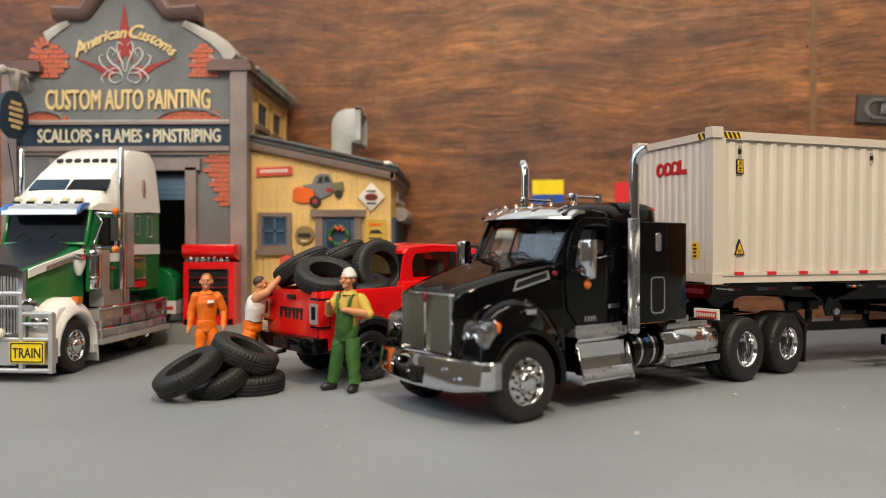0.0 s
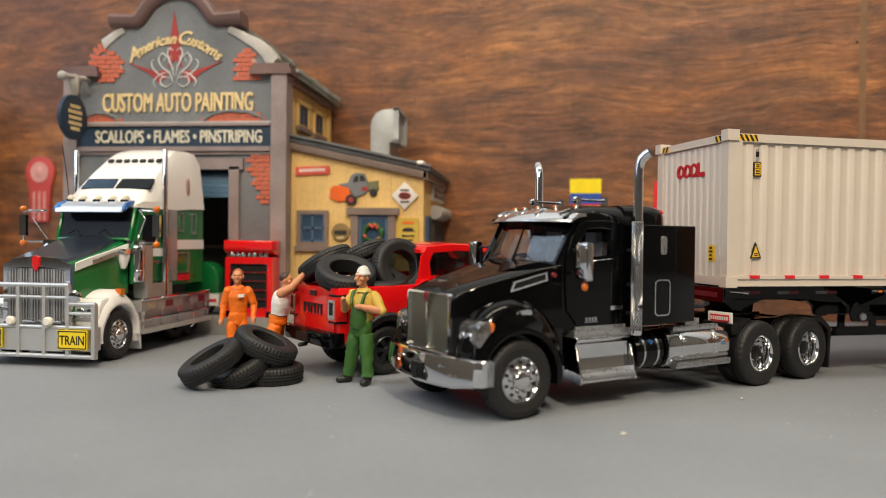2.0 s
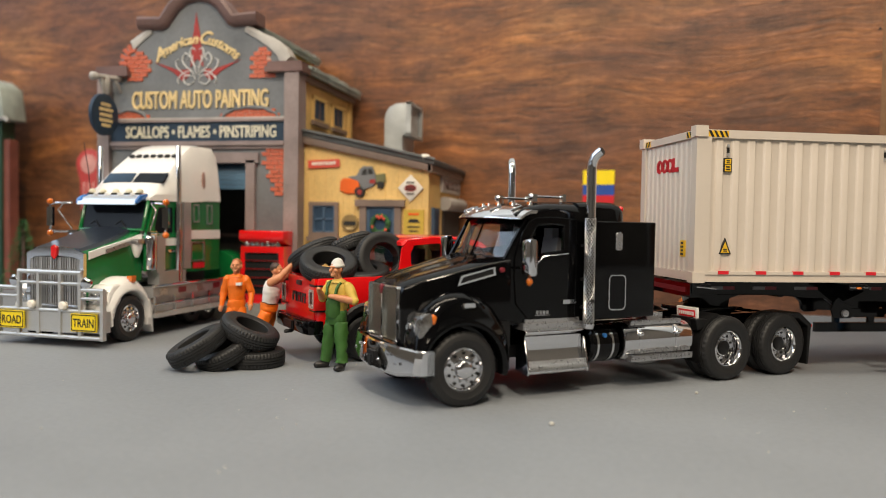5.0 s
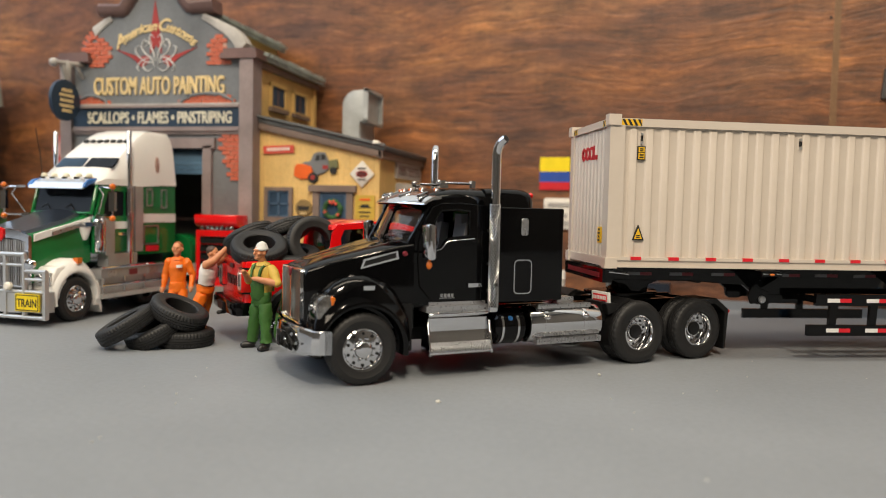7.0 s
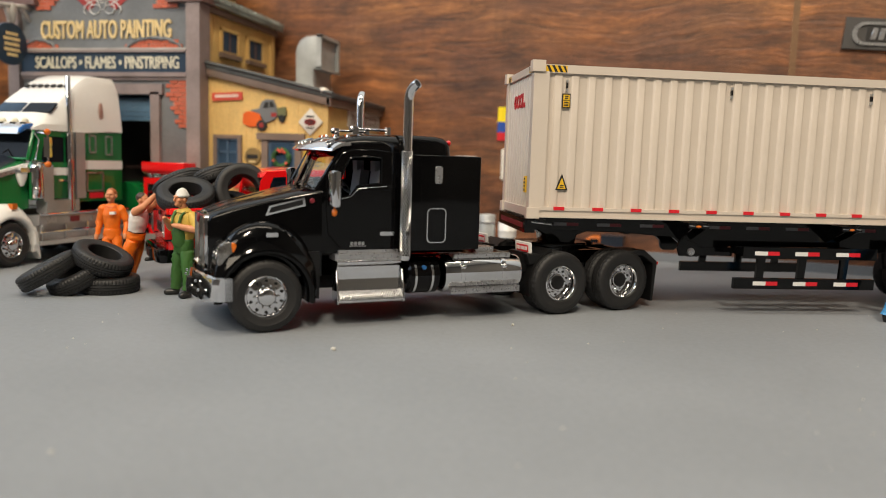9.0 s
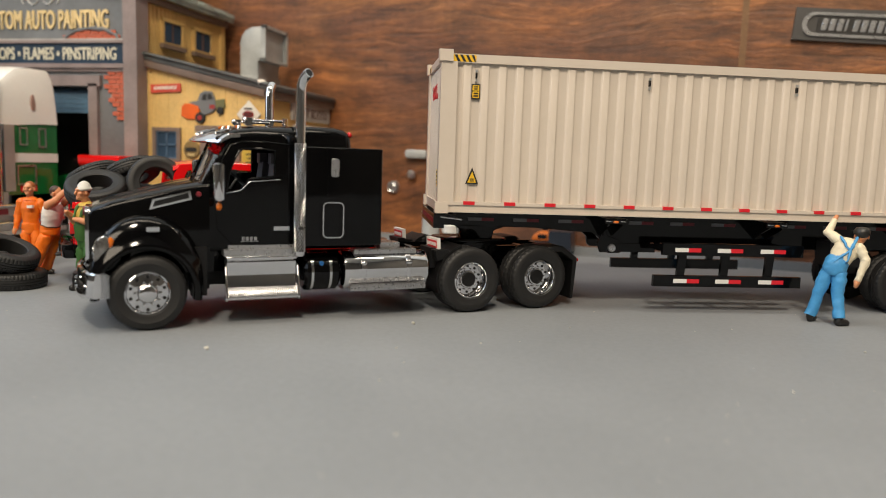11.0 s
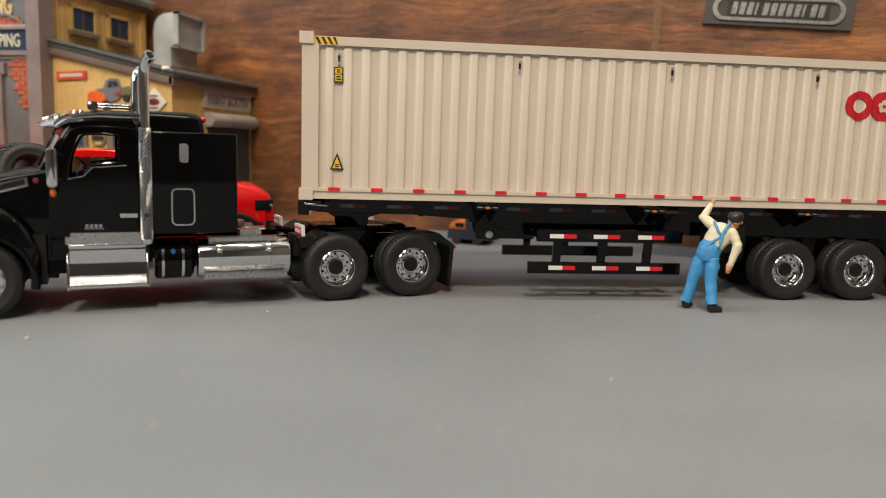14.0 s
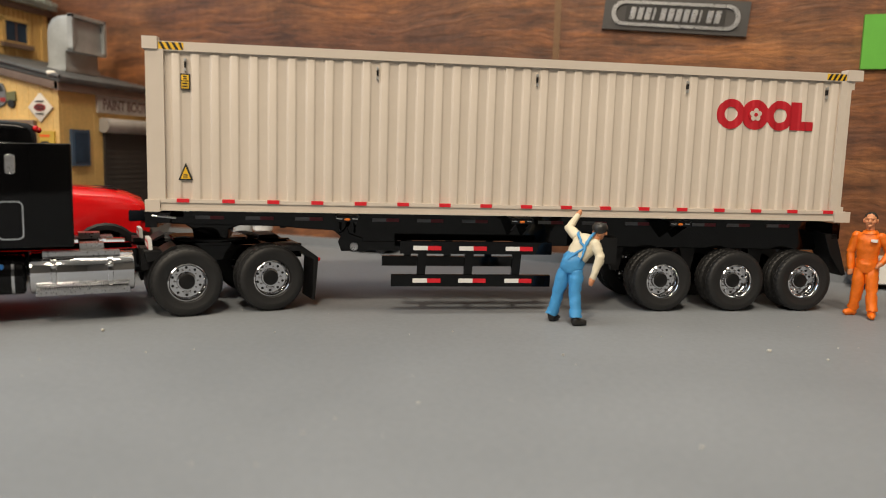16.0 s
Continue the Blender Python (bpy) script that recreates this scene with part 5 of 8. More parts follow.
        part("moulding", s, M_MAUVE if z0 < 110.5 else M_STONE, g)
    text_part("CUSTOM AUTO PAINTING", 14.2, M_LETTER, front, at(1.0, -0.3, 117.9), "cream raised letters", width=0.5, bold=0.26, depth=0.4)
    # arched shop name, letter by letter
    name = "American Customs"
    wide = {"m": 1.4, "A": 1.2, "C": 1.15, "i": 0.55, "r": 0.72, "t": 0.68, " ": 0.55, "s": 0.85, "e": 0.95, "c": 0.9, "a": 0.98, "n": 1.0, "u": 1.0, "o": 1.02}
    run, total = 0.0, sum(wide[ch] for ch in name)
    for ch in name:
        run += wide[ch]
        if ch == " ":
            continue
        k = (run - wide[ch] / 2) / total * 2 - 1
        a = k * 31
        u = math.sin(radians(a)) * 47 - 0.5
        z = 145.0 + (math.cos(radians(a)) - math.cos(radians(30))) * 70
        text_part(ch, 7.6 if ch.islower() else 9.8, M_LETTER, front, at(u, -0.2, z) @ pose(0, 0, 0, 0, a * 0.95, 0), "", shear=0.35, bold=0.3, depth=0.25)
    # pinstripes: a red spike, two red wings and grey curls
    s = Shape()
    s.prism([(-1.2, 172), (1.6, 158), (3.4, 141), (-0.4, 146), (-4.6, 141), (-3.2, 158)], "y", -0.1, 0.4)
    for sg in (-1, 1):
        s.prism([(sg * 4 - 0.6, 140), (sg * 11 - 0.6, 139.6), (sg * 27 - 0.6, 144.6), (sg * 15 - 0.6, 138.6), (sg * 9 - 0.6, 133.4), (sg * 5 - 0.6, 136.0)], "y", -0.12, 0.4)
    part("pinstripe", s, M_STRIPE, front, "dark red pinstripe star")
    for sg in (-1, 1):
        for way in (((1.0, 133.5), (3.0, 138.5), (7.0, 141.5), (9.2, 145.5), (7.4, 149.0), (5.0, 147.4), (6.4, 145.0)), ((0.5, 137.0), (2.0, 143.0), (4.2, 148.0), (3.2, 152.0), (1.0, 150.4)),
                    ((2.0, 136.0), (7.0, 137.0), (12.0, 140.6), (13.2, 144.6), (11.0, 145.8)), ((1.5, 133.0), (5.0, 131.2), (8.0, 133.0), (7.4, 136.0), (5.0, 136.2)), ((3.0, 139.2), (8.0, 138.0), (12.0, 134.2), (11.0, 131.2)),
                    ((0.8, 141.0), (3.2, 145.0), (2.4, 148.0))):
            q = [Vector((sg * a - 0.6, 0.0, b)) for a, b in way]
            pts = []
            for i in range(len(q) - 1):
                p0, p1, p2, p3 = q[max(i - 1, 0)], q[i], q[i + 1], q[min(i + 2, len(q) - 1)]
                for j in range(5):
                    h = j / 5
                    pts.append(0.5 * (2 * p1 + (p2 - p0) * h + (2 * p0 - 5 * p1 + 4 * p2 - p3) * h * h + (3 * p1 - 3 * p2 + p3 - p0) * h ** 3))
            pts.append(q[-1])
            s = Shape()
            s.tube(pts, 0.4, 5, [0.2 + 0.3 * math.sin(math.pi * i / (len(pts) - 1)) for i in range(len(pts))])
            part("curl", s, M_CURL, front, "grey pinstripe curl")
    # bricks where the stucco has come off
    s = Shape()
    s.box(0.12, 4.85, -0.55, 0.6, 0.1, 2.15, r=0.22, seg=1)
    brick = s.mesh("brick", M_BRICK)

    def backing(poly, v0, v1):
        return Shape().prism(poly, "y", v0, v1)

    def blob(cu, cz, ru, rz):
        return lambda u, z: ((u - cu) / ru) ** 2 + ((z - cz) / rz) ** 2 < 1.0

    def ell(cu, cz, ru, rz, n=14):
        return [(cu + ru * math.cos(2 * math.pi * i / n) * random.uniform(0.86, 1.0), cz + rz * math.sin(2 * math.pi * i / n) * random.uniform(0.86, 1.0)) for i in range(n)]
    brick_patch(front, brick, lambda u, z: blob(-39.0, 142.2, 9.2, 8.0)(u, z) and u > -50, -50, -29, 134, 151, 0.2, backing(ell(-38.6, 142.2, 8.4, 7.2), -0.05, 1))
    # a curved row of bricks along the broken edge
    for i in range(6):
        a = radians(205 - 24 * i)
        part("brick", brick, None, front, "", at(-41.0 + 6.4 * math.cos(a), 0.0, 144.8 + 8.2 * math.sin(a)) @ pose(0, 0, 0, 0, 180 - math.degrees(a), 0) @ at(-2.4, 0, -1.1))
    brick_patch(front, brick, lambda u, z: 33.6 < u < 43.0 + (150 - z) * 0.32 and z < 150.6 - abs(u - 38.6) * 0.25, 32, 48, 134, 151, 0.2, backing([(34, 134), (48, 134), (43, 149), (37, 150), (34, 143)], -0.05, 1))
    brick_patch(front, brick, lambda u, z: blob(-43.5, 111.0, 11.6, 6.2)(u, z) and z > 111, -56, -31, 112.2, 119, 0.2, backing(ell(-43.5, 112, 10.4, 4.8), -0.05, 1))
    brick_patch(front, brick, lambda u, z: blob(32.5, 111.0, 17.6, 6.8)(u, z) and z > 111, 14, 50, 112.2, 119, 0.2, backing(ell(32.5, 112, 16.0, 5.2), -0.05, 1))
    brick_patch(front, brick, lambda u, z: 42.6 + max(0.0, 0.55 * (80 - z)) + 0.8 * math.sin(z) < u < 55 and 68 < z < 96, 40, 53, 66, 97, 0.0, backing([(44, 80), (53.4, 69), (53.4, 96), (44, 96)], -0.25, 1))
    # crumbling stucco rims over the low patches
    for cu, ru, rz in ((-43.5, 11.0, 5.6), (32.5, 17.0, 6.2)):
        s = Shape()
        way = [(cu + ru * math.cos(radians(a)), -0.5, 111.6 + rz * math.sin(radians(a)) + random.uniform(-0.4, 0.4)) for a in range(0, 181, 12)]
        s.tube(way, 0.8, 6, [random.uniform(0.6, 1.2) for _ in way])
        part("broken_rim", s, M_STUCCO, front)
    # doorway with a half-open roller door and a dark room behind it
    for u0, u1, z0, z1 in ((31, 36.5, 9.4, 88), (-36.5, -31, 9.4, 88), (-38.5, 38.5, 86.6, 92.4)):
        s = Shape()
        s.box(u0, u1, -2.4, 5, z0, z1, r=0.5)
        part("door_frame", s, M_MAUVE, g, "mauve door frame")
    s = Shape()
    s.lathe([(4.4, -31), (4.4, 31)], "x", (0, 8, 82), 18)
    roller = part("roller_door", s, M_ROLLER, g, "faded blue roller door, rolled up")
    slat = Shape().box(-31, 31, 3.0, 4.2, 0, 2.4, r=0.3, seg=1).mesh("slat", M_ROLLER)
    for i in range(4):
        part("slat", slat, None, roller, "", at(0, 0, 72.0 + 2.6 * i))
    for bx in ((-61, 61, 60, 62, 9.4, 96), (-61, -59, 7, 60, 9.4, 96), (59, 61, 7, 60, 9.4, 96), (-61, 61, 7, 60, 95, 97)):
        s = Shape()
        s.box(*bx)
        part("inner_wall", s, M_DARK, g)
    # shelf of cans at the back of the room
    s = Shape()
    for z in (26, 44):
        s.box(-24, 24, 50, 59, z, z + 1.4)
    part("shelf", s, M_UMBER, g)
    # long side wall above the annex, with its windows and roof
    s = Shape()
    s.box(57, 59.5, 7.2, 91, 90, 140, r=0.3)
    side = part("side_wall", s, M_OCHRE, g, "ochre boarded side wall")
    s = Shape()
    for i in range(22):
        s.box(59.3, 59.9, 8.4 + 3.75 * i, 11.6 + 3.75 * i, 92, 139.6, r=0.15, seg=1)
    tagged(part("boarding", s, M_OCHRE, side), kind="stuff")
    for v0, v1 in ((24, 43), (56, 75)):
        s = Shape()
        for bx in ((59.6, 61.2, v0 - 1.6, v0 + 0.6, 113.6, 127), (59.6, 61.2, v1 - 0.6, v1 + 1.6, 113.6, 127), (59.6, 61.2, v0 - 1.6, v1 + 1.6, 126, 128), (59.6, 62.0, v0 - 2.2, v1 + 2.2, 112, 114.2)):
            s.box(*bx, r=0.2, seg=1)
        wd = part("window_frame", s, M_OCHRE, side)
        s = Shape()
        s.box(59.6, 62.4, v0 - 2.4, v1 + 2.4, 110.8, 113.4, r=0.3, seg=1)
        part("sill", s, M_BROWN, wd)
        s = Shape()
        s.box(59.5, 60.3, v0, v1, 114, 126.4)
        s.use(1).box(60.2, 60.7, (v0 + v1) / 2 - 0.5, (v0 + v1) / 2 + 0.5, 114, 126.4)
        part("pane", s, [M_BLUEPANE, M_UMBER], wd)
    for e0, z0, e1, z1, rows in ((-65.0, 140.4, -30.0, 154.0, 5), (65.0, 140.4, 30.0, 154.0, 5), (-36.0, 163.0, 0.5, 178.0, 5), (36.0, 163.0, -0.5, 178.0, 5)):
        s2 = Shape()
        s2.prism([(e0, z0 - 3.6), (e0, z0), (e1, z1), (e1, z1 - 3.6)], "y", 7.2, 95.5, r=0.4, seg=1)
        rf = part("roof", s2, M_SLATE, g, "grey green roofing")
        s3 = Shape()
        for i in range(rows):
            for j in range(14):
                a = e0 + (e1 - e0) * (i - 0.12) / rows
                b = e0 + (e1 - e0) * (i + 1.0) / rows
                za, zb = z0 + (z1 - z0) * (i - 0.12) / rows, z0 + (z1 - z0) * (i + 1.0) / rows
                v = 7.4 + 6.3 * j + (2.9 if i % 2 else 0)
                lo, hi = sorted((a, b))
                zl, zh = (za, zb) if a < b else (zb, za)
                k = random.uniform(1.1, 2.4)
                low = k if a < b else k * 0.5
                s3.prism([(lo, zl - 0.6), (hi, zh - 0.6), (hi, zh + (k * 0.5 if a < b else k)), (lo, zl + low)], "y", v + random.uniform(0.1, 0.6), v + random.uniform(5.4, 6.2))
        tagged(part("shingles", s3, M_SLATE, rf), kind="stuff")
    for u in (-31.5, 29.5):
        s = Shape()
        s.box(u, u + 2.0, 7.2, 92, 148, 163.5, r=0.2, seg=1)
        part("clerestory_wall", s, M_OCHRE, g, "ochre wall under the raised roof")
    s = Shape()
    s.box(57.4, 62.2, 7.4, 93, 133.4, 137.0, r=0.3, seg=1)
    part("eave", s, M_BROWN, side, "brown eave board")
    s = Shape()
    s.prism([(-61, 138), (61, 138), (30, 152), (30, 163), (0, 175), (-30, 163), (-30, 152)], "y", 84, 90)
    part("rear_gable", s, M_OCHRE, g)
    s = Shape()
    s.box(-61, 61, 86, 91, 9.4, 139)
    part("rear_wall", s, M_OCHRE, g)
    s = Shape()
    s.box(-61, -59, 7, 90, 9.4, 139)
    part("far_wall", s, M_OCHRE, g)

    # ---- annex ----
    def top(u):
        return 99.6 - (u - 61) * 0.2162

    for i in range(21):
        u0 = 61.6 + 3.47 * i
        s = Shape()
        s.prism([(u0 + 0.02, 9.4), (u0 + 3.45, 9.4), (u0 + 3.45, top(u0 + 3.45)), (u0 + 0.02, top(u0))], "y", 6 + random.uniform(0, 0.2), 8.6, r=0.14, seg=1)
        part("board", s, M_OCHRE, g)
    for i in range(24):
        v0 = 8.7 + 3.47 * i
        s = Shape()
        s.box(131.6, 134.3 + random.uniform(0, 0.2), v0 + 0.02, v0 + 3.45, 9.4, 84.2, r=0.14, seg=1)
        part("board", s, M_OCHRE, g)
    s = Shape()
    s.prism([(59.5, 102.4), (138, 85.8), (138.6, 88.8), (59.5, 106.0)], "y", 2.8, 96, r=0.5)
    rf = part("annex_roof", s, M_FELT, g, "dark grey felt roof")
    s = Shape()
    s.prism([(60, 98.4), (136.5, 82.0), (136.5, 86.0), (60, 102.4)], "y", 3.4, 6.2, r=0.3)
    s.box(134.5, 136.8, 3.4, 95, 82.0, 86.0, r=0.3)
    part("fascia", s, M_BROWN, rf, "brown roof fascia")
    s = Shape()
    s.tube([(60, 2.6, 105.6), (85, 2.5, 100.4), (112, 2.5, 94.4), (138.4, 2.6, 88.6)], 1.0, 8)
    part("roof_roll", s, M_FELT, rf)
    s = Shape()
    s.ball((132.6, 3.6, 90.2), (3.0, 2.2, 1.5), 12, 7)
    part("patch", s, M_SIGNWHITE, rf, "pale worn patch at the eave")
    # duct on the annex roof
    s = Shape()
    s.prism([(97, 88), (97, 117), (97.8, 120.6), (100.2, 124.0), (103.8, 125.8), (111.4, 126.4), (111.4, 107.4), (108.2, 106.6), (108.2, 88)], "y", 46, 74, r=0.4)
    duct = part("roof_duct", s, M_DUCT, g, "silver painted roof duct with an elbow")
    s = Shape()
    for bx in ((110.6, 113.6, 45.2, 47.0, 107.0, 126.8), (110.6, 113.6, 73.0, 74.8, 107.0, 126.8), (110.6, 113.6, 45.2, 74.8, 125.2, 127.0), (110.6, 113.6, 45.2, 74.8, 106.6, 108.2)):
        s.box(*bx, r=0.3, seg=1)
    part("flange", s, M_DUCT, duct)
    s = Shape()
    s.box(96.4, 108.8, 45.4, 74.6, 96.0, 98.4, r=0.3)
    part("base_flange", s, M_DUCT, duct)
    # window
    s = Shape()
    s.plate(ring_outline(66.0, 83.4, 45.2, 65.4, 0.4, 1), ring_outline(68.2, 81.2, 48.4, 63.4, 0.2, 1), 4.6, 6.4)
    s.box(65.0, 84.4, 3.8, 6.4, 43.6, 46.2, r=0.3)
    wf = part("window", s, M_BROWN, g, "small window with a brown frame")
    s = Shape()
    s.box(68, 81.4, 5.8, 6.1, 48, 63.6)
    part("pane", s, M_BLUEPANE, wf)
    s = Shape()
    s.box(74.1, 75.3, 5.2, 6.0, 48.2, 63.6)
    s.box(68, 81.4, 5.2, 6.0, 55.4, 56.5)
    s.plate(ring_outline(67.9, 81.5, 48.1, 63.7, 0.3, 1), ring_outline(69.2, 80.2, 49.4, 62.4, 0.2, 1), 5.2, 6.0)
    part("glazing_bar", s, M_BLUETRIM, wf)
    # door with a wreath
    s = Shape()
    s.box(95.8, 99.6, 4.4, 6.6, 9.4, 64.6, r=0.3)
    s.box(115.8, 119.6, 4.4, 6.6, 9.4, 64.6, r=0.3)
    s.box(93.4, 121.6, 3.4, 6.8, 63.2, 66.8, r=0.5)
    df = part("door_frame", s, M_BROWN, g, "brown door frame")
    s = Shape()
    s.box(99.6, 115.8, 5.4, 6.3, 9.4, 63.2)
    dr = part("door", s, M_BLUETRIM, df, "slate blue door")
    s = Shape()
    s.box(101.4, 114.0, 5.1, 5.5, 40, 61.4)
    part("pane", s, M_BLUEPANE, dr)
    s = Shape()
    for i in range(26):
        a = 2 * math.pi * i / 26
        s.ball((107.8 + 4.6 * math.cos(a), 4.4 + random.uniform(-0.3, 0.3), 53.4 + 4.6 * math.sin(a)), random.uniform(1.2, 1.7), 7, 5)
    s.use(1)
    for du, dz in ((-1.2, 4.2), (1.2, 4.4), (0, 3.4), (3.6, -3.0), (-4.0, -1.5), (2.4, 3.0)):
        s.ball((107.8 + du, 3.1, 53.4 + dz), 0.9, 7, 5)
    part("wreath", s, [M_LEAF, M_SIGNRED], dr, "green wreath with red berries")
    # painted signs on the boards
    s = Shape()
    s.box(65.2, 83.7, 5.0, 6.2, 84.4, 88.8, r=0.3, m=Matrix.Translation((74, 0, 86)) @ pose(0, 0, 0, 0, -2.5, 0) @ Matrix.Translation((-74, 0, -86)))
    sg1 = part("sign", s, M_SIGNRED, g, "faded red strip sign")
    s = Shape()
    for i in range(11):
        s.box(67.4 + 1.3 * i, 68.3 + 1.3 * i, 4.8, 5.1, 85.7 + 0.05 * i, 87.4 + 0.05 * i)
    part("lettering", s, M_SIGNWHITE, sg1, "plain bars of writing")
    s = Shape()
    s.prism([(84.0, 71.8), (84.2, 76.8), (86.0, 78.6), (90, 78.4), (94.6, 77.4), (95.4, 73.2), (93.6, 70.2), (88, 70.0)], "y", 4.9, 6.2, r=0.3, seg=1)
    s.use(1).prism([(88.4, 79.2), (93.8, 80.2), (95.6, 84.2), (98.2, 85.4), (102.6, 85.2), (104.4, 81.4), (105.4, 76.4), (103, 74.0), (97.4, 72.0), (94.4, 76.8)], "y", 5.0, 6.2, r=0.3, seg=1)
    s.use(2).prism([(104.6, 80.6), (110.0, 81.4), (110.6, 76.4), (105.0, 76.0)], "y", 5.1, 6.2, r=0.3, seg=1)
    s.use(3).lathe([(0, 4.6), (2.9, 4.7), (3.1, 6.2)], "y", (95.6, 0, 71.0), 16)
    s.lathe([(0, 4.8), (2.0, 4.9), (2.2, 6.2)], "y", (107.6, 0, 75.0), 14)
    s.prism([(96.6, 80.4), (97.6, 83.4), (99.6, 84.0), (99.6, 80.6)], "y", 4.8, 6.2)
    s.prism([(100.4, 80.8), (100.4, 84.0), (102.4, 83.8), (103.4, 81.2)], "y", 4.8, 6.2)
    s.use(4).lathe([(0, 4.4), (1.4, 4.5), (1.5, 5.0)], "y", (95.6, 0, 71.0), 12)
    s.box(101.4, 104.6, 4.85, 5.1, 75.8, 78.0)
    part("truck_plaque", s, [M_ORANGE, M_GREYPAINT, M_OLIVE, M_INK, M_STRIPE], g, "painted cut-out of an old orange and grey pickup")
    s = Shape()
    s.prism([(117.4, 73.3), (124.6, 80.8), (131.8, 73.3), (124.6, 65.8)], "y", 4.8, 6.2, r=0.4)
    dm = part("sign", s, M_SIGNWHITE, g, "white diamond sign with a red oval")
    s = Shape()
    s.lathe([(0, 4.6), (1.0, 4.62), (1.0, 5)], "y", (0, 0, 0), 20, Matrix.Translation((124.6, 0, 73.3)) @ Matrix.Diagonal((3.4, 1, 1.9, 1)))
    s.use(1)
    for z in (72.7, 73.9, 76.4, 70.2):
        s.box(122.2, 127.0, 4.4, 4.64, z - 0.3, z + 0.3)
    part("lettering", s, [M_STRIPE, M_INK], dm, "plain bars on a red oval")
    s = Shape()
    s.lathe([(0, 4.8), (4.6, 4.9), (5.0, 5.4), (5.0, 6.2)], "y", (90.1, 0, 53.7), 24)
    s.use(1).box(86.8, 93.4, 4.6, 4.9, 52.6, 54.8, r=0.2)
    s.use(2).box(88.2, 92.0, 4.6, 4.9, 50.4, 51.4)
    part("sign", s, [M_GOLD, M_INK, M_LETTER], g, "round dull gold sign with a dark band")
    s = Shape()
    s.box(121.0, 132.2, 4.9, 6.2, 42, 61.6, r=0.2)
    ps = part("sign", s, M_POSTER, g, "yellow poster with dark print")
    s = Shape()
    s.prism([(123.2, 54.6), (124.6, 56.4), (128.4, 56.6), (130.4, 54.6)], "y", 4.7, 4.95)
    for z, k in ((52.2, 3.4), (50.0, 2.6), (47.8, 3.6), (45.4, 3.0)):
        s.box(126.6 - k, 126.6 + k, 4.7, 4.95, z - 0.4, z + 0.4)
    s.use(1).box(123.6, 129.6, 4.7, 4.95, 58.6, 59.8)
    part("lettering", s, [M_INK, M_ORANGE], ps, "plain bars of writing and a dark car outline")
    s = Shape()
    s.lathe([(0, 3.4), (3.8, 3.6), (4.2, 4.2), (4.2, 6.2)], "y", (81.5, 0, 39.5), 24)
    part("sign", s, M_SIGNRED, g, "round orange red sign")
    # paint booth on the end wall
    s = Shape()
    s.box(134.4, 135.6, 35, 90, 72.6, 82.2, r=0.3)
    pbs = part("sign", s, M_STONE, g, "weathered sign over the booth door")
    text_part("PAINT BOOTH", 8.2, M_UMBER, pbs, at(135.7, 62.5, 74.6, 0, 0, 90), "dark worn letters", width=0.86, bold=0.1)
    s = Shape()
    s.box(134.4, 135.4, 40, 87.6, 9.4, 62.0)
    booth = part("booth_door", s, M_DARK, g, "dark roller door")
    slat = Shape().box(135.2, 135.9, 40, 87.6, 0, 2.4, r=0.2, seg=1).mesh("slat", M_DARK)
    for i in range(18):
        part("slat", slat, None, booth, "", at(0, 0, 10.2 + 2.9 * i))
    s = Shape()
    s.lathe([(4.0, 37.5), (4.0, 90)], "y", (136.6, 0, 66), 18)
    part("roller_box", s, M_STONE, g, "pale rolled shutter")
    s = Shape()
    s.box(134.4, 136.0, 13.5, 27.5, 44, 63, r=0.3)
    wf = part("window", s, M_BLUETRIM, g, "narrow blue window")
    s = Shape()
    s.box(135.8, 136.3, 15.2, 25.8, 46, 61.4)
    part("pane", s, M_BLUEPANE, wf)
    # hanging round sign on its bracket
    s = Shape()
    s.limb((-49.6, 4, 135.6), (-49.6, -22, 133.2), 1.7, 1.4, 10)
    s.ball((-50.2, -22.8, 133.0), 2.5, 12, 8)
    s.limb((-49.6, -6, 134.2), (-49.6, 0, 128), 1.2, 1.2, 8)
    s.limb((-49.6, -13, 133.4), (-49.6, -13, 126), 2.6, 2.0, 10)
    s.limb((-49.6, -17, 132), (-49.6, -14, 124), 1.4, 1.2, 8)
    br = part("sign_bracket", s, M_STONE, g, "white pole bracket")
    s = Shape()
    s.lathe([(0, -48.0), (9.8, -47.9), (11.7, -48.3), (11.7, -50.3), (9.8, -50.7), (0, -50.6)], "x", (0, -15.4, 112.6), 32)
    disc = part("hanging_sign", s, M_NAVYSIGN, br, "round navy hanging sign")
    s = Shape()
    for z, k in ((118.2, 4.2), (115.4, 5.8), (112.4, 5.2), (109.4, 5.6), (106.6, 3.8)):
        s.box(-47.95, -47.6, -15.4 - k, -15.4 + k, z - 0.85, z + 0.85)
    part("lettering", s, M_LETTER, disc, "plain bars of writing")
    s = Shape()
    s.limb((-49.3, -15.4, 123), (-49.3, -15.4, 133.0), 0.6, 0.6, 6)
    part("hanger", s, M_STONE, br)


garage()


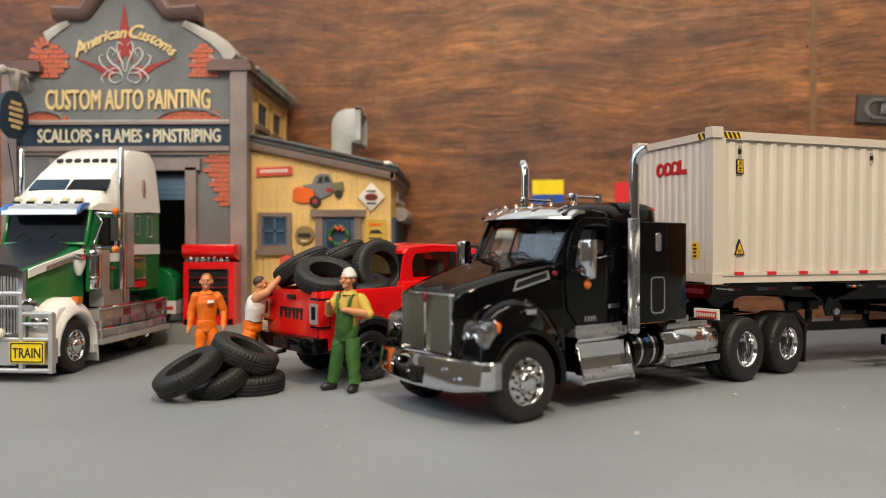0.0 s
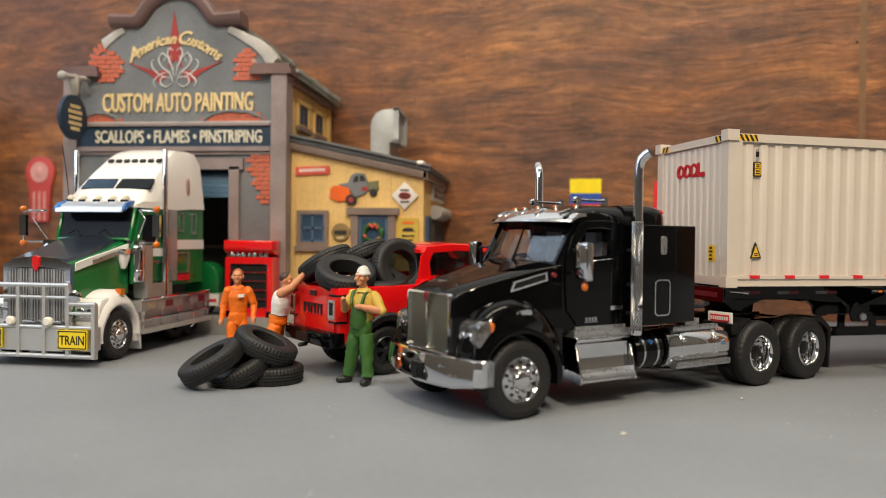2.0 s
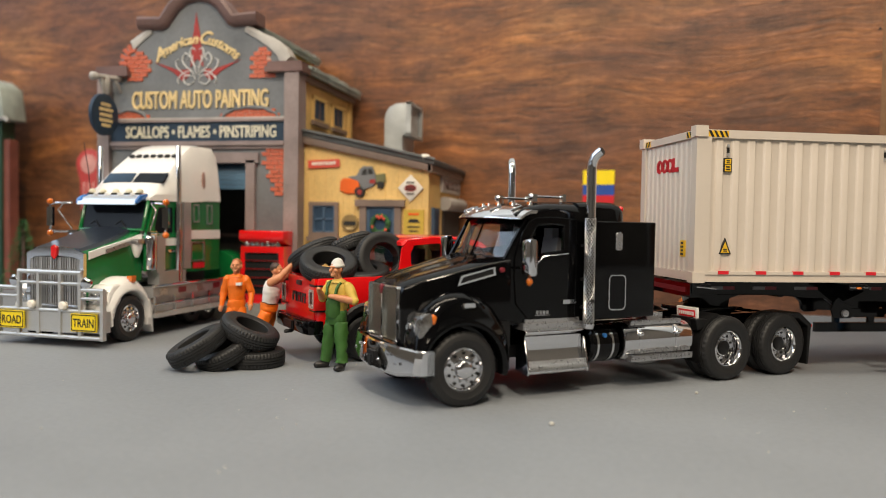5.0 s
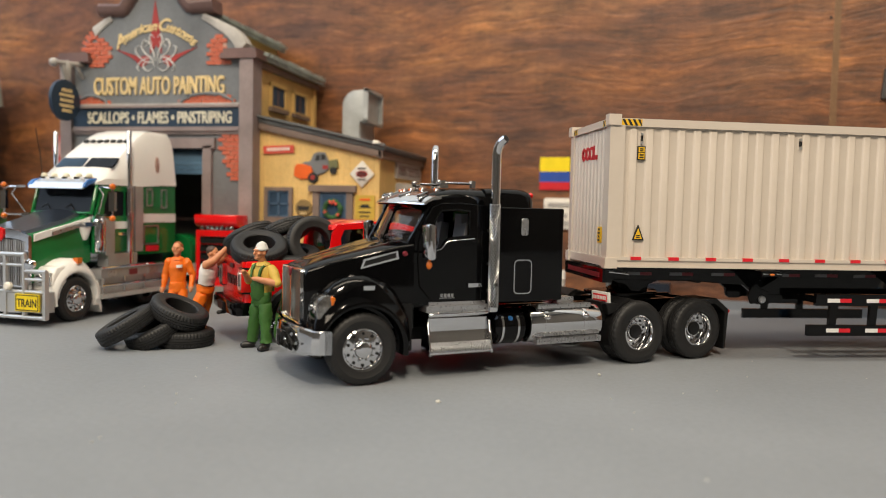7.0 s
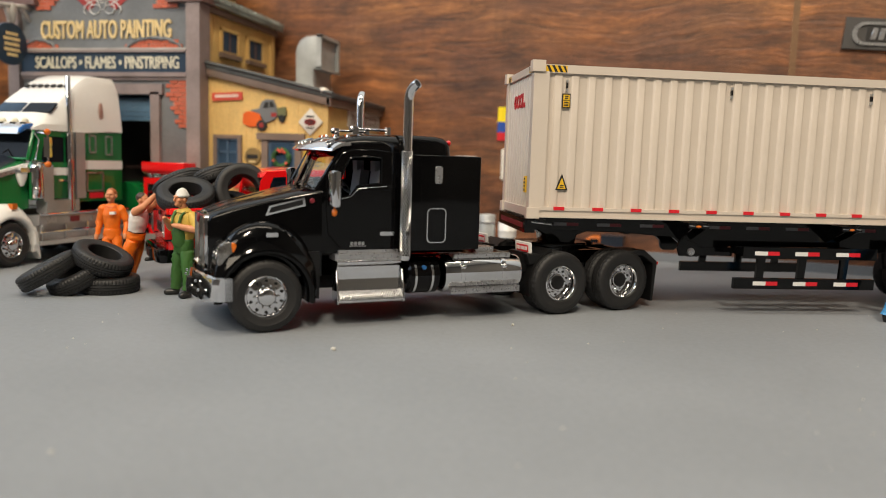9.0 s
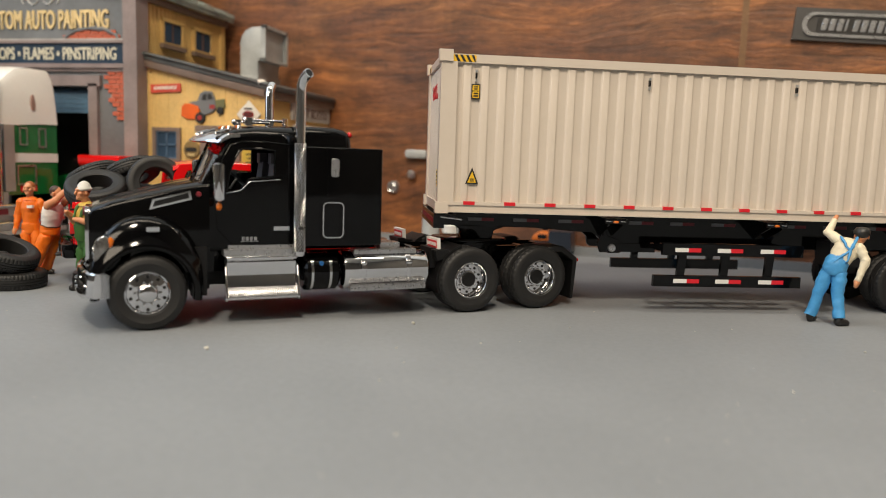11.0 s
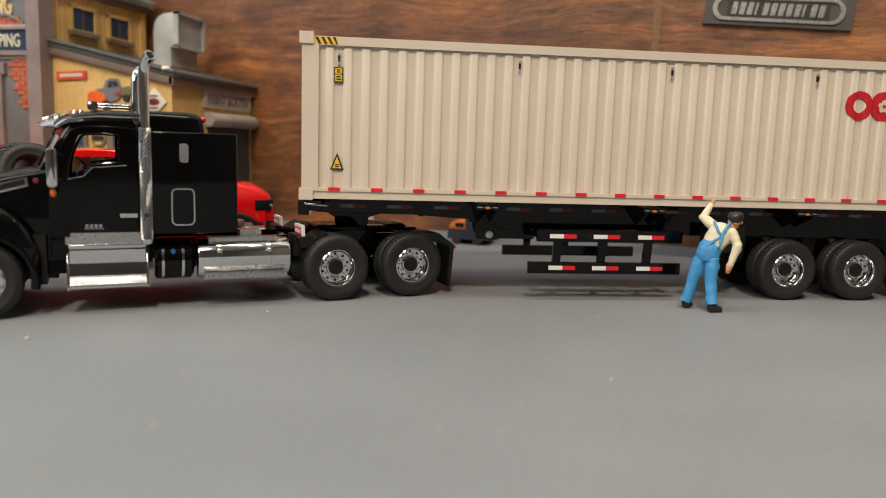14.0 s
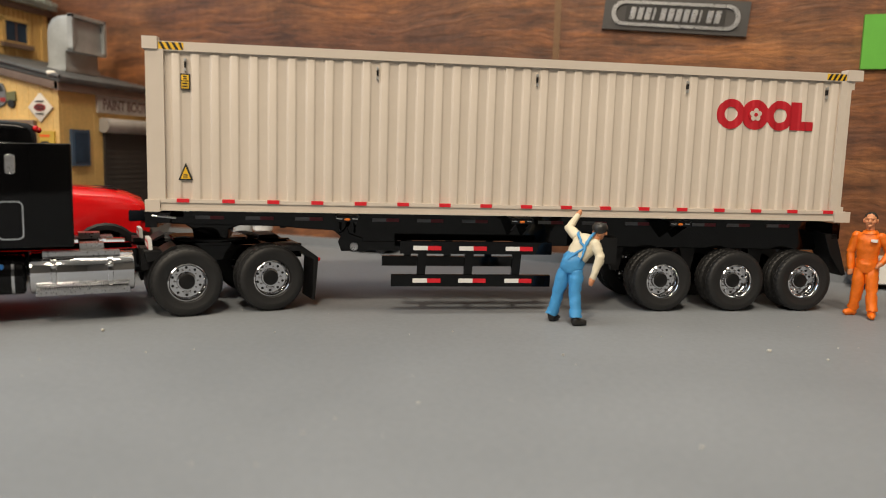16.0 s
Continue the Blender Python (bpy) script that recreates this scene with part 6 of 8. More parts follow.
# ---- wall signs ----
def wall_signs():
    m = W_POSE @ at(57.9, 0, 126.2) @ pose(0, 0, 0, 0, 4.4, 0)
    s = Shape()
    s.box(-34.2, 34.2, -2.4, -0.05, -8.1, 8.1, r=0.5)
    pl = thing("emblem_plate", "dark grey wall plate with a silver oval emblem", "sign", m)
    part("plate", s, mat("grey plastic plate", (0.062, 0.058, 0.055), 0.4, var=0.12), pl)
    s = Shape()
    s.plate(ring_outline(-30.4, 30.4, -6.0, 6.0, 5.9, 8), ring_outline(-28.2, 28.2, -4.5, 4.5, 4.4, 8), -3.4, -2.3)
    part("oval", s, M_SATIN, pl, "silver oval ring")
    s = Shape()
    s.prism(ring_outline(-23.5, 23.5, -4.4, 4.4, 2.0, 4), "y", -2.9, -2.3, r=0.2, seg=1)
    fld = part("field", s, mat("dark emblem field", (0.03, 0.028, 0.026), 0.35), pl)
    s = Shape()
    for i in range(12):
        a = -21.6 + 3.63 * i
        w = 2.6 if i not in (3, 9) else 1.1
        s.prism([(a, -3.0), (a + w, -3.0), (a + w + 0.8, 3.0), (a + 0.8, 3.0)], "y", -3.3, -2.8, r=0.2, seg=1)
    part("lettering", s, M_SATIN, fld, "silver bars in place of the brand name")
    # flag
    m = W_POSE @ at(-164.3, -0.6, 0)
    f = thing("flag", "small yellow, blue and red striped flag on the wall", "flag", m)
    for z0, z1, col in ((79.9, 88.8, (0.92, 0.70, 0.005)), (73.4, 79.9, (0.02, 0.075, 0.36)), (68.5, 73.4, (0.60, 0.012, 0.02))):
        s = Shape()
        rows = []
        for i in range(13):
            x = 19.0 * i / 12
            rows.append([(x, -0.5 + 0.35 * math.sin(i * 0.9), z0), (x, -0.5 + 0.35 * math.sin(i * 0.9 + 0.5), z1), (x, -0.1 + 0.35 * math.sin(i * 0.9 + 0.5), z1), (x, -0.1 + 0.35 * math.sin(i * 0.9), z0)])
        s.loft(rows)
        part("stripe", s, mat("flag cloth", col, 0.7, var=0.08, bump=0.04), f)
    # red emblem on the far wall
    m = W_POSE @ at(-543.5, 0, 0)
    e = thing("red_emblem", "faded red shield-shaped emblem sign on the wall", "sign", m)
    pts = [(12.2 * math.cos(radians(a)), 96 + 11.5 * math.sin(radians(a))) for a in range(-40, 221, 20)]
    pts = [(9, 84)] + pts[1:-1] + [(-9, 84), (-7.5, 60), (7.5, 60)]
    s = Shape()
    s.prism(pts, "y", -2.0, -0.05, r=0.4)
    part("shield", s, mat("faded red plastic", (0.50, 0.06, 0.055), 0.45, var=0.15), e)
    s = Shape()
    for k in (-4.4, 0, 4.4):
        s.box(k - 0.8, k + 0.8, -2.5, -1.9, 61, 82)
    s.lathe([(6.2, -2.5), (7.4, -2.5), (7.4, -1.9)], "y", (0, 0, 96), 24)
    s.ball((0, -2.2, 96), (3.4, 1.0, 4.2))
    part("relief", s, mat("pale pink relief", (0.62, 0.30, 0.27), 0.5, var=0.15), e)
    # green panel
    s = Shape()
    s.box(0, 40, -2.0, -0.05, -12.2, 12.2, r=0.5)
    solid("green_sign_board", s, mat("bright green panel", (0.12, 0.42, 0.045), 0.5, var=0.08), W_POSE @ at(141.6, 0, 112.4), "bright green square panel on the wall", "sign")
    # plain red card beside the flag
    s = Shape()
    s.prism(ring_outline(0, 19, 67.0, 86.9, 0.5, 2), "y", -1.2, -0.05, r=0.2, seg=1)
    solid("red_sign", s, mat("bright red card", (0.70, 0.012, 0.02), 0.5, var=0.08), W_POSE @ at(-114.2, 0, 0), "bright red card on the wooden wall", "sign")
    # white plaque under the flag
    q = thing("wall_plaque", "white square plaque with raised lines on the wooden wall", "sign", W_POSE @ at(-151.0, 0, 53.7))
    s = Shape()
    s.prism(ring_outline(-10, 10, -9.7, 9.7, 1.4), "y", -2.2, -0.05, r=0.4)
    part("plate", s, M_SIGNWHITE, q)
    for z, k in ((5.6, 7.0), (-1.0, 5.0), (-5.5, 6.5)):
        s = Shape()
        s.box(-k, k, -2.8, -2.1, z - 1.2, z + 1.2, r=0.3, seg=1)
        part("relief", s, M_STONE, q)
    # two grey fittings
    h = thing("wall_latch", "grey metal latch bar with a stud on the wooden wall", "latch", W_POSE @ at(-186.0, 0, 0))
    s = Shape()
    s.prism(ring_outline(-4.5, 10.0, 53.0, 58.2, 2.0), "y", -4.2, -1.2, r=0.8)
    s.lathe([(1.4, -2.0), (1.4, -0.05)], "y", (-2, 0, 55.6), 12)
    s.lathe([(1.4, -2.0), (1.4, -0.05)], "y", (7, 0, 55.6), 12)
    part("bar", s, M_DUCT, h)
    s = Shape()
    s.lathe([(0, -5.6), (2.0, -5.2), (2.8, -4.0), (2.4, -2.6), (1.4, -2.0), (1.4, -0.05)], "y", (0, 0, 43.0), 18)
    part("stud", s, M_SATIN, h)
    # round knob
    s = Shape()
    s.lathe([(0, -2.6), (1.6, -2.5), (2.6, -2.0), (3.3, -2.4), (3.9, -1.6), (4.0, -0.05)], "y", (0, 0, 0), 24)
    solid("round_knob", s, M_SATIN, W_POSE @ at(-199.0, 0, 34.6), "small round silver fitting on the wall", "knob")


wall_signs()


# ---- red pickup ----
P_POSE = place(-3.0, 306.0, 0, 40.8)
TYRE_PICK = tyre_mesh(9.4, 6.4, 5.2, 26, groove=0.45)
M_ALLOY = mat("black alloy", (0.010, 0.012, 0.013), 0.3, var=0.1)
M_SMOKE = glass("smoked window", (0.30, 0.32, 0.33))


def rim_spokes():
    s = Shape()
    s.lathe([(5.2, 1.6), (5.2, 0.4), (4.8, 0.1), (4.5, 0.6), (4.4, 2.6), (0.8, 2.6), (0, 2.6)], "y", (0, 0, 0), 30, caps=False)
    for i in range(6):
        a = 2 * math.pi * i / 6
        d = Vector((math.cos(a), 0, math.sin(a)))
        n = Vector((-math.sin(a), 0, math.cos(a)))
        s.loft([[d * 0.8 + n * 0.7 + Vector((0, 0.5, 0)), d * 0.8 - n * 0.7 + Vector((0, 0.5, 0)), d * 0.8 - n * 0.7 + Vector((0, 2, 0)), d * 0.8 + n * 0.7 + Vector((0, 2, 0))],
                [d * 4.6 + n * 1.0 + Vector((0, 0.5, 0)), d * 4.6 - n * 1.0 + Vector((0, 0.5, 0)), d * 4.6 - n * 1.0 + Vector((0, 2, 0)), d * 4.6 + n * 1.0 + Vector((0, 2, 0))]])
    s.ball((0, 0.7, 0), (1.3, 0.6, 1.3), 12, 6)
    return s.mesh("wheel", M_ALLOY)


RIM_PICK = rim_spokes()


def pickup():
    pk = thing("pickup_truck", "bright red toy pickup truck with a load of tyres", "truck", P_POSE)
    wd = 40.5
    # bed: floor, sides with wheel arches, front wall
    s = Shape()
    s.box(1, 34, 2, wd - 2, 17, 19, r=0.3)
    part("bed_floor", s, M_MATT, pk)
    arch = [(21 + 11.2 * math.cos(radians(a)), 10.2 + 11.2 * math.sin(radians(a))) for a in range(170, 9, -20)]
    for y0, y1 in ((0, 2.6), (wd - 2.6, wd)):
        s = Shape()
        s.prism([(0.6, 12.5)] + arch + [(35.5, 12.0), (35.5, 33.6), (1.0, 32.8), (0.2, 24)], "y", y0, y1, r=0.6)
        part("bed_side", s, M_RED, pk)
        s = Shape()
        yy = -0.5 if y0 < 5 else wd - 1.0
        rings = []
        for a in range(180, -1, -15):
            ca, sa = math.cos(radians(a)), math.sin(radians(a))
            rings.append([(21 + r * ca, y, 10.2 + r * sa) for r, y in ((10.4, yy - 0.9), (12.4, yy - 0.8), (13.3, yy), (13.0, yy + 1.5), (10.4, yy + 1.5))])
        s.loft(rings)
        part("arch_trim", s, M_MATT, pk)
    s = Shape()
    s.box(0, 2.2, 2.4, wd - 2.4, 16.6, 32.6, r=0.7)
    tg = part("tailgate", s, M_RED, pk, "red tailgate")
    s = Shape()
    for i, (a, b) in enumerate(((12.4, 16.6), (18.0, 22.4), (23.6, 28.4))):
        s.box(-0.35, 0.1, a, b, 25.0, 26.2)
        s.box(-0.35, 0.1, a, a + 1.0, 22.4, 26.2)
        s.box(-0.35, 0.1, b - 1.0, b, 22.4, 26.2)
    part("lettering", s, M_ALLOY, tg, "black bars in place of the brand name")
    s = Shape()
    s.box(-0.5, 0.2, 17.4, 23.0, 29.2, 30.9, r=0.3)
    part("handle", s, M_ALLOY, tg)
    for y0, y1 in ((-0.4, 5.6), (wd - 5.6, wd + 0.4)):
        s = Shape()
        s.box(-0.8, 4.0, y0, y1, 20.2, 30.4, r=1.0, seg=2)
        tl = part("tail_lamp", s, M_TINT, pk, "red tail lamp in a black surround with a silver ring")
        yc = (y0 + y1) / 2
        s = Shape()
        s.box(-1.05, 3.5, y0 - 0.2, y1 - 0.4, 20.9, 29.7, r=0.7)
        c = part("lens", s, M_LENS_R, tl)
        s = Shape()
        s.plate(ring_outline(-2.5, 2.5, 21.5, 28.6, 0.8), ring_outline(-1.6, 1.5, 23.0, 27.6, 0.5), -0.25, 0.3)
        part("silver_ring", s, M_LAMP, c, "", at(-1.05, yc, 0, 0, 0, -90))
        s = Shape()
        s.box(-1.2, 0.2, yc - 1.5, yc + 1.5, 23.1, 27.5, r=0.2)
        part("reverse_lamp", s, M_TINT, c)
    # rear bumper
    s = Shape()
    s.prism([(-3.0, -0.6), (-4.2, 4), (-4.2, wd - 4), (-3.0, wd + 0.6), (3, wd + 0.6), (3, -0.6)], "z", 11.6, 16.9, r=0.8)
    rb = part("rear_bumper", s, M_FRAME, pk, "black step bumper")
    s = Shape()
    s.box(-5.0, -4.0, 15, 25, 12.4, 15.6, r=0.4)
    s.limb((-3, 20, 11), (-5.6, 20, 10.8), 0.8, 0.8, 8)
    part("tow_hitch", s, M_MATT, rb)
    # cab body with windows
    lower = [(35.0, 11.6), (93.4, 11.6), (93.4, 35.4), (84, 36.0), (35.0, 35.2)]
    s = Shape()
    s.prism(lower, "y", 0, wd, r=0.9)
    cab = part("cab_body", s, M_RED, pk)
    out = [(35.0, 34.2), (60, 34.6), (86.5, 35.0), (84, 37.6), (73.5, 46.4), (66, 48.2), (50, 48.6), (38.5, 47.6), (36.4, 44)]
    inn = [(40.5, 36.6), (60, 36.8), (81.5, 37.2), (80, 38.4), (72.4, 44.8), (66, 45.9), (52, 46.2), (41.5, 45.4), (40.0, 42)]
    for y in (1.6, wd - 2.8):
        s = Shape()
        s.plate(out, inn, y, y + 1.2)
        side = part("cab_side", s, M_RED, cab)
        s = Shape()
        s.prism(inn, "y", y + 0.4, y + 0.7)
        ob = part("side_window", s, M_SMOKE, side)
        ob.visible_shadow = False
        s = Shape()
        for x in (59.0,):
            s.prism([(x, 36.4), (x + 2.4, 36.4), (x + 1.8, 46.2), (x - 0.4, 46.2)], "y", y - 0.1, y + 1.2)
        part("pillar", s, M_ALLOY, side)
        s = Shape()
        yy = y - 0.4 if y < 10 else y + 1.0
        for x in (44, 66):
            s.box(x, x + 4.6, yy - 1.4, yy - 0.2 + 0.9, 30.2, 31.4, r=0.3)
        part("handle", s, M_ALLOY, side)
    s = Shape()
    rings = []
    for x, z in ((36.2, 46.6), (38.5, 48.0), (50, 49.2), (66, 48.8), (73.8, 46.9)):
        rings.append([(x, 1.8, z - 1.4), (x, 2.6, z - 0.2), (x, 8, z + 0.3), (x, wd / 2, z + 0.5), (x, wd - 8, z + 0.3), (x, wd - 2.6, z - 0.2), (x, wd - 1.8, z - 1.4), (x, wd / 2, z - 1.2)])
    s.loft(rings)
    part("roof", s, M_RED, cab)
    for a, b, nm in (((36.0, 36.0), (37.4, 46.8), "rear_window"), ((85.6, 36.2), (73.6, 46.6), "windscreen")):
        s = Shape()
        s.loft([[(a[0], 3, a[1]), (a[0], wd - 3, a[1]), (a[0] + 0.4, wd - 3, a[1]), (a[0] + 0.4, 3, a[1])], [(b[0], 3.6, b[1]), (b[0], wd - 3.6, b[1]), (b[0] + 0.4, wd - 3.6, b[1]), (b[0] + 0.4, 3.6, b[1])]])
        ob = part(nm, s, M_SMOKE, cab)
        ob.visible_shadow = False
    for y in (10, 30):
        s = Shape()
        s.box(56, 59, y - 4, y + 4, 30, 43, r=1.0)
        part("seat", s, M_SEAT, cab)
    # bonnet and nose
    s = Shape()
    rings = []
    for x, z, hw, zl in ((84, 37.2, 19.6, 22), (96, 37.6, 19.8, 22), (108, 36.8, 19.8, 22), (117, 35.2, 19.4, 20.5), (122.6, 32.6, 18.4, 19.5), (124.6, 28.6, 17.4, 19)):
        half = [(hw, zl), (hw + 0.5, z - 6), (hw, z - 2.4), (hw - 1.6, z - 0.9), (hw * 0.62, z - 0.4), (hw * 0.5, z + 0.5), (hw * 0.2, z + 0.6)]
        rings.append([(x, wd / 2 + a, b) for a, b in mirrored(half)])
    s.loft(rings)
    bon = part("bonnet", s, M_RED, pk, "red bonnet with two dark scoops", None, 45)
    for y in (wd / 2 - 8.5, wd / 2 + 8.5):
        s = Shape()
        s.prism([(102, y - 1.8), (113, y - 1.2), (113, y + 1.2), (102, y + 1.8)], "z", 36.4, 37.6, r=0.3)
        part("scoop", s, M_MATT, bon)
    for y0, y1 in ((-0.2, 8.5), (wd - 8.5, wd + 0.2)):
        s = Shape()
        lamp_plan = [(115.8, -0.55), (120.5, -0.2), (122.9, 0.8), (124.8, 3.2), (125.2, 8.5), (117.5, 8.5)]
        s.prism([(a, b if y0 < 5 else wd - b) for a, b in lamp_plan], "z", 24.0, 28.9, r=0.7, seg=2)
        hl = part("headlight", s, M_TINT, pk, "dark headlight")
        s = Shape()
        s.ball((122.4, 3.2 if y0 < 5 else wd - 3.2, 26.4), (2.1, 2.7, 1.2))
        part("reflector", s, M_LAMP, hl)
    s = Shape()
    s.box(120.0, 125.4, 8.6, wd - 8.6, 19.0, 30.4, r=1.0)
    part("grille", s, M_GRILLE, pk, "dark mesh grille")
    s = Shape()
    s.prism([(112, -0.6), (122, 0.2), (126.4, 6), (126.8, wd / 2), (126.4, wd - 6), (122, wd - 0.2), (112, wd + 0.6)], "z", 12.0, 20.0, r=1.0)
    part("front_bumper", s, M_MATT, pk, "black front bumper")
    for y0, y1 in ((0, 3), (wd - 3, wd)):
        s = Shape()
        fa = [(107 + 11.4 * math.cos(radians(a)), 10.2 + 11.4 * math.sin(radians(a))) for a in range(170, 9, -20)]
        s.prism([(92, 12)] + fa + [(121, 13), (121, 31), (92, 34.6)], "y", y0, y1, r=0.6)
        part("fender", s, M_RED, pk)
        s = Shape()
        yy = -0.5 if y0 < 5 else wd - 1.0
        rings = []
        for a in range(180, -1, -15):
            ca, sa = math.cos(radians(a)), math.sin(radians(a))
            rings.append([(107 + r * ca, y, 10.2 + r * sa) for r, y in ((10.6, yy - 0.9), (12.6, yy - 0.8), (13.5, yy), (13.2, yy + 1.5), (10.6, yy + 1.5))])
        s.loft(rings)
        part("arch_trim", s, M_MATT, pk)
        yw = -3.4 if y0 < 5 else wd + 3.4
        s = Shape()
        s.box(80.5, 84, min(yw, yw + (1 if yw < 0 else -1) * 4), max(yw, yw + (1 if yw < 0 else -1) * 4), 35.4, 40.2, r=0.8)
        part("mirror", s, M_ALLOY, pk)
    s = Shape()
    s.box(10, 112, 6, wd - 6, 9.5, 13.0, r=0.5)
    part("underbody", s, M_MATT, pk)
    for x in (21, 107):
        wheel(pk, x, 0.4, 9.4, False, RIM_PICK, [(TYRE_PICK, 0)])
        wheel(pk, x, wd - 0.4, 9.4, True, RIM_PICK, [(TYRE_PICK, 0)])


pickup()


# ---- green and white road-train truck ----
G_POSE = place(-101.5, 336.0, 0, 87.0)
GC = 25.0
CC = 22.6
TYRE_G, TYRE_GD = tyre_mesh(10.4, 5.8, 6.0, 32), tyre_mesh(10.4, 5.4, 6.0, 30)
RIM_G, RIM_GD = rim_front(6.0), rim_deep(6.0, 3.4)


def road_truck():
    tk = thing("road_truck", "green and white toy road-train truck with a silver bull bar", "truck", G_POSE)
    for y in (GC - 9, GC + 7):
        s = Shape()
        s.box(-10, 92, y, y + 2, 14, 20, r=0.2, seg=1)
        part("frame_rail", s, M_MATT, tk)
    # bonnet: green sides, dark top
    s = Shape()
    rings = []
    for x, hw, z, zl in ((-16, 14.0, 40.6, 18), (-8, 14.8, 42.2, 20), (4, 16.2, 45.2, 24), (16, 17.6, 49.2, 26)):
        half = [(hw + 0.3, zl), (hw + 0.2, z - 8), (hw, z - 2.2), (hw - 1.2, z - 0.6)]
        rings.append([(x, GC + a, b) for a, b in mirrored(half)])
    s.loft(rings)
    bon = part("bonnet", s, M_GREEN, tk, "green bonnet with a dark top", None, 45)
    s = Shape()
    rings = []
    for x, hw, z in ((-16.4, 12.6, 41.0), (-8, 13.2, 43.0), (4, 13.6, 46.0), (15.8, 13.0, 49.8)):
        rings.append([(x, GC + a, b) for a, b in ((-hw, z - 1.4), (-hw + 1, z + 0.2), (0, z + 1.2), (hw - 1, z + 0.2), (hw, z - 1.4), (0, z - 1.6))])
    s.loft(rings)
    part("bonnet_top", s, M_NAVY, bon)
    for sg in (-1, 1):
        s = Shape()
        ya = [GC + sg * k for k in (14.4, 15.2, 16.6, 17.9)]
        rings = []
        for x, y, z in ((-14.5, ya[0], 36.4), (-8, ya[1], 38.2), (4, ya[2], 41.0), (15.5, ya[3], 44.0)):
            rings.append([(x, y, z), (x, y + sg * 0.5, z + 0.2), (x, y + sg * 0.5, z + 3.2), (x, y, z + 3.4)])
        s.loft(rings)
        st = part("side_stripe", s, M_CREAM, bon, "white side stripe")
        s = Shape()
        rings = []
        for x, y, z in ((-6, ya[1] + sg * 0.9, 38.8), (4, ya[2] + sg * 0.8, 41.4), (11, ya[2] + sg * 1.5, 43.0)):
            rings.append([(x, y, z), (x, y + sg * 0.3, z), (x, y + sg * 0.3, z + 1.9), (x, y, z + 1.9)])
        s.loft(rings)
        part("vent", s, M_SATIN, st)
        # air cleaner
        s = Shape()
        s.lathe([(0, 30.6), (2.9, 30.8), (3.1, 31.4), (3.1, 34.6), (3.35, 34.8), (3.35, 35.6), (3.1, 35.8), (3.1, 44.4), (3.4, 44.6), (3.4, 45.6), (2.6, 46.8), (0, 47.4)], "z", (18.0, GC + sg * 21.0, 0), 24)
        part("air_cleaner", s, M_CHROME, tk, "chrome air cleaner canister")
        s = Shape()
        s.lathe([(0, 36.4), (0.9, 36.6), (1.7, 38.4), (2.5, 41.0), (2.7, 42.4), (2.2, 43.2), (0, 43.4)], "z", (11.8, GC + sg * 18.4, 0), 18)
        part("intake_cup", s, M_CREAM, tk, "white cup under a chrome cap")
        s = Shape()
        s.box(8.8, 15.0, *sorted((GC + sg * 16.2, GC + sg * 21.2)), 43.0, 45.0, r=0.6)
        part("intake_cap", s, M_CHROME, tk)
        s = Shape()
        s.box(15.6, 20.4, *sorted((GC + sg * 17.5, GC + sg * 23)), 46.6, 48.6, r=0.6)
        part("air_intake", s, M_CHROME, tk)
        # fender
        s = Shape()
        rings = []
        for i in range(19):
            a = radians(190 - 196 * i / 18)
            ca, sa = math.cos(a), max(0.0, math.sin(a))
            def w(r, y):
                return (-0.5 + r * ca, GC + sg * (GC - y), 10.4 + r * math.sin(a))
            big = 13.4 + 5.0 * sa ** 1.4
            rings.append([w(11.8, 9), w(11.8, -0.2), w(12.6, -0.8), w(13.4, -0.6), w(13.4 + 2.6 * sa, 0.6), w(big, 3), w(big, 12)])
        s.loft(rings)
        s.prism([(-13.8, 10.8), (-5, 10.8), (-6, 26), (-11.5, 25.5), (-13.8, 22)], "y", *sorted((GC + sg * (GC - 0.8), GC + sg * (GC - 11))), r=0.9)
        fd = part("fender", s, M_CREAM, tk, "white front fender", None, 60)
        s = Shape()
        s.box(-0.4, 2.4, *sorted((GC + sg * (GC + 0.2), GC + sg * (GC - 2.4))), 26.4, 29.0, r=0.4)
        part("indicator", s, M_AMBER, fd, "amber indicator")
        s = Shape()
        s.box(-14.6, -12.4, *sorted((GC + sg * (GC - 1.6), GC + sg * (GC - 10.4))), 17.2, 23.0, r=0.9)
        hl = part("headlight", s, M_LAMP, fd, "round twin headlights")
        s = Shape()
        for k in (3.8, 8.0):
            s.lathe([(0, -15.4), (1.7, -15.2), (2.1, -14.4)], "x", (0, GC + sg * (GC - k), 20.2), 14)
        part("reflector", s, M_CHROME, hl)
        s = Shape()
        s.prism([(11.0, 6), (13.4, 6), (15.6, 2), (14.4, 14), (12.6, 18)], "y", *sorted((GC + sg * (GC - 0.2), GC + sg * (GC - 9))), r=0.3)
        part("splash_guard", s, M_CREAM, fd)
    # grille
    s = Shape()
    s.plate([(a, b) for a, b in ((-14.6, 15), (14.6, 15), (14.6, 39), (9, 41.4), (0, 42.4), (-9, 41.4), (-14.6, 39))], [(a, b) for a, b in ((-12.8, 17), (12.8, 17), (12.8, 36.6), (9, 37.6), (0, 38.2), (-9, 37.6), (-12.8, 36.6))], -0.8, 0.9)
    gf = part("grille_frame", s, M_CHROME, tk, "chrome grille surround", at(-16.8, GC, 0, 0, 0, -90))
    s = Shape()
    s.box(-13, 13, 0.3, 0.8, 16.6, 38.4)
    part("grille_back", s, mat("grey grille back", (0.10, 0.10, 0.10), 0.5, var=0.15), gf)
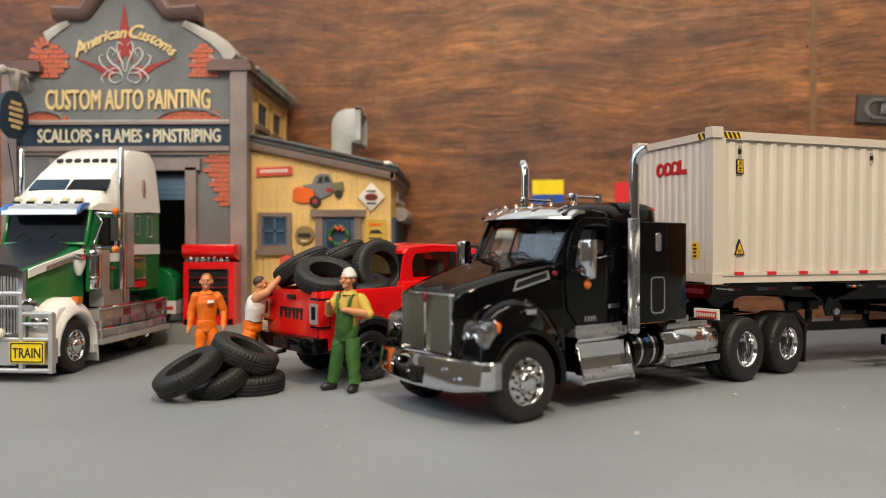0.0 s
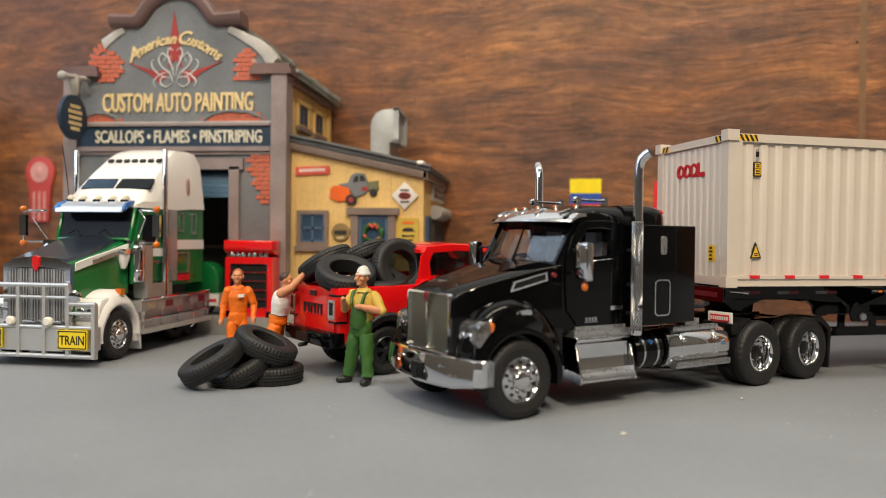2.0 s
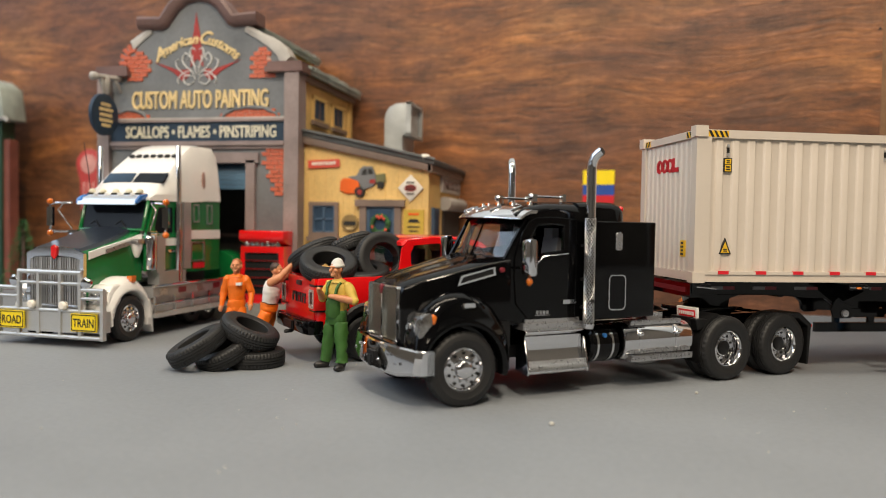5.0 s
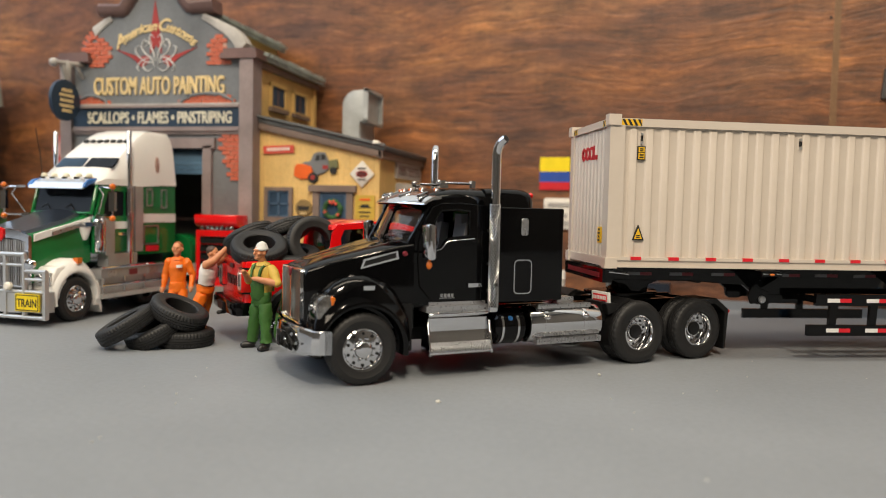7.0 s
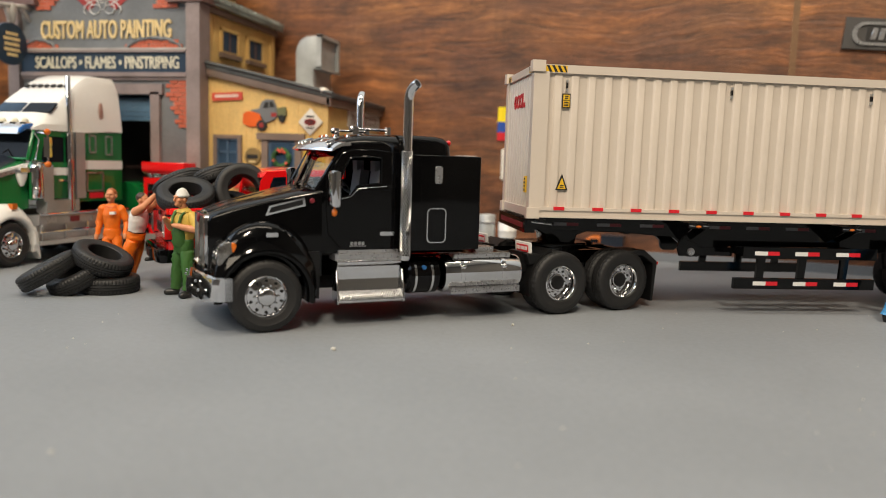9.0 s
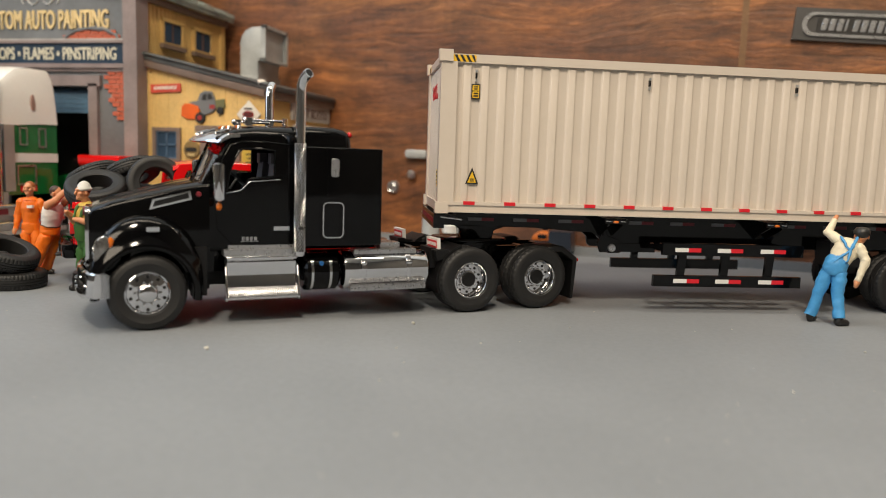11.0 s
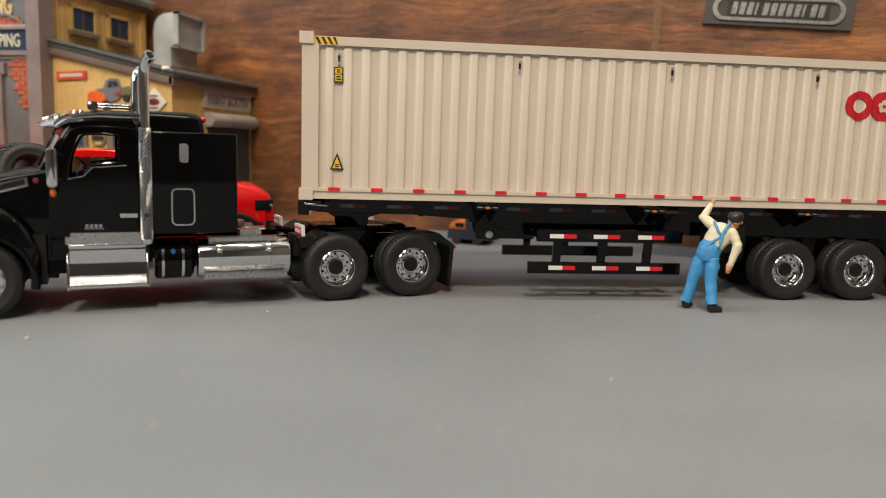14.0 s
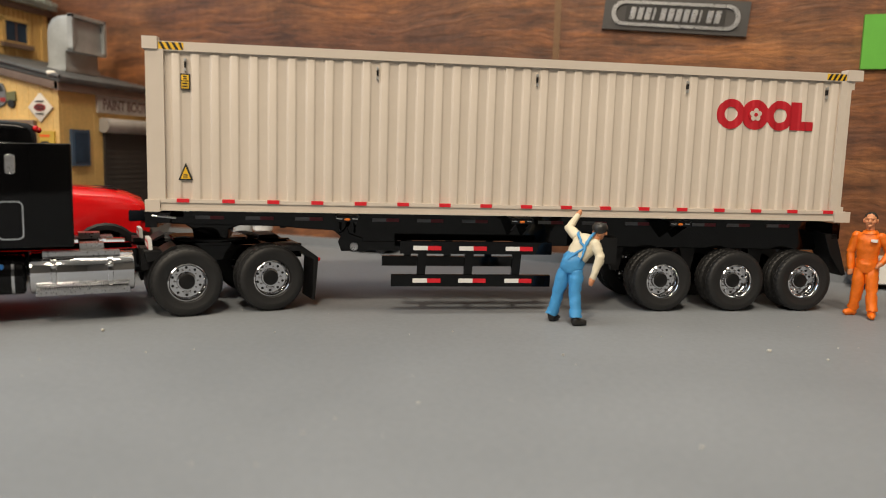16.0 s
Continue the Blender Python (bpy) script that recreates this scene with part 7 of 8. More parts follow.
    for i in range(21):
        s = Shape()
        a = -12.2 + 24.4 * i / 20
        k = 0.5 if i % 4 == 0 else 0.24
        s.box(a - k, a + k, -0.5 if i % 4 == 0 else -0.3, 0.5, 16.8, 37.4)
        part("grille_bar", s, M_STEEL, gf)
    s = Shape()
    s.prism([(-1.6, 41.8), (-1.4, 38), (0, 36.2), (1.4, 38), (1.6, 41.8), (0, 42.8)], "y", -1.6, -0.7, r=0.2, seg=1)
    part("badge", s, M_LENS_R, gf, "small red badge")
    # bumper and bull bar
    s = Shape()
    s.box(-20.5, -15, -1.0, 2 * GC + 1, 6.0, 15.0, r=1.0)
    bm = part("bumper", s, M_BAR, tk, "silver bumper")
    xb = -23.0
    bc = GC - 2.3

    def bar(pts, r=0.75):
        q = Shape()
        q.tube(pts, r, 10)
        part("bull_bar_tube", q, M_BAR, tk)
    for y in (bc - 15.5, bc - 5.5, bc + 5.5, bc + 15.5):
        q = Shape()
        q.box(xb - 0.8, xb + 0.8, y - 0.7, y + 0.7, 3.6, 31.4, r=0.55, seg=3)
        part("bull_bar_post", q, M_BAR, tk)
    for y in (bc - 26.4, bc + 26.4):
        q = Shape()
        q.box(xb - 0.9, xb + 1.3, y - 0.75, y + 0.75, 3.6, 24.6, r=0.55, seg=3)
        part("bull_bar_post", q, M_BAR, tk)
    bar([(xb, bc - 16, 31.4), (xb, bc + 16, 31.4)], 0.95)
    bar([(xb, bc - 16, 26.8), (xb, bc + 16, 26.8)], 0.7)
    for a, b in ((-27, -15), (15, 27)):
        bar([(xb, bc + a, 24.4), (xb, bc + b, 24.4)], 0.85)
        bar([(xb, bc + a, 20.8), (xb, bc + b, 20.8)], 0.7)
    bar([(xb, bc - 27, 15.4), (xb, bc + 27, 15.4)], 0.8)
    bar([(xb, bc - 27, 4.4), (xb, bc + 27, 4.4)], 0.9)
    s = Shape()
    s.box(xb - 0.2, xb + 0.6, bc - 13.5, bc + 13.5, 6.2, 15.4, r=0.3)
    part("bull_bar_plate", s, M_BAR, tk, "silver bull bar plate")
    for y, word in ((bc - 18.2, "TRAIN"), (bc + 18.2, "ROAD")):
        s = Shape()
        s.box(xb - 1.5, xb - 0.7, y - 6.3, y + 6.3, 7.2, 14.6, r=0.2)
        sg0 = part("sign", s, M_SIGN_Y, tk, "yellow road-train sign")
        s = Shape()
        s.plate([(a, b) for a, b in ring_outline(-6.0, 6.0, -3.4, 3.4, 0.3, 1)], [(a, b) for a, b in ring_outline(-5.6, 5.6, -3.0, 3.0, 0.3, 1)], -0.08, 0.02)
        part("border", s, M_INK, sg0, "", at(xb - 1.5, y, 10.9, 0, 0, -90))
        text_part(word, 5.0, M_INK, sg0, at(xb - 1.6, y, 9.1, 0, 0, -90), "black letters", width=0.72, bold=0.06, depth=0.05)
    for y in (bc - 8, bc + 8):
        s = Shape()
        s.lathe([(0, -1.6), (1.3, -1.5), (1.9, -0.8), (1.7, 0.6), (0, 1.2)], "x", (xb - 1, y, 17.6), 16)
        part("driving_lamp", s, M_SIGNWHITE, tk, "round white lamp")
    for y in (bc - 18.0, bc + 18.0):
        s = Shape()
        s.lathe([(0, -2.2), (1.8, -2.0), (2.6, -1.2), (2.2, 0.6), (0, 1.6)], "x", (xb + 1, y, 27.2), 18)
        part("spot_lamp", s, M_CHROME, tk, "chrome spot lamp")
    # cab
    out = [(14.6, 30), (38.5, 30), (38.5, 45), (38.5, 63.0), (30, 63.4), (21, 62.8), (16.2, 50), (14.6, 46)]
    win = [(21.6, 47.8), (35.6, 47.8), (35.8, 52), (35.8, 60.0), (30, 60.2), (24.2, 60.0), (21.8, 53), (21.4, 50)]
    for y in (4.0, 2 * CC - 5.2):
        s = Shape()
        s.plate(out, win, y, y + 1.2)
        sd = part("cab_side", s, M_GREEN, tk, "green cab side")
        s = Shape()
        s.prism(win, "y", y + 0.4, y + 0.8)
        part("side_window", s, M_TINT, sd)
        yy = y - 0.3 if y < CC else y + 1.2
        s = Shape()
        s.box(15, 38.5, yy, yy + 0.3, 41.6, 45.2)
        part("side_stripe", s, M_CREAM, sd)
        s = Shape()
        s.box(31, 35.4, yy - 0.3, yy + 0.3, 38.4, 39.6, r=0.2)
        part("handle", s, M_CHROME, sd)
    s = Shape()
    s.loft([[(14.8, 6, 49.6), (14.8, 2 * CC - 6, 49.6), (15.4, 2 * CC - 6, 49.6), (15.4, 6, 49.6)], [(18.4, 6, 62.4), (18.4, 2 * CC - 6, 62.4), (19.0, 2 * CC - 6, 62.4), (19.0, 6, 62.4)]])
    part("windscreen", s, M_TINT, tk)
    s = Shape()
    s.limb((14.6, 5.4, 49.2), (18.4, 5.4, 62.6), 0.9, 0.9, 8)
    s.limb((14.6, 2 * CC - 5.4, 49.2), (18.4, 2 * CC - 5.4, 62.6), 0.9, 0.9, 8)
    s.limb((14.5, 5.4, 49.2), (14.5, 2 * CC - 5.4, 49.2), 0.7, 0.7, 8)
    part("screen_frame", s, M_GREEN, tk)
    s = Shape()
    for y, e in ((14, 22), (28, 36)):
        s.tube([(14.0, y, 49.4), (15.6, (y + e) / 2, 53.4), (15.2, e - 1, 51.6)], 0.25, 6)
    part("wiper", s, M_MATT, tk)
    s = Shape()
    s.prism([(10.4, 60.6), (10.9, 62.4), (12.6, 64.2), (15.6, 65.3), (22, 66.0), (22, 64.8), (15.4, 63.6), (11.4, 60.6)], "y", 6.8, 2 * CC - 6.8, r=0.2, seg=1)
    vis = part("sun_visor", s, M_VISOR_G, tk, "bright sun visor with blue reflections shaped at its ends")
    # added blue end pieces stand in for the blue reflection on the chrome
    for sg in (-1, 1):
        s = Shape()
        s.prism([(10.6, 61.4), (11.2, 63.2), (13.4, 65.0), (19.0, 66.2), (19.0, 63.6), (14.4, 62.6), (11.8, 61.0)], "y", *sorted((CC + sg * (13.4 if sg > 0 else 15.4), CC + sg * 16.8)), r=0.5)
        part("blue_glint", s, M_BLUEGLINT, vis, "blue reflection shaped at the visor's end")
    for k in (9.5, 15.5, 22.6, 29.7, 35.7):
        s = Shape()
        s.box(16.4, 19.6, k - 1.7, k + 1.7, 65.0, 66.4, r=0.4)
        foot = part("lamp_foot", s, M_CHROME, vis)
        s = Shape()
        s.ball((17.8, k, 66.9), (1.6, 1.6, 1.5), 12, 8)
        part("marker_lamp", s, M_PALE, foot, "pale marker lamp")
    # tall white roof over the cab and sleeper
    s = Shape()
    rings = []
    for x, z, hw, zl in ((17.5, 65.0, 18.1, 63), (22, 67.6, 19.0, 63), (38, 80.6, 18.2, 63), (50, 89.4, 17.0, 63), (56, 92.4, 16.4, 63.4), (64, 93.2, 16.2, 64), (74.4, 93.2, 16.4, 64.2), (76.0, 91.6, 16.6, 64.2), (76.8, 86, 17.2, 64.2)):
        half = [(max(hw, 19.2) if x > 21 else hw, zl), (max(hw, 19.0) if x > 21 else hw, min(z - 1, 66)), (hw, max(zl + 1, z - 4.0)), (hw - 1.8, z - 0.8), (hw * 0.5, z)]
        rings.append([(x, CC + a, b) for a, b in mirrored(half)])
    s.loft(rings)
    rf = part("roof_fairing", s, M_CREAM, tk, "tall white roof fairing", None, 40)
    # the second pane is coloured blue in place of its bluish reflection
    for a, b, tone in ((-20.3, -4.2, M_TINT), (-2.4, 12.6, M_BLUEPANE)):
        s = Shape()
        q0, q1 = (27.2, 71.8), (32.8, 76.4)
        n = Vector((-0.63, 0, 0.776))
        lo = [Vector((q0[0], GC + a - (1.0 if a < 0 else 0), q0[1])), Vector((q0[0], GC + b + (1.0 if a > 0 else 0), q0[1])), Vector((q1[0], GC + b, q1[1])), Vector((q1[0], GC + a, q1[1]))]
        s.loft([[p + n * 0.35 for p in lo], [p - n * 0.6 for p in lo]])
        part("roof_window", s, tone, rf, "dark roof window")
    s = Shape()
    for i in range(7):
        y = GC - 15.5 + 4.1 * i
        s.box(44.0, 45.6, y - 1.2, y + 1.2, 85.1, 86.2, m=Matrix.Translation((44, 0, 85)) @ pose(0, 0, 0, 0, -37, 0) @ Matrix.Translation((-44, 0, -85)))
    part("lettering", s, M_INK, rf, "dark bars in place of a name")
    s = Shape()
    s.prism([(60.5, 71), (62.4, 71), (62.8, 74), (62.2, 78), (61.4, 79), (60.6, 78), (60.2, 74)], "y", GC - 21.3, GC - 20.4)
    part("badge", s, mat("faded badge", (0.42, 0.26, 0.22), 0.5), rf)
    # sleeper
    s = Shape()
    s.box(42, 76.6, 4.0, 2 * GC - 4.0, 28, 64.2, r=0.8)
    sl = part("sleeper", s, M_GREEN, tk, "green sleeper with a white band")
    s = Shape()
    s.box(42.2, 76.8, 3.7, 2 * GC - 3.7, 44.4, 49.0, r=0.3, seg=1)
    part("side_stripe", s, M_CREAM, sl)
    for x0, x1, z0, z1 in ((52, 57, 53, 62), (64, 69, 52, 62), (50, 62, 33, 43)):
        s = Shape()
        s.plate(ring_outline(x0, x1, z0, z1, 0.6), ring_outline(x0 + 0.6, x1 - 0.6, z0 + 0.6, z1 - 0.6, 0.4), 3.4, 4.1)
        part("hatch_trim", s, M_SATIN, sl)
    s = Shape()
    s.box(52, 62, 3.5, 4.2, 29.5, 32.4, r=0.2)
    part("red_panel", s, M_MARK_R, sl)
    # exhaust stacks
    for y in (2.6, 2 * GC - 2.6):
        s = Shape()
        s.lathe([(2.0, 24), (2.0, 62), (1.2, 62.4), (1.2, 90.0), (0.9, 90.4)], "z", (37.6, y, 0), 20)
        part("exhaust_pipe", s, M_CHROME, tk, "chrome exhaust stack")
        s = Shape()
        s.box(41, 47, *sorted((y - 1.0, y + 1.2)), 30, 63, r=0.6)
        part("heat_shield", s, M_STEEL, tk)
        s = Shape()
        s.box(19.6, 25.8, *sorted((y - 1.2, y + 3)), 29, 46.6, r=1.0)
        part("air_box", s, M_STEEL, tk)
        s = Shape()
        s.box(21, 42, *sorted((y - 1.4, y + 5)), 23.4, 29.6, r=0.9)
        part("side_box", s, M_STEEL, tk)
    # mirrors
    for sg in (-1, 1):
        y = GC + sg * 33 - (2.6 if sg > 0 else 0)
        s = Shape()
        s.tube([(17.5, GC + sg * 22, 61.6), (13.5, y - sg * 1, 61.2), (13.0, y, 60.4), (13.0, y, 48.6), (13.5, y - sg * 1, 47.8), (16.5, GC + sg * 21.4, 47.8)], 0.5, 8)
        s.tube([(17, GC + sg * 21.6, 49), (14, GC + sg * 27, 58), (14.4, GC + sg * 24, 61.4)], 0.3, 6)
        mr = part("mirror_frame", s, M_CHROME, tk, "chrome mirror frame")
        s = Shape()
        s.box(12.2, 13.8, y - 1.6, y + 1.6, 50.4, 59.4, r=0.5)
        part("mirror", s, M_CHROME, mr)
        for z in (62.0, 47.0):
            s = Shape()
            s.ball((12.8, y, z), 1.5, 12, 8)
            part("indicator", s, M_AMBER, mr, "round amber lamp")
    s = Shape()
    s.tube([(18, 37, 66), (17.2, 37.4, 76), (15.0, 38.2, 90)], 0.2, 5)
    part("aerial", s, M_MATT, tk)
    # side rails with red lamps
    for sg in (-1, 1):
        def yb(a, b):
            return sorted((GC + sg * (GC - a), GC + sg * (GC - b)))
        s = Shape()
        s.box(15, 75, *yb(1.6, 9), 10.4, 18.4, r=0.8)
        part("tank", s, M_STEEL, tk)
        s = Shape()
        s.box(14.6, 75.6, *yb(-0.2, 8), 18.0, 22.6, r=0.5)
        deck = part("side_deck", s, M_STEEL, tk, "plated steel side deck")
        for i in range(4):
            s = Shape()
            x = 22.0 + 15.0 * i
            s.box(x - 3.0, x + 3.0, *yb(-0.5, 0.2), 18.8, 21.6, r=0.25, seg=1)
            part("side_lamp", s, M_DIMR if i in (1, 3) else M_SATIN, deck)
        for z, r in ((23.2, 0.7), (14.6, 0.6)):
            s = Shape()
            s.tube([(14.6, GC + sg * (GC + 0.4), z), (75.6, GC + sg * (GC + 0.4), z)], r, 8)
            part("side_rail", s, M_CHROME, tk)
        s = Shape()
        s.box(14.2, 76.0, *yb(-1.4, 2.4), 8.6, 10.6, r=0.4)
        part("side_step", s, M_BAR, tk)
        for i in range(5):
            s = Shape()
            x = 16.0 + 14.6 * i
            s.box(x - 0.35, x + 0.35, *yb(-0.6, 0.6), 9.4, 18.4, r=0.15, seg=1)
            part("rail_post", s, M_CHROME, tk)
    # wheels
    for x, rim, set0 in ((-0.5, RIM_G, [(TYRE_G, 0)]), (60, RIM_GD, [(TYRE_GD, 0)]), (74, RIM_GD, [(TYRE_GD, 0)])):
        inset = 0.2 if x < 10 else 9.0
        wheel(tk, x, inset, 10.4, False, rim, set0)
        wheel(tk, x, 2 * GC - inset, 10.4, True, rim, set0)


road_truck()


# ---- things on the slab: tool chest and compressor ----
def tool_chest():
    t = thing("tool_chest", "bright red toy workshop tool chest with black drawers", "tool chest", place(-79.2, 418.0, 9.4))
    s = Shape()
    s.box(-12.4, 12.8, 0, 13, 0, 31.0, r=0.6)
    part("cabinet", s, M_RED, t)
    for i in range(5):
        s = Shape()
        s.box(-9.6, 9.8, -0.6, 0.4, 5.2 + 4.6 * i, 9.2 + 4.6 * i, r=0.35)
        d = part("drawer", s, M_MATT, t)
        s = Shape()
        s.box(-8.6, 8.8, -1.0, -0.4, 8.3 + 4.6 * i, 8.9 + 4.6 * i, r=0.15, seg=1)
        part("handle", s, M_FRAME, d)
    s = Shape()
    s.prism([(0, 33.4), (-1.6, 35.0), (-1.6, 39.6), (13, 39.6), (13, 31), (9, 31)], "x", -12.8, 13.2, r=0.5)
    part("lid", s, M_RED, t)
    s = Shape()
    for i in range(7):
        a = -9 + 3.0 * i
        s.lathe([(1.2, 30.8), (1.1, 33.0), (0.5, 34.4), (0, 34.5)], "z", (a, 1.2 + 0.5 * (i % 2), 0), 10)
    part("tools", s, M_CHROME, t, "chrome tools in the tray")
    for x in (-10.5, 10.9):
        s = Shape()
        s.box(x - 1.2, x + 1.2, -0.9, 0.2, 0.4, 3.2, r=0.3)
        part("castor", s, M_FRAME, t)


tool_chest()


def compressor():
    t = thing("green_wheeled_tank", "green toy drum over a black tyre with a white band", "tank", place(-107.0, 424.0, 9.4))
    s = Shape()
    s.prism([(-10, 11)] + [(-0.5 + 9.5 * math.cos(radians(180 - 15 * i)), 19.5 + 8.5 * math.sin(radians(180 - 15 * i))) for i in range(13)] + [(9, 11)], "y", 0, 12, r=0.8)
    part("drum", s, M_GREEN, t)
    s = Shape()
    s.box(-10.4, 9.4, -0.3, 12, 5.0, 11.4, r=0.8)
    band = part("band", s, M_CREAM, t, "white band with red bars")
    s = Shape()
    s.box(2.0, 8.2, -0.5, 0.2, 7.0, 8.6)
    s.box(-6.0, 0.4, -0.5, 0.2, 7.0, 8.6)
    part("lettering", s, M_MARK_R, band, "plain red bars")
    s = Shape()
    s.lathe([(0, 1.6), (3.6, 1.8), (5.0, 2.2), (5.0, 7)], "y", (-0.5, 0, 5.0), 20)
    part("tyre", s, M_RUBBER, t)


compressor()


# ---- loose tyres ----
LOOSE = tyre_mesh(11.3, 6.2, 6.2, 52, "loose_tyre", 0.3)


def loose_tyre(x, y, z, face, label, group, m=Matrix()):
    """A tyre with its middle at x, y, z; face: the way its open side looks."""
    ob = new("tyre", LOOSE)
    turn = Vector(face).to_track_quat("-Y", "Z").to_matrix().to_4x4()
    ob.matrix_world = m @ (at(x, y, z) @ turn @ at(0, -3.1, 0))
    return tagged(ob, label, "tyre", group)


PILE = "tyres in the pile on the ground"
loose_tyre(-25.4, 301.0, 3.2, (0.02, -0.02, 1), "black rubber truck tyre lying flat under the pile", PILE)
loose_tyre(-34.0, 294.5, 6.0, (-0.30, -0.36, 0.9), "black rubber truck tyre leaning low between the others", PILE)
loose_tyre(-41.5, 287.8, 8.6, (-0.42, -0.28, 0.87), "black rubber truck tyre leaning on the pile", PILE)
loose_tyre(-26.8, 299.5, 12.9, (0.42, 0.0, 0.9), "black rubber truck tyre resting on top of the pile", PILE)
LOAD = "tyres in the pickup bed"
BED = P_POSE.to_3x3().inverted()


def in_bed(x, y, z, face, label):
    """x, y, z along the pickup; face in the room's directions."""
    loose_tyre(x, y, z, BED @ Vector(face), label, LOAD, P_POSE)


in_bed(13.5, 26.0, 22.3, (0, 0, 1), "black tyre lying flat on the pickup bed")
in_bed(22.0, 13.5, 25.0, (0.1, -0.15, 1), "black tyre lying flat on the pickup bed")
in_bed(19.0, 25.5, 30.2, (0.05, 0.1, 1), "black tyre lying low in the load")
in_bed(23.0, 11.5, 33.6, (0.1, -0.25, 1), "black tyre lying low in the load")
in_bed(8.6, 10.6, 37.4, (0.22, -0.44, 0.95), "black tyre lying on the load near the tailgate")
in_bed(30.5, 8.6, 39.6, (0.62, -0.75, 0.24), "black tyre standing on edge on the load")
in_bed(9.2, 29.0, 40.6, (-0.50, 0.10, 0.86), "black tyre leaning over the tailgate")
in_bed(22.5, 24.5, 43.2, (-0.46, 0.12, 0.86), "black tyre leaning on top of the load")


# ---- painted figures: one plain mesh each ----
M_SKIN = mat("figure skin paint", (0.58, 0.245, 0.115), 0.5, var=0.08)
M_HAIR = mat("dark brown paint", (0.05, 0.025, 0.015), 0.5, var=0.1)
M_OVER = mat("green cloth paint", (0.040, 0.125, 0.020), 0.5, var=0.22, bump=0.08, fine=1.5)
M_SHIRT = mat("mustard yellow paint", (0.62, 0.42, 0.07), 0.55, var=0.12, bump=0.06, fine=1.5)
M_PRISON = mat("orange cloth paint", (0.84, 0.17, 0.006), 0.45, var=0.2, bump=0.08, fine=1.5)
M_VEST = mat("white cloth paint", (0.74, 0.70, 0.66), 0.55, var=0.06, bump=0.05, fine=1.5)
M_BLUEJEAN = mat("bright blue cloth paint", (0.06, 0.30, 0.62), 0.5, var=0.15, bump=0.08, fine=1.5)
M_CREAMSHIRT = mat("cream cloth paint", (0.70, 0.63, 0.47), 0.55, var=0.08, bump=0.05, fine=1.5)
M_BOOT = mat("black boot paint", (0.015, 0.014, 0.013), 0.4, var=0.1)
M_CAPW = mat("grey white cap", (0.58, 0.58, 0.54), 0.55, var=0.08)
M_BELT = mat("dark brown belt", (0.05, 0.03, 0.02), 0.5, var=0.1)


def resample(pts, radii, k=4):
    """Rings between the given ones along a smooth curve."""
    q = [Vector((*p, r)) for p, r in zip(pts, radii)]
    out = []
    for i in range(len(q) - 1):
        a, b, c, d = q[max(i - 1, 0)], q[i], q[i + 1], q[min(i + 2, len(q) - 1)]
        for j in range(k):
            u = j / k
            out.append(0.5 * (2 * b + (c - a) * u + (2 * a - 5 * b + 4 * c - d) * u * u + (3 * b - 3 * c + d - a) * u ** 3))
    out.append(q[-1])
    return [v.to_3d() for v in out], [v[3] for v in out]


def chain(s, pts, radii, flat=1.0, seg=20):
    """A soft limb or trunk through rings at pts, squeezed front to back by flat."""
    pts, radii = resample(pts, radii)
    rings = []
    n = len(pts)
    for i, p in enumerate(pts):
        p = Vector(p)
        d = (Vector(pts[min(i + 1, n - 1)]) - Vector(pts[max(i - 1, 0)])).normalized()
        side = Vector((1, 0, 0))
        side = (side - d * side.dot(d)).normalized()
        fore = d.cross(side)
        rings.append([p + side * radii[i] * math.cos(2 * math.pi * j / seg) + fore * radii[i] * flat * math.sin(2 * math.pi * j / seg) for j in range(seg)])
    s.loft(rings)
    return s


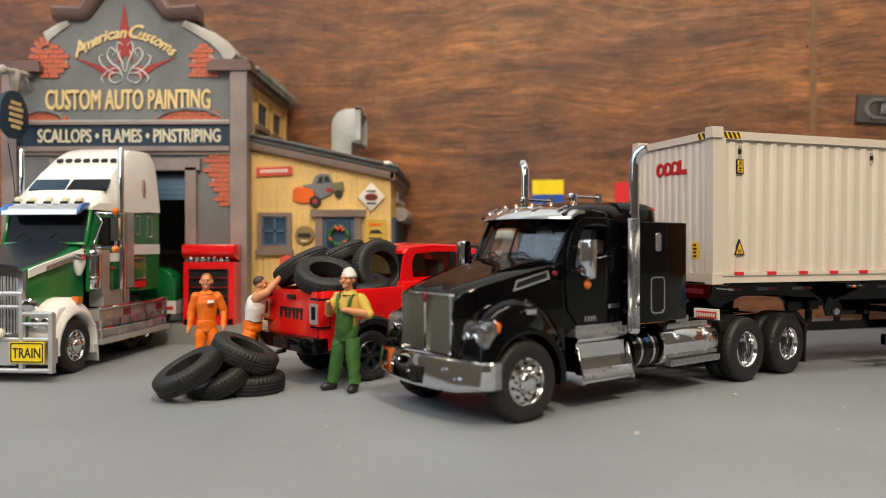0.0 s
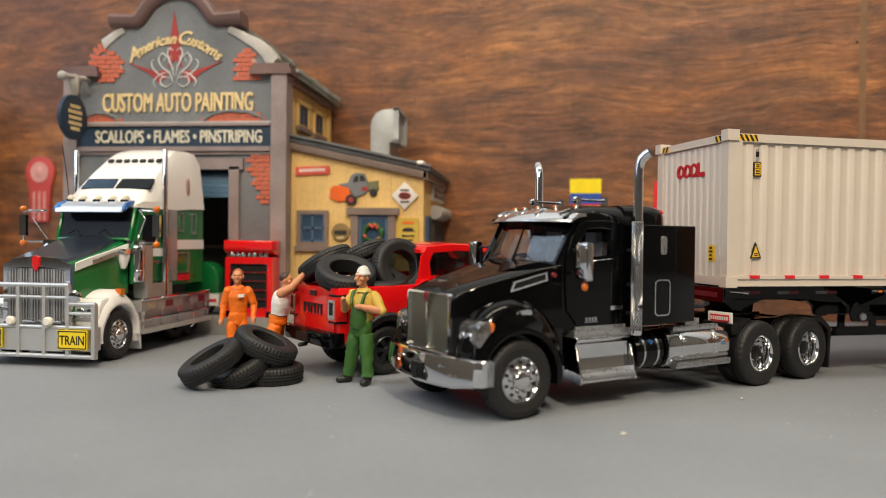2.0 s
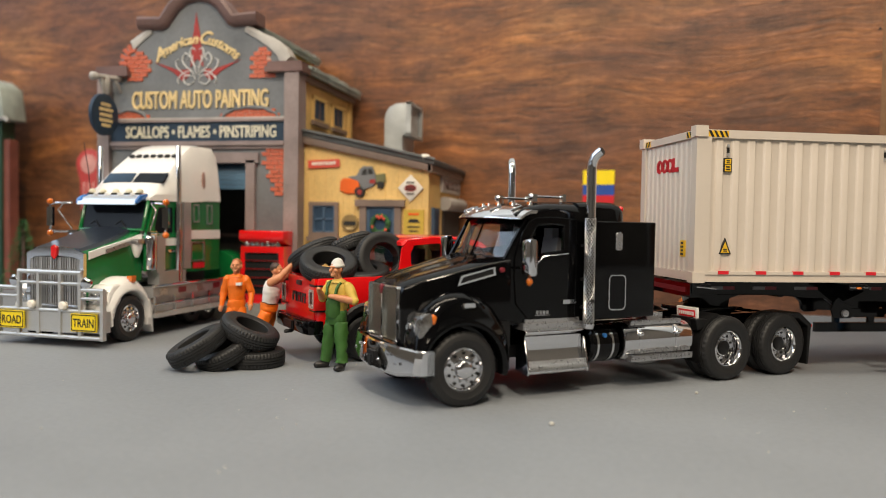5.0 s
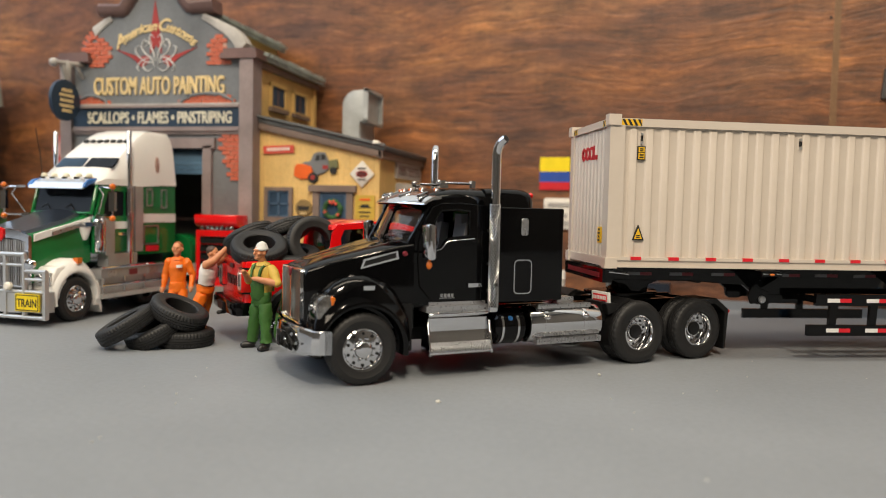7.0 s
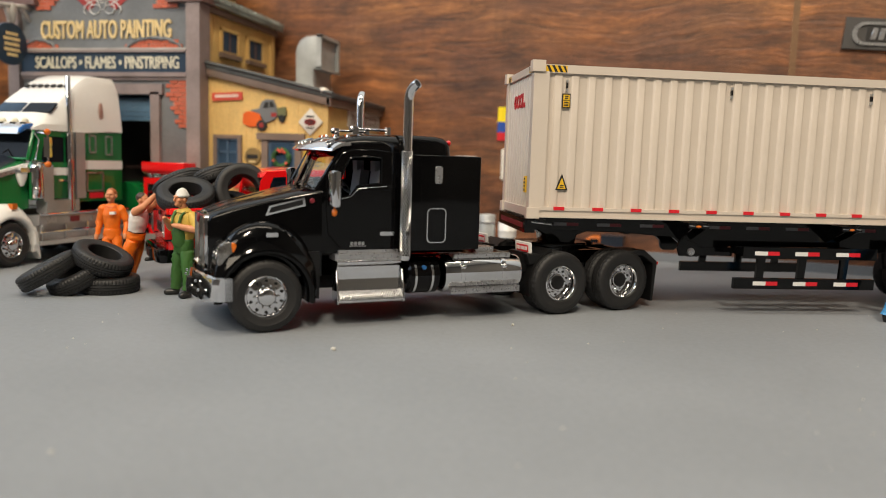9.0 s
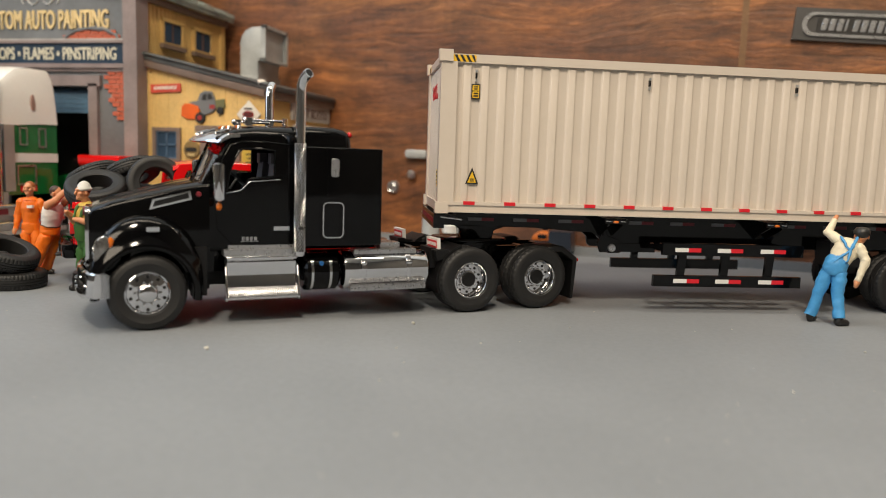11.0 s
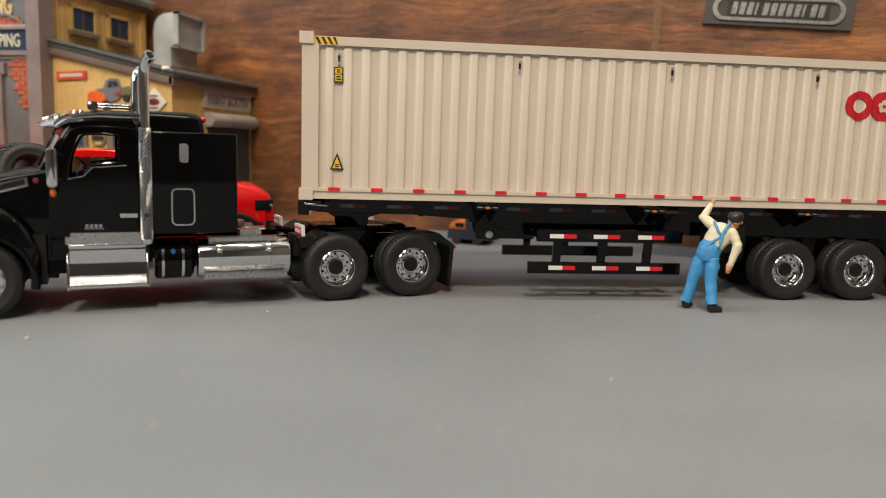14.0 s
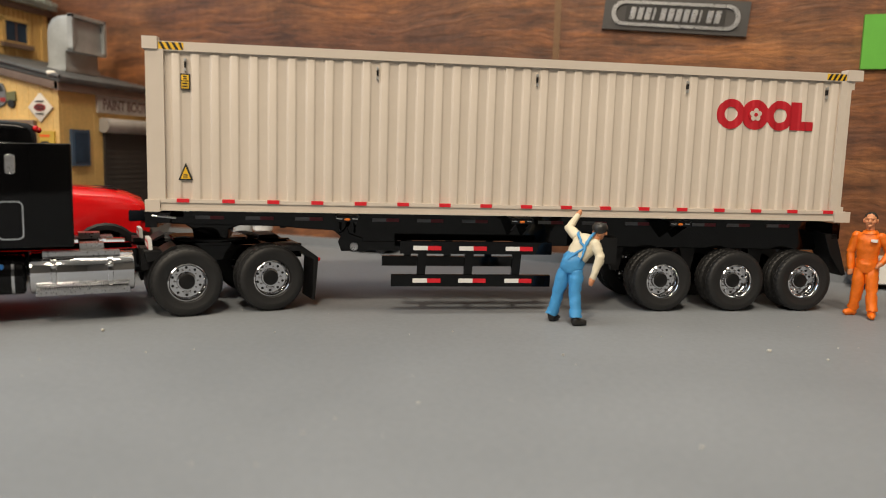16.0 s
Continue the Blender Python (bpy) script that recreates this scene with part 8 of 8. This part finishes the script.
def figure(name, m, label, hips, chest, neck, head, legs, arms, mats, hat=None, straps=False, mask=None, bulk=1.0):
    """A standing figure, facing -y: joints in millimetres. mats: skin, trousers, top, boots, hair, strap, sleeve."""
    s = Shape()
    skin, trousers, topm, boots, hair, strap, sleeve = range(7)
    hx, cx, nx = Vector(hips), Vector(chest), Vector(neck)
    # trunk
    s.use(topm)
    w = (cx - hx)
    chain(s, [hx - w * 0.08, hx + w * 0.3, hx + w * 0.7, cx, cx + (nx - cx) * 0.55, nx], [k * bulk for k in (3.9, 4.2, 4.8, 5.0, 3.9, 1.5)], 0.74)
    s.use(trousers)
    chain(s, [hx - Vector((0, 0, 2.6)), hx - Vector((0, 0, 1.0)), hx + w * 0.12, hx + w * (0.34 if straps else 0.24)], [k * bulk for k in (3.6, 4.4, 4.6, 4.45)], 0.77)
    if straps:
        lead = Vector((0, -0.9, 0))
        chain(s, [hx + w * 0.1 + lead * 0.5, hx + w * 0.4 + lead, hx + w * 0.66 + lead, hx + w * 0.86 + lead], [k * bulk for k in (3.7, 3.7, 3.6, 3.4)], 1.14)
        s.use(strap)
        for sx in (-1, 1):
            way = [cx + Vector((sx * 2.0, -3.8, -1.0)), cx + Vector((sx * 2.5, -2.6, 2.4)), cx + Vector((sx * 2.6, -0.6, 3.5)), cx + Vector((sx * 2.2, 1.6, 3.0)), cx + Vector((sx * 1.0, 3.4, 0.8)), cx + Vector((-sx * 0.6, 3.7, -1.6)), hx + w * 0.3 + Vector((-sx * 2.0, 3.2, 0))]
            smooth = resample(way, [0.5] * len(way), 3)[0]
            s.tube(smooth, 0.5, 6)
    elif mask != "plain":
        s.use(strap)
        chain(s, [hx + w * 0.16, hx + w * 0.28], [4.45, 4.4], 0.76)
    # legs
    for hip, knee, foot, toe in legs:
        s.use(trousers)
        chain(s, [Vector(hip) - Vector((0, 0, 0.8)), (Vector(hip) * 0.5 + Vector(knee) * 0.5), knee, (Vector(knee) * 0.45 + Vector(foot) * 0.55), Vector(foot) + Vector((0, 0, 0.7))], [k * bulk for k in (2.6, 2.75, 2.45, 2.25, 2.35)], 1.0)
        s.use(boots)
        f = Vector(foot)
        t = Vector(toe)
        s.limb(f + Vector((0, 0, 0.6)), (f.x, f.y, 1.3), 1.45, 1.4, 10)
        s.limb((f.x, f.y, 1.3), (f.x + t.x, f.y + t.y, 1.15), 1.4, 1.15, 10)
    # arms
    for shoulder, elbow, hand, bare in arms:
        s.use(skin if bare == 2 else sleeve)
        chain(s, [shoulder, (Vector(shoulder) * 0.5 + Vector(elbow) * 0.5), elbow], [1.9, 1.75, 1.5], 1.0, 10)
        s.ball(shoulder, 1.75, 12, 8)
        s.ball(elbow, 1.5, 10, 7)
        s.use(skin if bare else sleeve)
        chain(s, [elbow, (Vector(elbow) * 0.5 + Vector(hand) * 0.5), hand], [1.4, 1.25, 1.0], 1.0, 10)
        s.use(skin)
        d = (Vector(hand) - Vector(elbow)).normalized()
        s.limb(hand, Vector(hand) + d * 1.6, 1.05, 0.75, 8)
    if mask == "plain":
        s.use(strap)
        s.box(cx.x + 0.9, cx.x + 3.0, cx.y - 3.95, cx.y - 3.0, cx.z - 0.2, cx.z + 0.9, r=0.15, seg=1)
    # neck and head
    h = Vector(head)
    s.use(sleeve)
    s.lathe([(1.2, -2.2), (2.7, -1.7), (2.35, -0.7), (1.6, -0.5)], "z", nx, 14)
    s.use(skin)
    s.limb(nx - Vector((0, 0, 0.6)), h - Vector((0, 0, 1.4)), 1.35, 1.3, 10)
    s.ball(h + Vector((0, 0.1, 0.35)), (2.0, 2.3, 2.45), 16, 12)
    s.ball(h + Vector((0, -0.55, -1.15)), (1.5, 1.6, 1.7), 14, 9)
    s.ball(h + Vector((0, -1.75, -2.05)), (0.75, 0.6, 0.6), 10, 7)
    s.ball(h + Vector((0, -1.95, 0.75)), (1.45, 0.5, 0.4), 10, 6)
    s.limb(h + Vector((0, -2.0, 0.5)), h + Vector((0, -2.55, -0.5)), 0.32, 0.5, 8)
    for sx in (-1, 1):
        s.ball(h + Vector((sx * 1.1, -1.5, -0.55)), (0.75, 0.7, 0.7), 9, 6)
    s.use(4 if hat is None else boots)
    s.ball(h + Vector((0, 0.5, 0.9)), (2.12, 2.35, 2.15), 16, 10)
    s.use(boots)
    for sx in (-1, 1):
        s.ball(h + Vector((sx * 0.8, -2.02, 0.2)), (0.17, 0.2, 0.09), 8, 5)
    s.use(skin)
    for sx in (-1, 1):
        s.ball(h + Vector((sx * 2.1, 0.1, -0.2)), (0.4, 0.6, 0.8), 8, 5)
    s.use(hair)
    if hat == "cap":
        s.lathe([(2.15, 0.4), (2.5, 0.5), (2.55, 1.1), (2.3, 1.3), (2.0, 2.2), (1.5, 3.0), (0.8, 3.5), (0, 3.7)], "z", h + Vector((0.25, 0.35, 0.1)), 16)
    if hat == "peak":
        s.lathe([(2.6, 0.6), (2.7, 1.6), (2.0, 2.7), (0, 3.1)], "z", h + Vector((0, 0.2, 0.2)), 16)
        s.box(-1.9, 1.9, -4.2, -1.4, 0.9, 1.5, r=0.3, m=Matrix.Translation(h))
    top = nx.z - 0.5
    for v in s.bm.verts:
        soft = 0.35 if v.co.z > top else 1.0
        fold = noise.noise(Vector((v.co.x * 0.35, v.co.y * 0.35, v.co.z * 0.9)) + cx) * 0.38 * soft
        v.co += noise.noise_vector(v.co * 0.5) * 0.3 * soft + noise.noise_vector(v.co * 1.25) * 0.2 * soft + Vector((fold, fold * 0.6, 0))
    return solid(name, s, mats, m, label, "figurine", "painted figures", angle=75)


figure("figurine", place(5.4, 302.6, 0, -24) @ Matrix.Scale(1.06, 4), "painted worker figurine in green overalls and a grey cap", (1.2, 0, 18.2), (2.2, -0.2, 27.4), (2.9, -0.9, 32.2), (3.0, -2.2, 35.2),
       [((-0.9, 0, 17.6), (-2.4, -0.2, 10), (-4.1, 0.2, 2.2), (-1.6, -2.8, 0)), ((3.3, 0, 17.6), (3.8, -0.3, 10), (4.2, -0.2, 2.2), (0.6, -3.0, 0))],
       [((-1.9, 0.0, 29.4), (-4.6, -1.2, 24.6), (-2.6, -4.6, 27.4), 1), ((6.2, 0.2, 29.2), (9.2, 0.2, 24.4), (4.6, -4.2, 25.6), 1)],
       [M_SKIN, M_OVER, M_SHIRT, M_BOOT, M_CAPW, M_OVER, M_SHIRT], "cap", True, None, 0.86)
figure("figurine", place(-53.8, 341.0, 0, 14) @ Matrix.Scale(1.05, 4), "painted figurine in an orange boiler suit, hands hanging", (0, 0, 16.8), (0, 0, 25.4), (0, 0, 30.0), (0, -0.5, 33.0),
       [((-1.8, 0, 16.4), (-2.2, -0.2, 9), (-2.4, 0.2, 2.0), (-0.4, -2.6, 0)), ((1.8, 0, 16.4), (2.6, -0.4, 9), (3.4, 0.4, 2.0), (0.8, -2.6, 0))],
       [((-3.6, 0.2, 27.4), (-5.4, 0.6, 21.8), (-6.0, -0.8, 16.2), 0), ((3.7, 0.2, 27.4), (6.0, 0.6, 22.2), (6.2, -1.6, 16.8), 0)],
       [M_SKIN, M_PRISON, M_PRISON, M_BOOT, mat("ginger hair paint", (0.30, 0.085, 0.02), 0.5), M_VEST, M_PRISON], None, False, "plain", 0.78)
figure("figurine", place(-33.4, 327.6, 0, 97), "painted figurine in a white vest pushing a tyre, orange trousers", (0, -1.0, 18.6), (0.0, -2.6, 27.0), (0, -3.4, 31.0), (0.2, -4.2, 34.2),
       [((-2.1, -1.0, 18.0), (-2.6, 1.6, 10), (-2.8, 5.6, 2.0), (-0.2, -2.4, 0)), ((2.1, -1.0, 18.0), (2.4, 0.4, 10), (2.8, 3.2, 2.0), (0.2, -2.4, 0))],
       [((-4.0, -3.0, 29.2), (-4.4, -7.2, 31.6), (-3.0, -11.2, 36.4), 2), ((4.0, -3.0, 29.2), (4.6, -7.4, 32.4), (3.2, -12.0, 38.4), 2)],
       [M_SKIN, M_PRISON, M_VEST, M_BOOT, M_HAIR, M_BELT, M_VEST])
figure("figurine", place(268.6, 356.0, 0, 172), "painted figurine in blue bib trousers reaching up to the trailer", (-1.4, 1.6, 20.4), (-5.4, -1.0, 27.4), (-7.4, -2.6, 29.6), (-9.6, -3.8, 31.4),
       [((0.4, 1.4, 19.6), (2.6, 0.8, 11), (4.6, 0.6, 2.0), (-1.4, -2.2, 0)), ((-3.2, 1.8, 19.6), (-3.2, 2.2, 11), (-4.2, 3.8, 2.0), (-2.6, -1.2, 0))],
       [((-2.6, -1.8, 29.4), (1.0, -4.6, 32.0), (-1.2, -8.4, 36.4), 0), ((-8.8, 0.2, 27.6), (-11.0, 1.6, 23.4), (-8.8, 2.8, 16.0), 0)],
       [M_SKIN, M_BLUEJEAN, M_CREAMSHIRT, M_BOOT, M_BOOT, M_BLUEJEAN, M_CREAMSHIRT], "peak", True, None, 0.86)
figure("figurine", place(376.4, 402.6, 0, -22) @ Matrix.Scale(1.02, 4), "painted figurine in an orange boiler suit with dark hair", (0, 0, 19.0), (0, 0, 28.0), (0.2, 0, 32.4), (0.0, -0.4, 35.6),
       [((-1.9, 0, 18.6), (-2.2, 0.2, 10), (-3.2, 1.6, 2.0), (-1.8, -2.4, 0)), ((1.9, 0, 18.6), (2.4, -0.8, 10), (3.2, -2.2, 2.0), (0.4, -2.8, 0))],
       [((-3.9, 0.2, 29.6), (-5.4, 0.6, 23.6), (-5.0, -0.8, 17.2), 0), ((3.9, 0.2, 29.6), (7.2, 0.8, 24.2), (4.6, -2.0, 20.2), 0)],
       [M_SKIN, M_PRISON, M_PRISON, M_PRISON, M_BOOT, M_VEST, M_PRISON], None, False, "plain", 0.80)


# ---- small things further back ----
def far_house():
    """Corner of another model building: green front, red brick side, pale roof."""
    h = thing("green_model_house", "dark green model house with a grey green roof", "building", place(-343.5, 522.0, 0, -5.6))
    s = Shape()
    s.box(-70, 4, 0, 12, 0, 128, r=0.8)
    part("wall", s, mat("dark green boards", (0.012, 0.05, 0.028), 0.55, var=0.25, scale=0.3, bump=0.1), h)
    s = Shape()
    for i in range(3):
        s.box(-60 + 22 * i, -48 + 22 * i, -1.0, 0.4, 40, 100, r=0.3)
    part("shutter", s, mat("green shutter", (0.01, 0.035, 0.022), 0.5), h)
    s = Shape()
    s.prism([(-74, 126), (13, 126), (9, 150), (0, 156), (-74, 156)], "y", -6, 15, r=1.2)
    part("roof", s, M_SLATE, h)
    s = Shape()
    s.box(4, 9.5, 2, 10, 0, 112, r=0.6)
    part("chimney", s, mat("dull dark brick", (0.20, 0.06, 0.042), 0.65, var=0.3, scale=0.5, bump=0.1), h)
    s = Shape()
    s.tube([(5, -4, 126), (14, -6, 127), (18, -7, 124)], 1.3, 8)
    part("gutter", s, M_STONE, h)


far_house()


def tree(x, y, height):
    t = thing("model_fir", "small green model fir tree", "tree", place(x, y))
    s = Shape()
    s.tube([(0, 0, 0), (0.2, 0, height * 0.5), (0, 0, height * 0.95)], 1.2, 8, [1.6, 1.1, 0.3])
    part("trunk", s, M_UMBER, t)
    rnd = random.Random(7)
    s = Shape()
    for i in range(420):
        k = rnd.random() ** 0.8
        z = height * (0.1 + 0.9 * k)
        r = (1 - k) * height * 0.27 * rnd.uniform(0.55, 1.05) + 0.5
        a = rnd.uniform(0, 2 * math.pi)
        p = Vector((r * math.cos(a), r * math.sin(a), z))
        q = p + Vector((math.cos(a) * rnd.uniform(1, 2.6), math.sin(a) * rnd.uniform(1, 2.6), rnd.uniform(-0.4, 1.6)))
        d = Vector((-math.sin(a), math.cos(a), 0.3)) * 0.7
        s.loft([[p - d, p + d, p + Vector((0, 0, 0.7))], [q - d * 0.2, q + d * 0.2, q + Vector((0, 0, 0.2))]])
    tagged(part("needles", s, M_LEAF, t), kind="stuff")


tree(-300.0, 498.0, 52)


M_VAN = mat("dull orange paint", (0.52, 0.13, 0.012), 0.45, var=0.12)


def far_van(m, label, length, paint):
    """A little van far behind the trailer: an orange cab over a dark skirt, small wheels."""
    v = thing("small_van", label, "van", m)
    s = Shape()
    s.box(0, length, 0, 14, 3.0, 14.4, r=1.4)
    part("body", s, paint, v)
    s = Shape()
    s.prism([(-10, 8.4), (0.5, 8.4), (0.5, 13.4), (-6.4, 13.4), (-9.2, 11.4)], "y", 0.6, 13.4, r=0.8)
    cb = part("cab", s, M_VAN, v)
    s = Shape()
    s.box(-10.4, length + 0.2, 0.3, 13.7, 3.0, 8.2, r=0.8)
    part("skirt", s, M_NAVY, v, "dark blue skirt")
    s = Shape()
    s.box(-6.0, -1.0, 0.2, 1.0, 9.8, 12.2, r=0.4)
    part("side_window", s, M_TINT, cb)
    s = Shape()
    s.lathe([(0, -0.3), (1.6, -0.2), (2.6, 0.0), (2.8, 0.6), (2.8, 2.2)], "y", (0, 0, 0), 18)
    data = s.mesh("wheel", M_RUBBER)
    for x in (-5, length - 6):
        for y, t in ((0, 0), (14, 180)):
            part("wheel", data, None, v, "", at(x, y, 2.8, 0, 0, t))


def drums():
    """A white drum on a dark foot and a grey can, by the wall."""
    d = thing("toy_drum", "small white toy drum on a dark foot by the wall", "drum", place(104.2, 470.0))
    s = Shape()
    s.lathe([(0, 0), (4.8, 0), (5.0, 0.6), (5.0, 11.8), (4.6, 12.4), (0, 12.4)], "z", (0, 0, 0), 24)
    part("foot", s, M_FRAME, d)
    s = Shape()
    s.lathe([(4.2, 12.4), (5.1, 13.2), (5.2, 16.6), (5.4, 16.9), (5.2, 17.2), (5.2, 21.4), (4.8, 22.0), (0, 21.8)], "z", (0, 0, 0), 24)
    part("body", s, M_CREAM, d, "white ribbed body")
    c = thing("grey_can", "small grey toy can by the wall", "can", place(92.0, 472.0))
    s = Shape()
    s.lathe([(0, 0), (4.8, 0), (5.0, 0.6), (5.0, 24.6), (4.6, 25.2), (4.2, 24.8), (0, 24.8)], "z", (0, 0, 0), 24)
    part("body", s, M_DUCT, c)
    s = Shape()
    s.lathe([(5.0, 20.0), (5.25, 20.3), (5.25, 21.2), (5.0, 21.5)], "z", (0, 0, 0), 24)
    part("band", s, M_SATIN, c)


drums()
far_van(place(155.0, 496.0, 0, -5.6), "small dark blue and orange toy van by the wall", 13, M_NAVY)
far_van(place(404.0, 470.0, 0, -5.6), "small white and orange toy van by the wall", 30, M_CREAM)


# ---- crumbs on the table ----
def crumbs():
    rnd = random.Random(11)
    s = Shape()
    spots = [(89.5, 245.5, 0.75), (133, 297, 0.7), (270, 312, 0.4), (36, 150, 0.5), (70, 160, 0.4), (330, 335, 0.7), (345, 330, 0.4), (300, 250, 0.45), (240, 260, 0.35)]
    for i in range(90):
        spots.append((rnd.uniform(-80, 400), rnd.uniform(120, 380), rnd.uniform(0.12, 0.3)))
    for x, y, r in spots:
        s.ball((x, y, r * 0.6), (r * rnd.uniform(0.7, 1.2), r * rnd.uniform(0.7, 1.2), r * 0.7), 6, 4)
    solid("crumbs", s, mat("pale crumbs", (0.55, 0.53, 0.48), 0.8, var=0.3), Matrix(), "pale crumbs and dust specks on the table", "crumbs", kind="stuff")


crumbs()
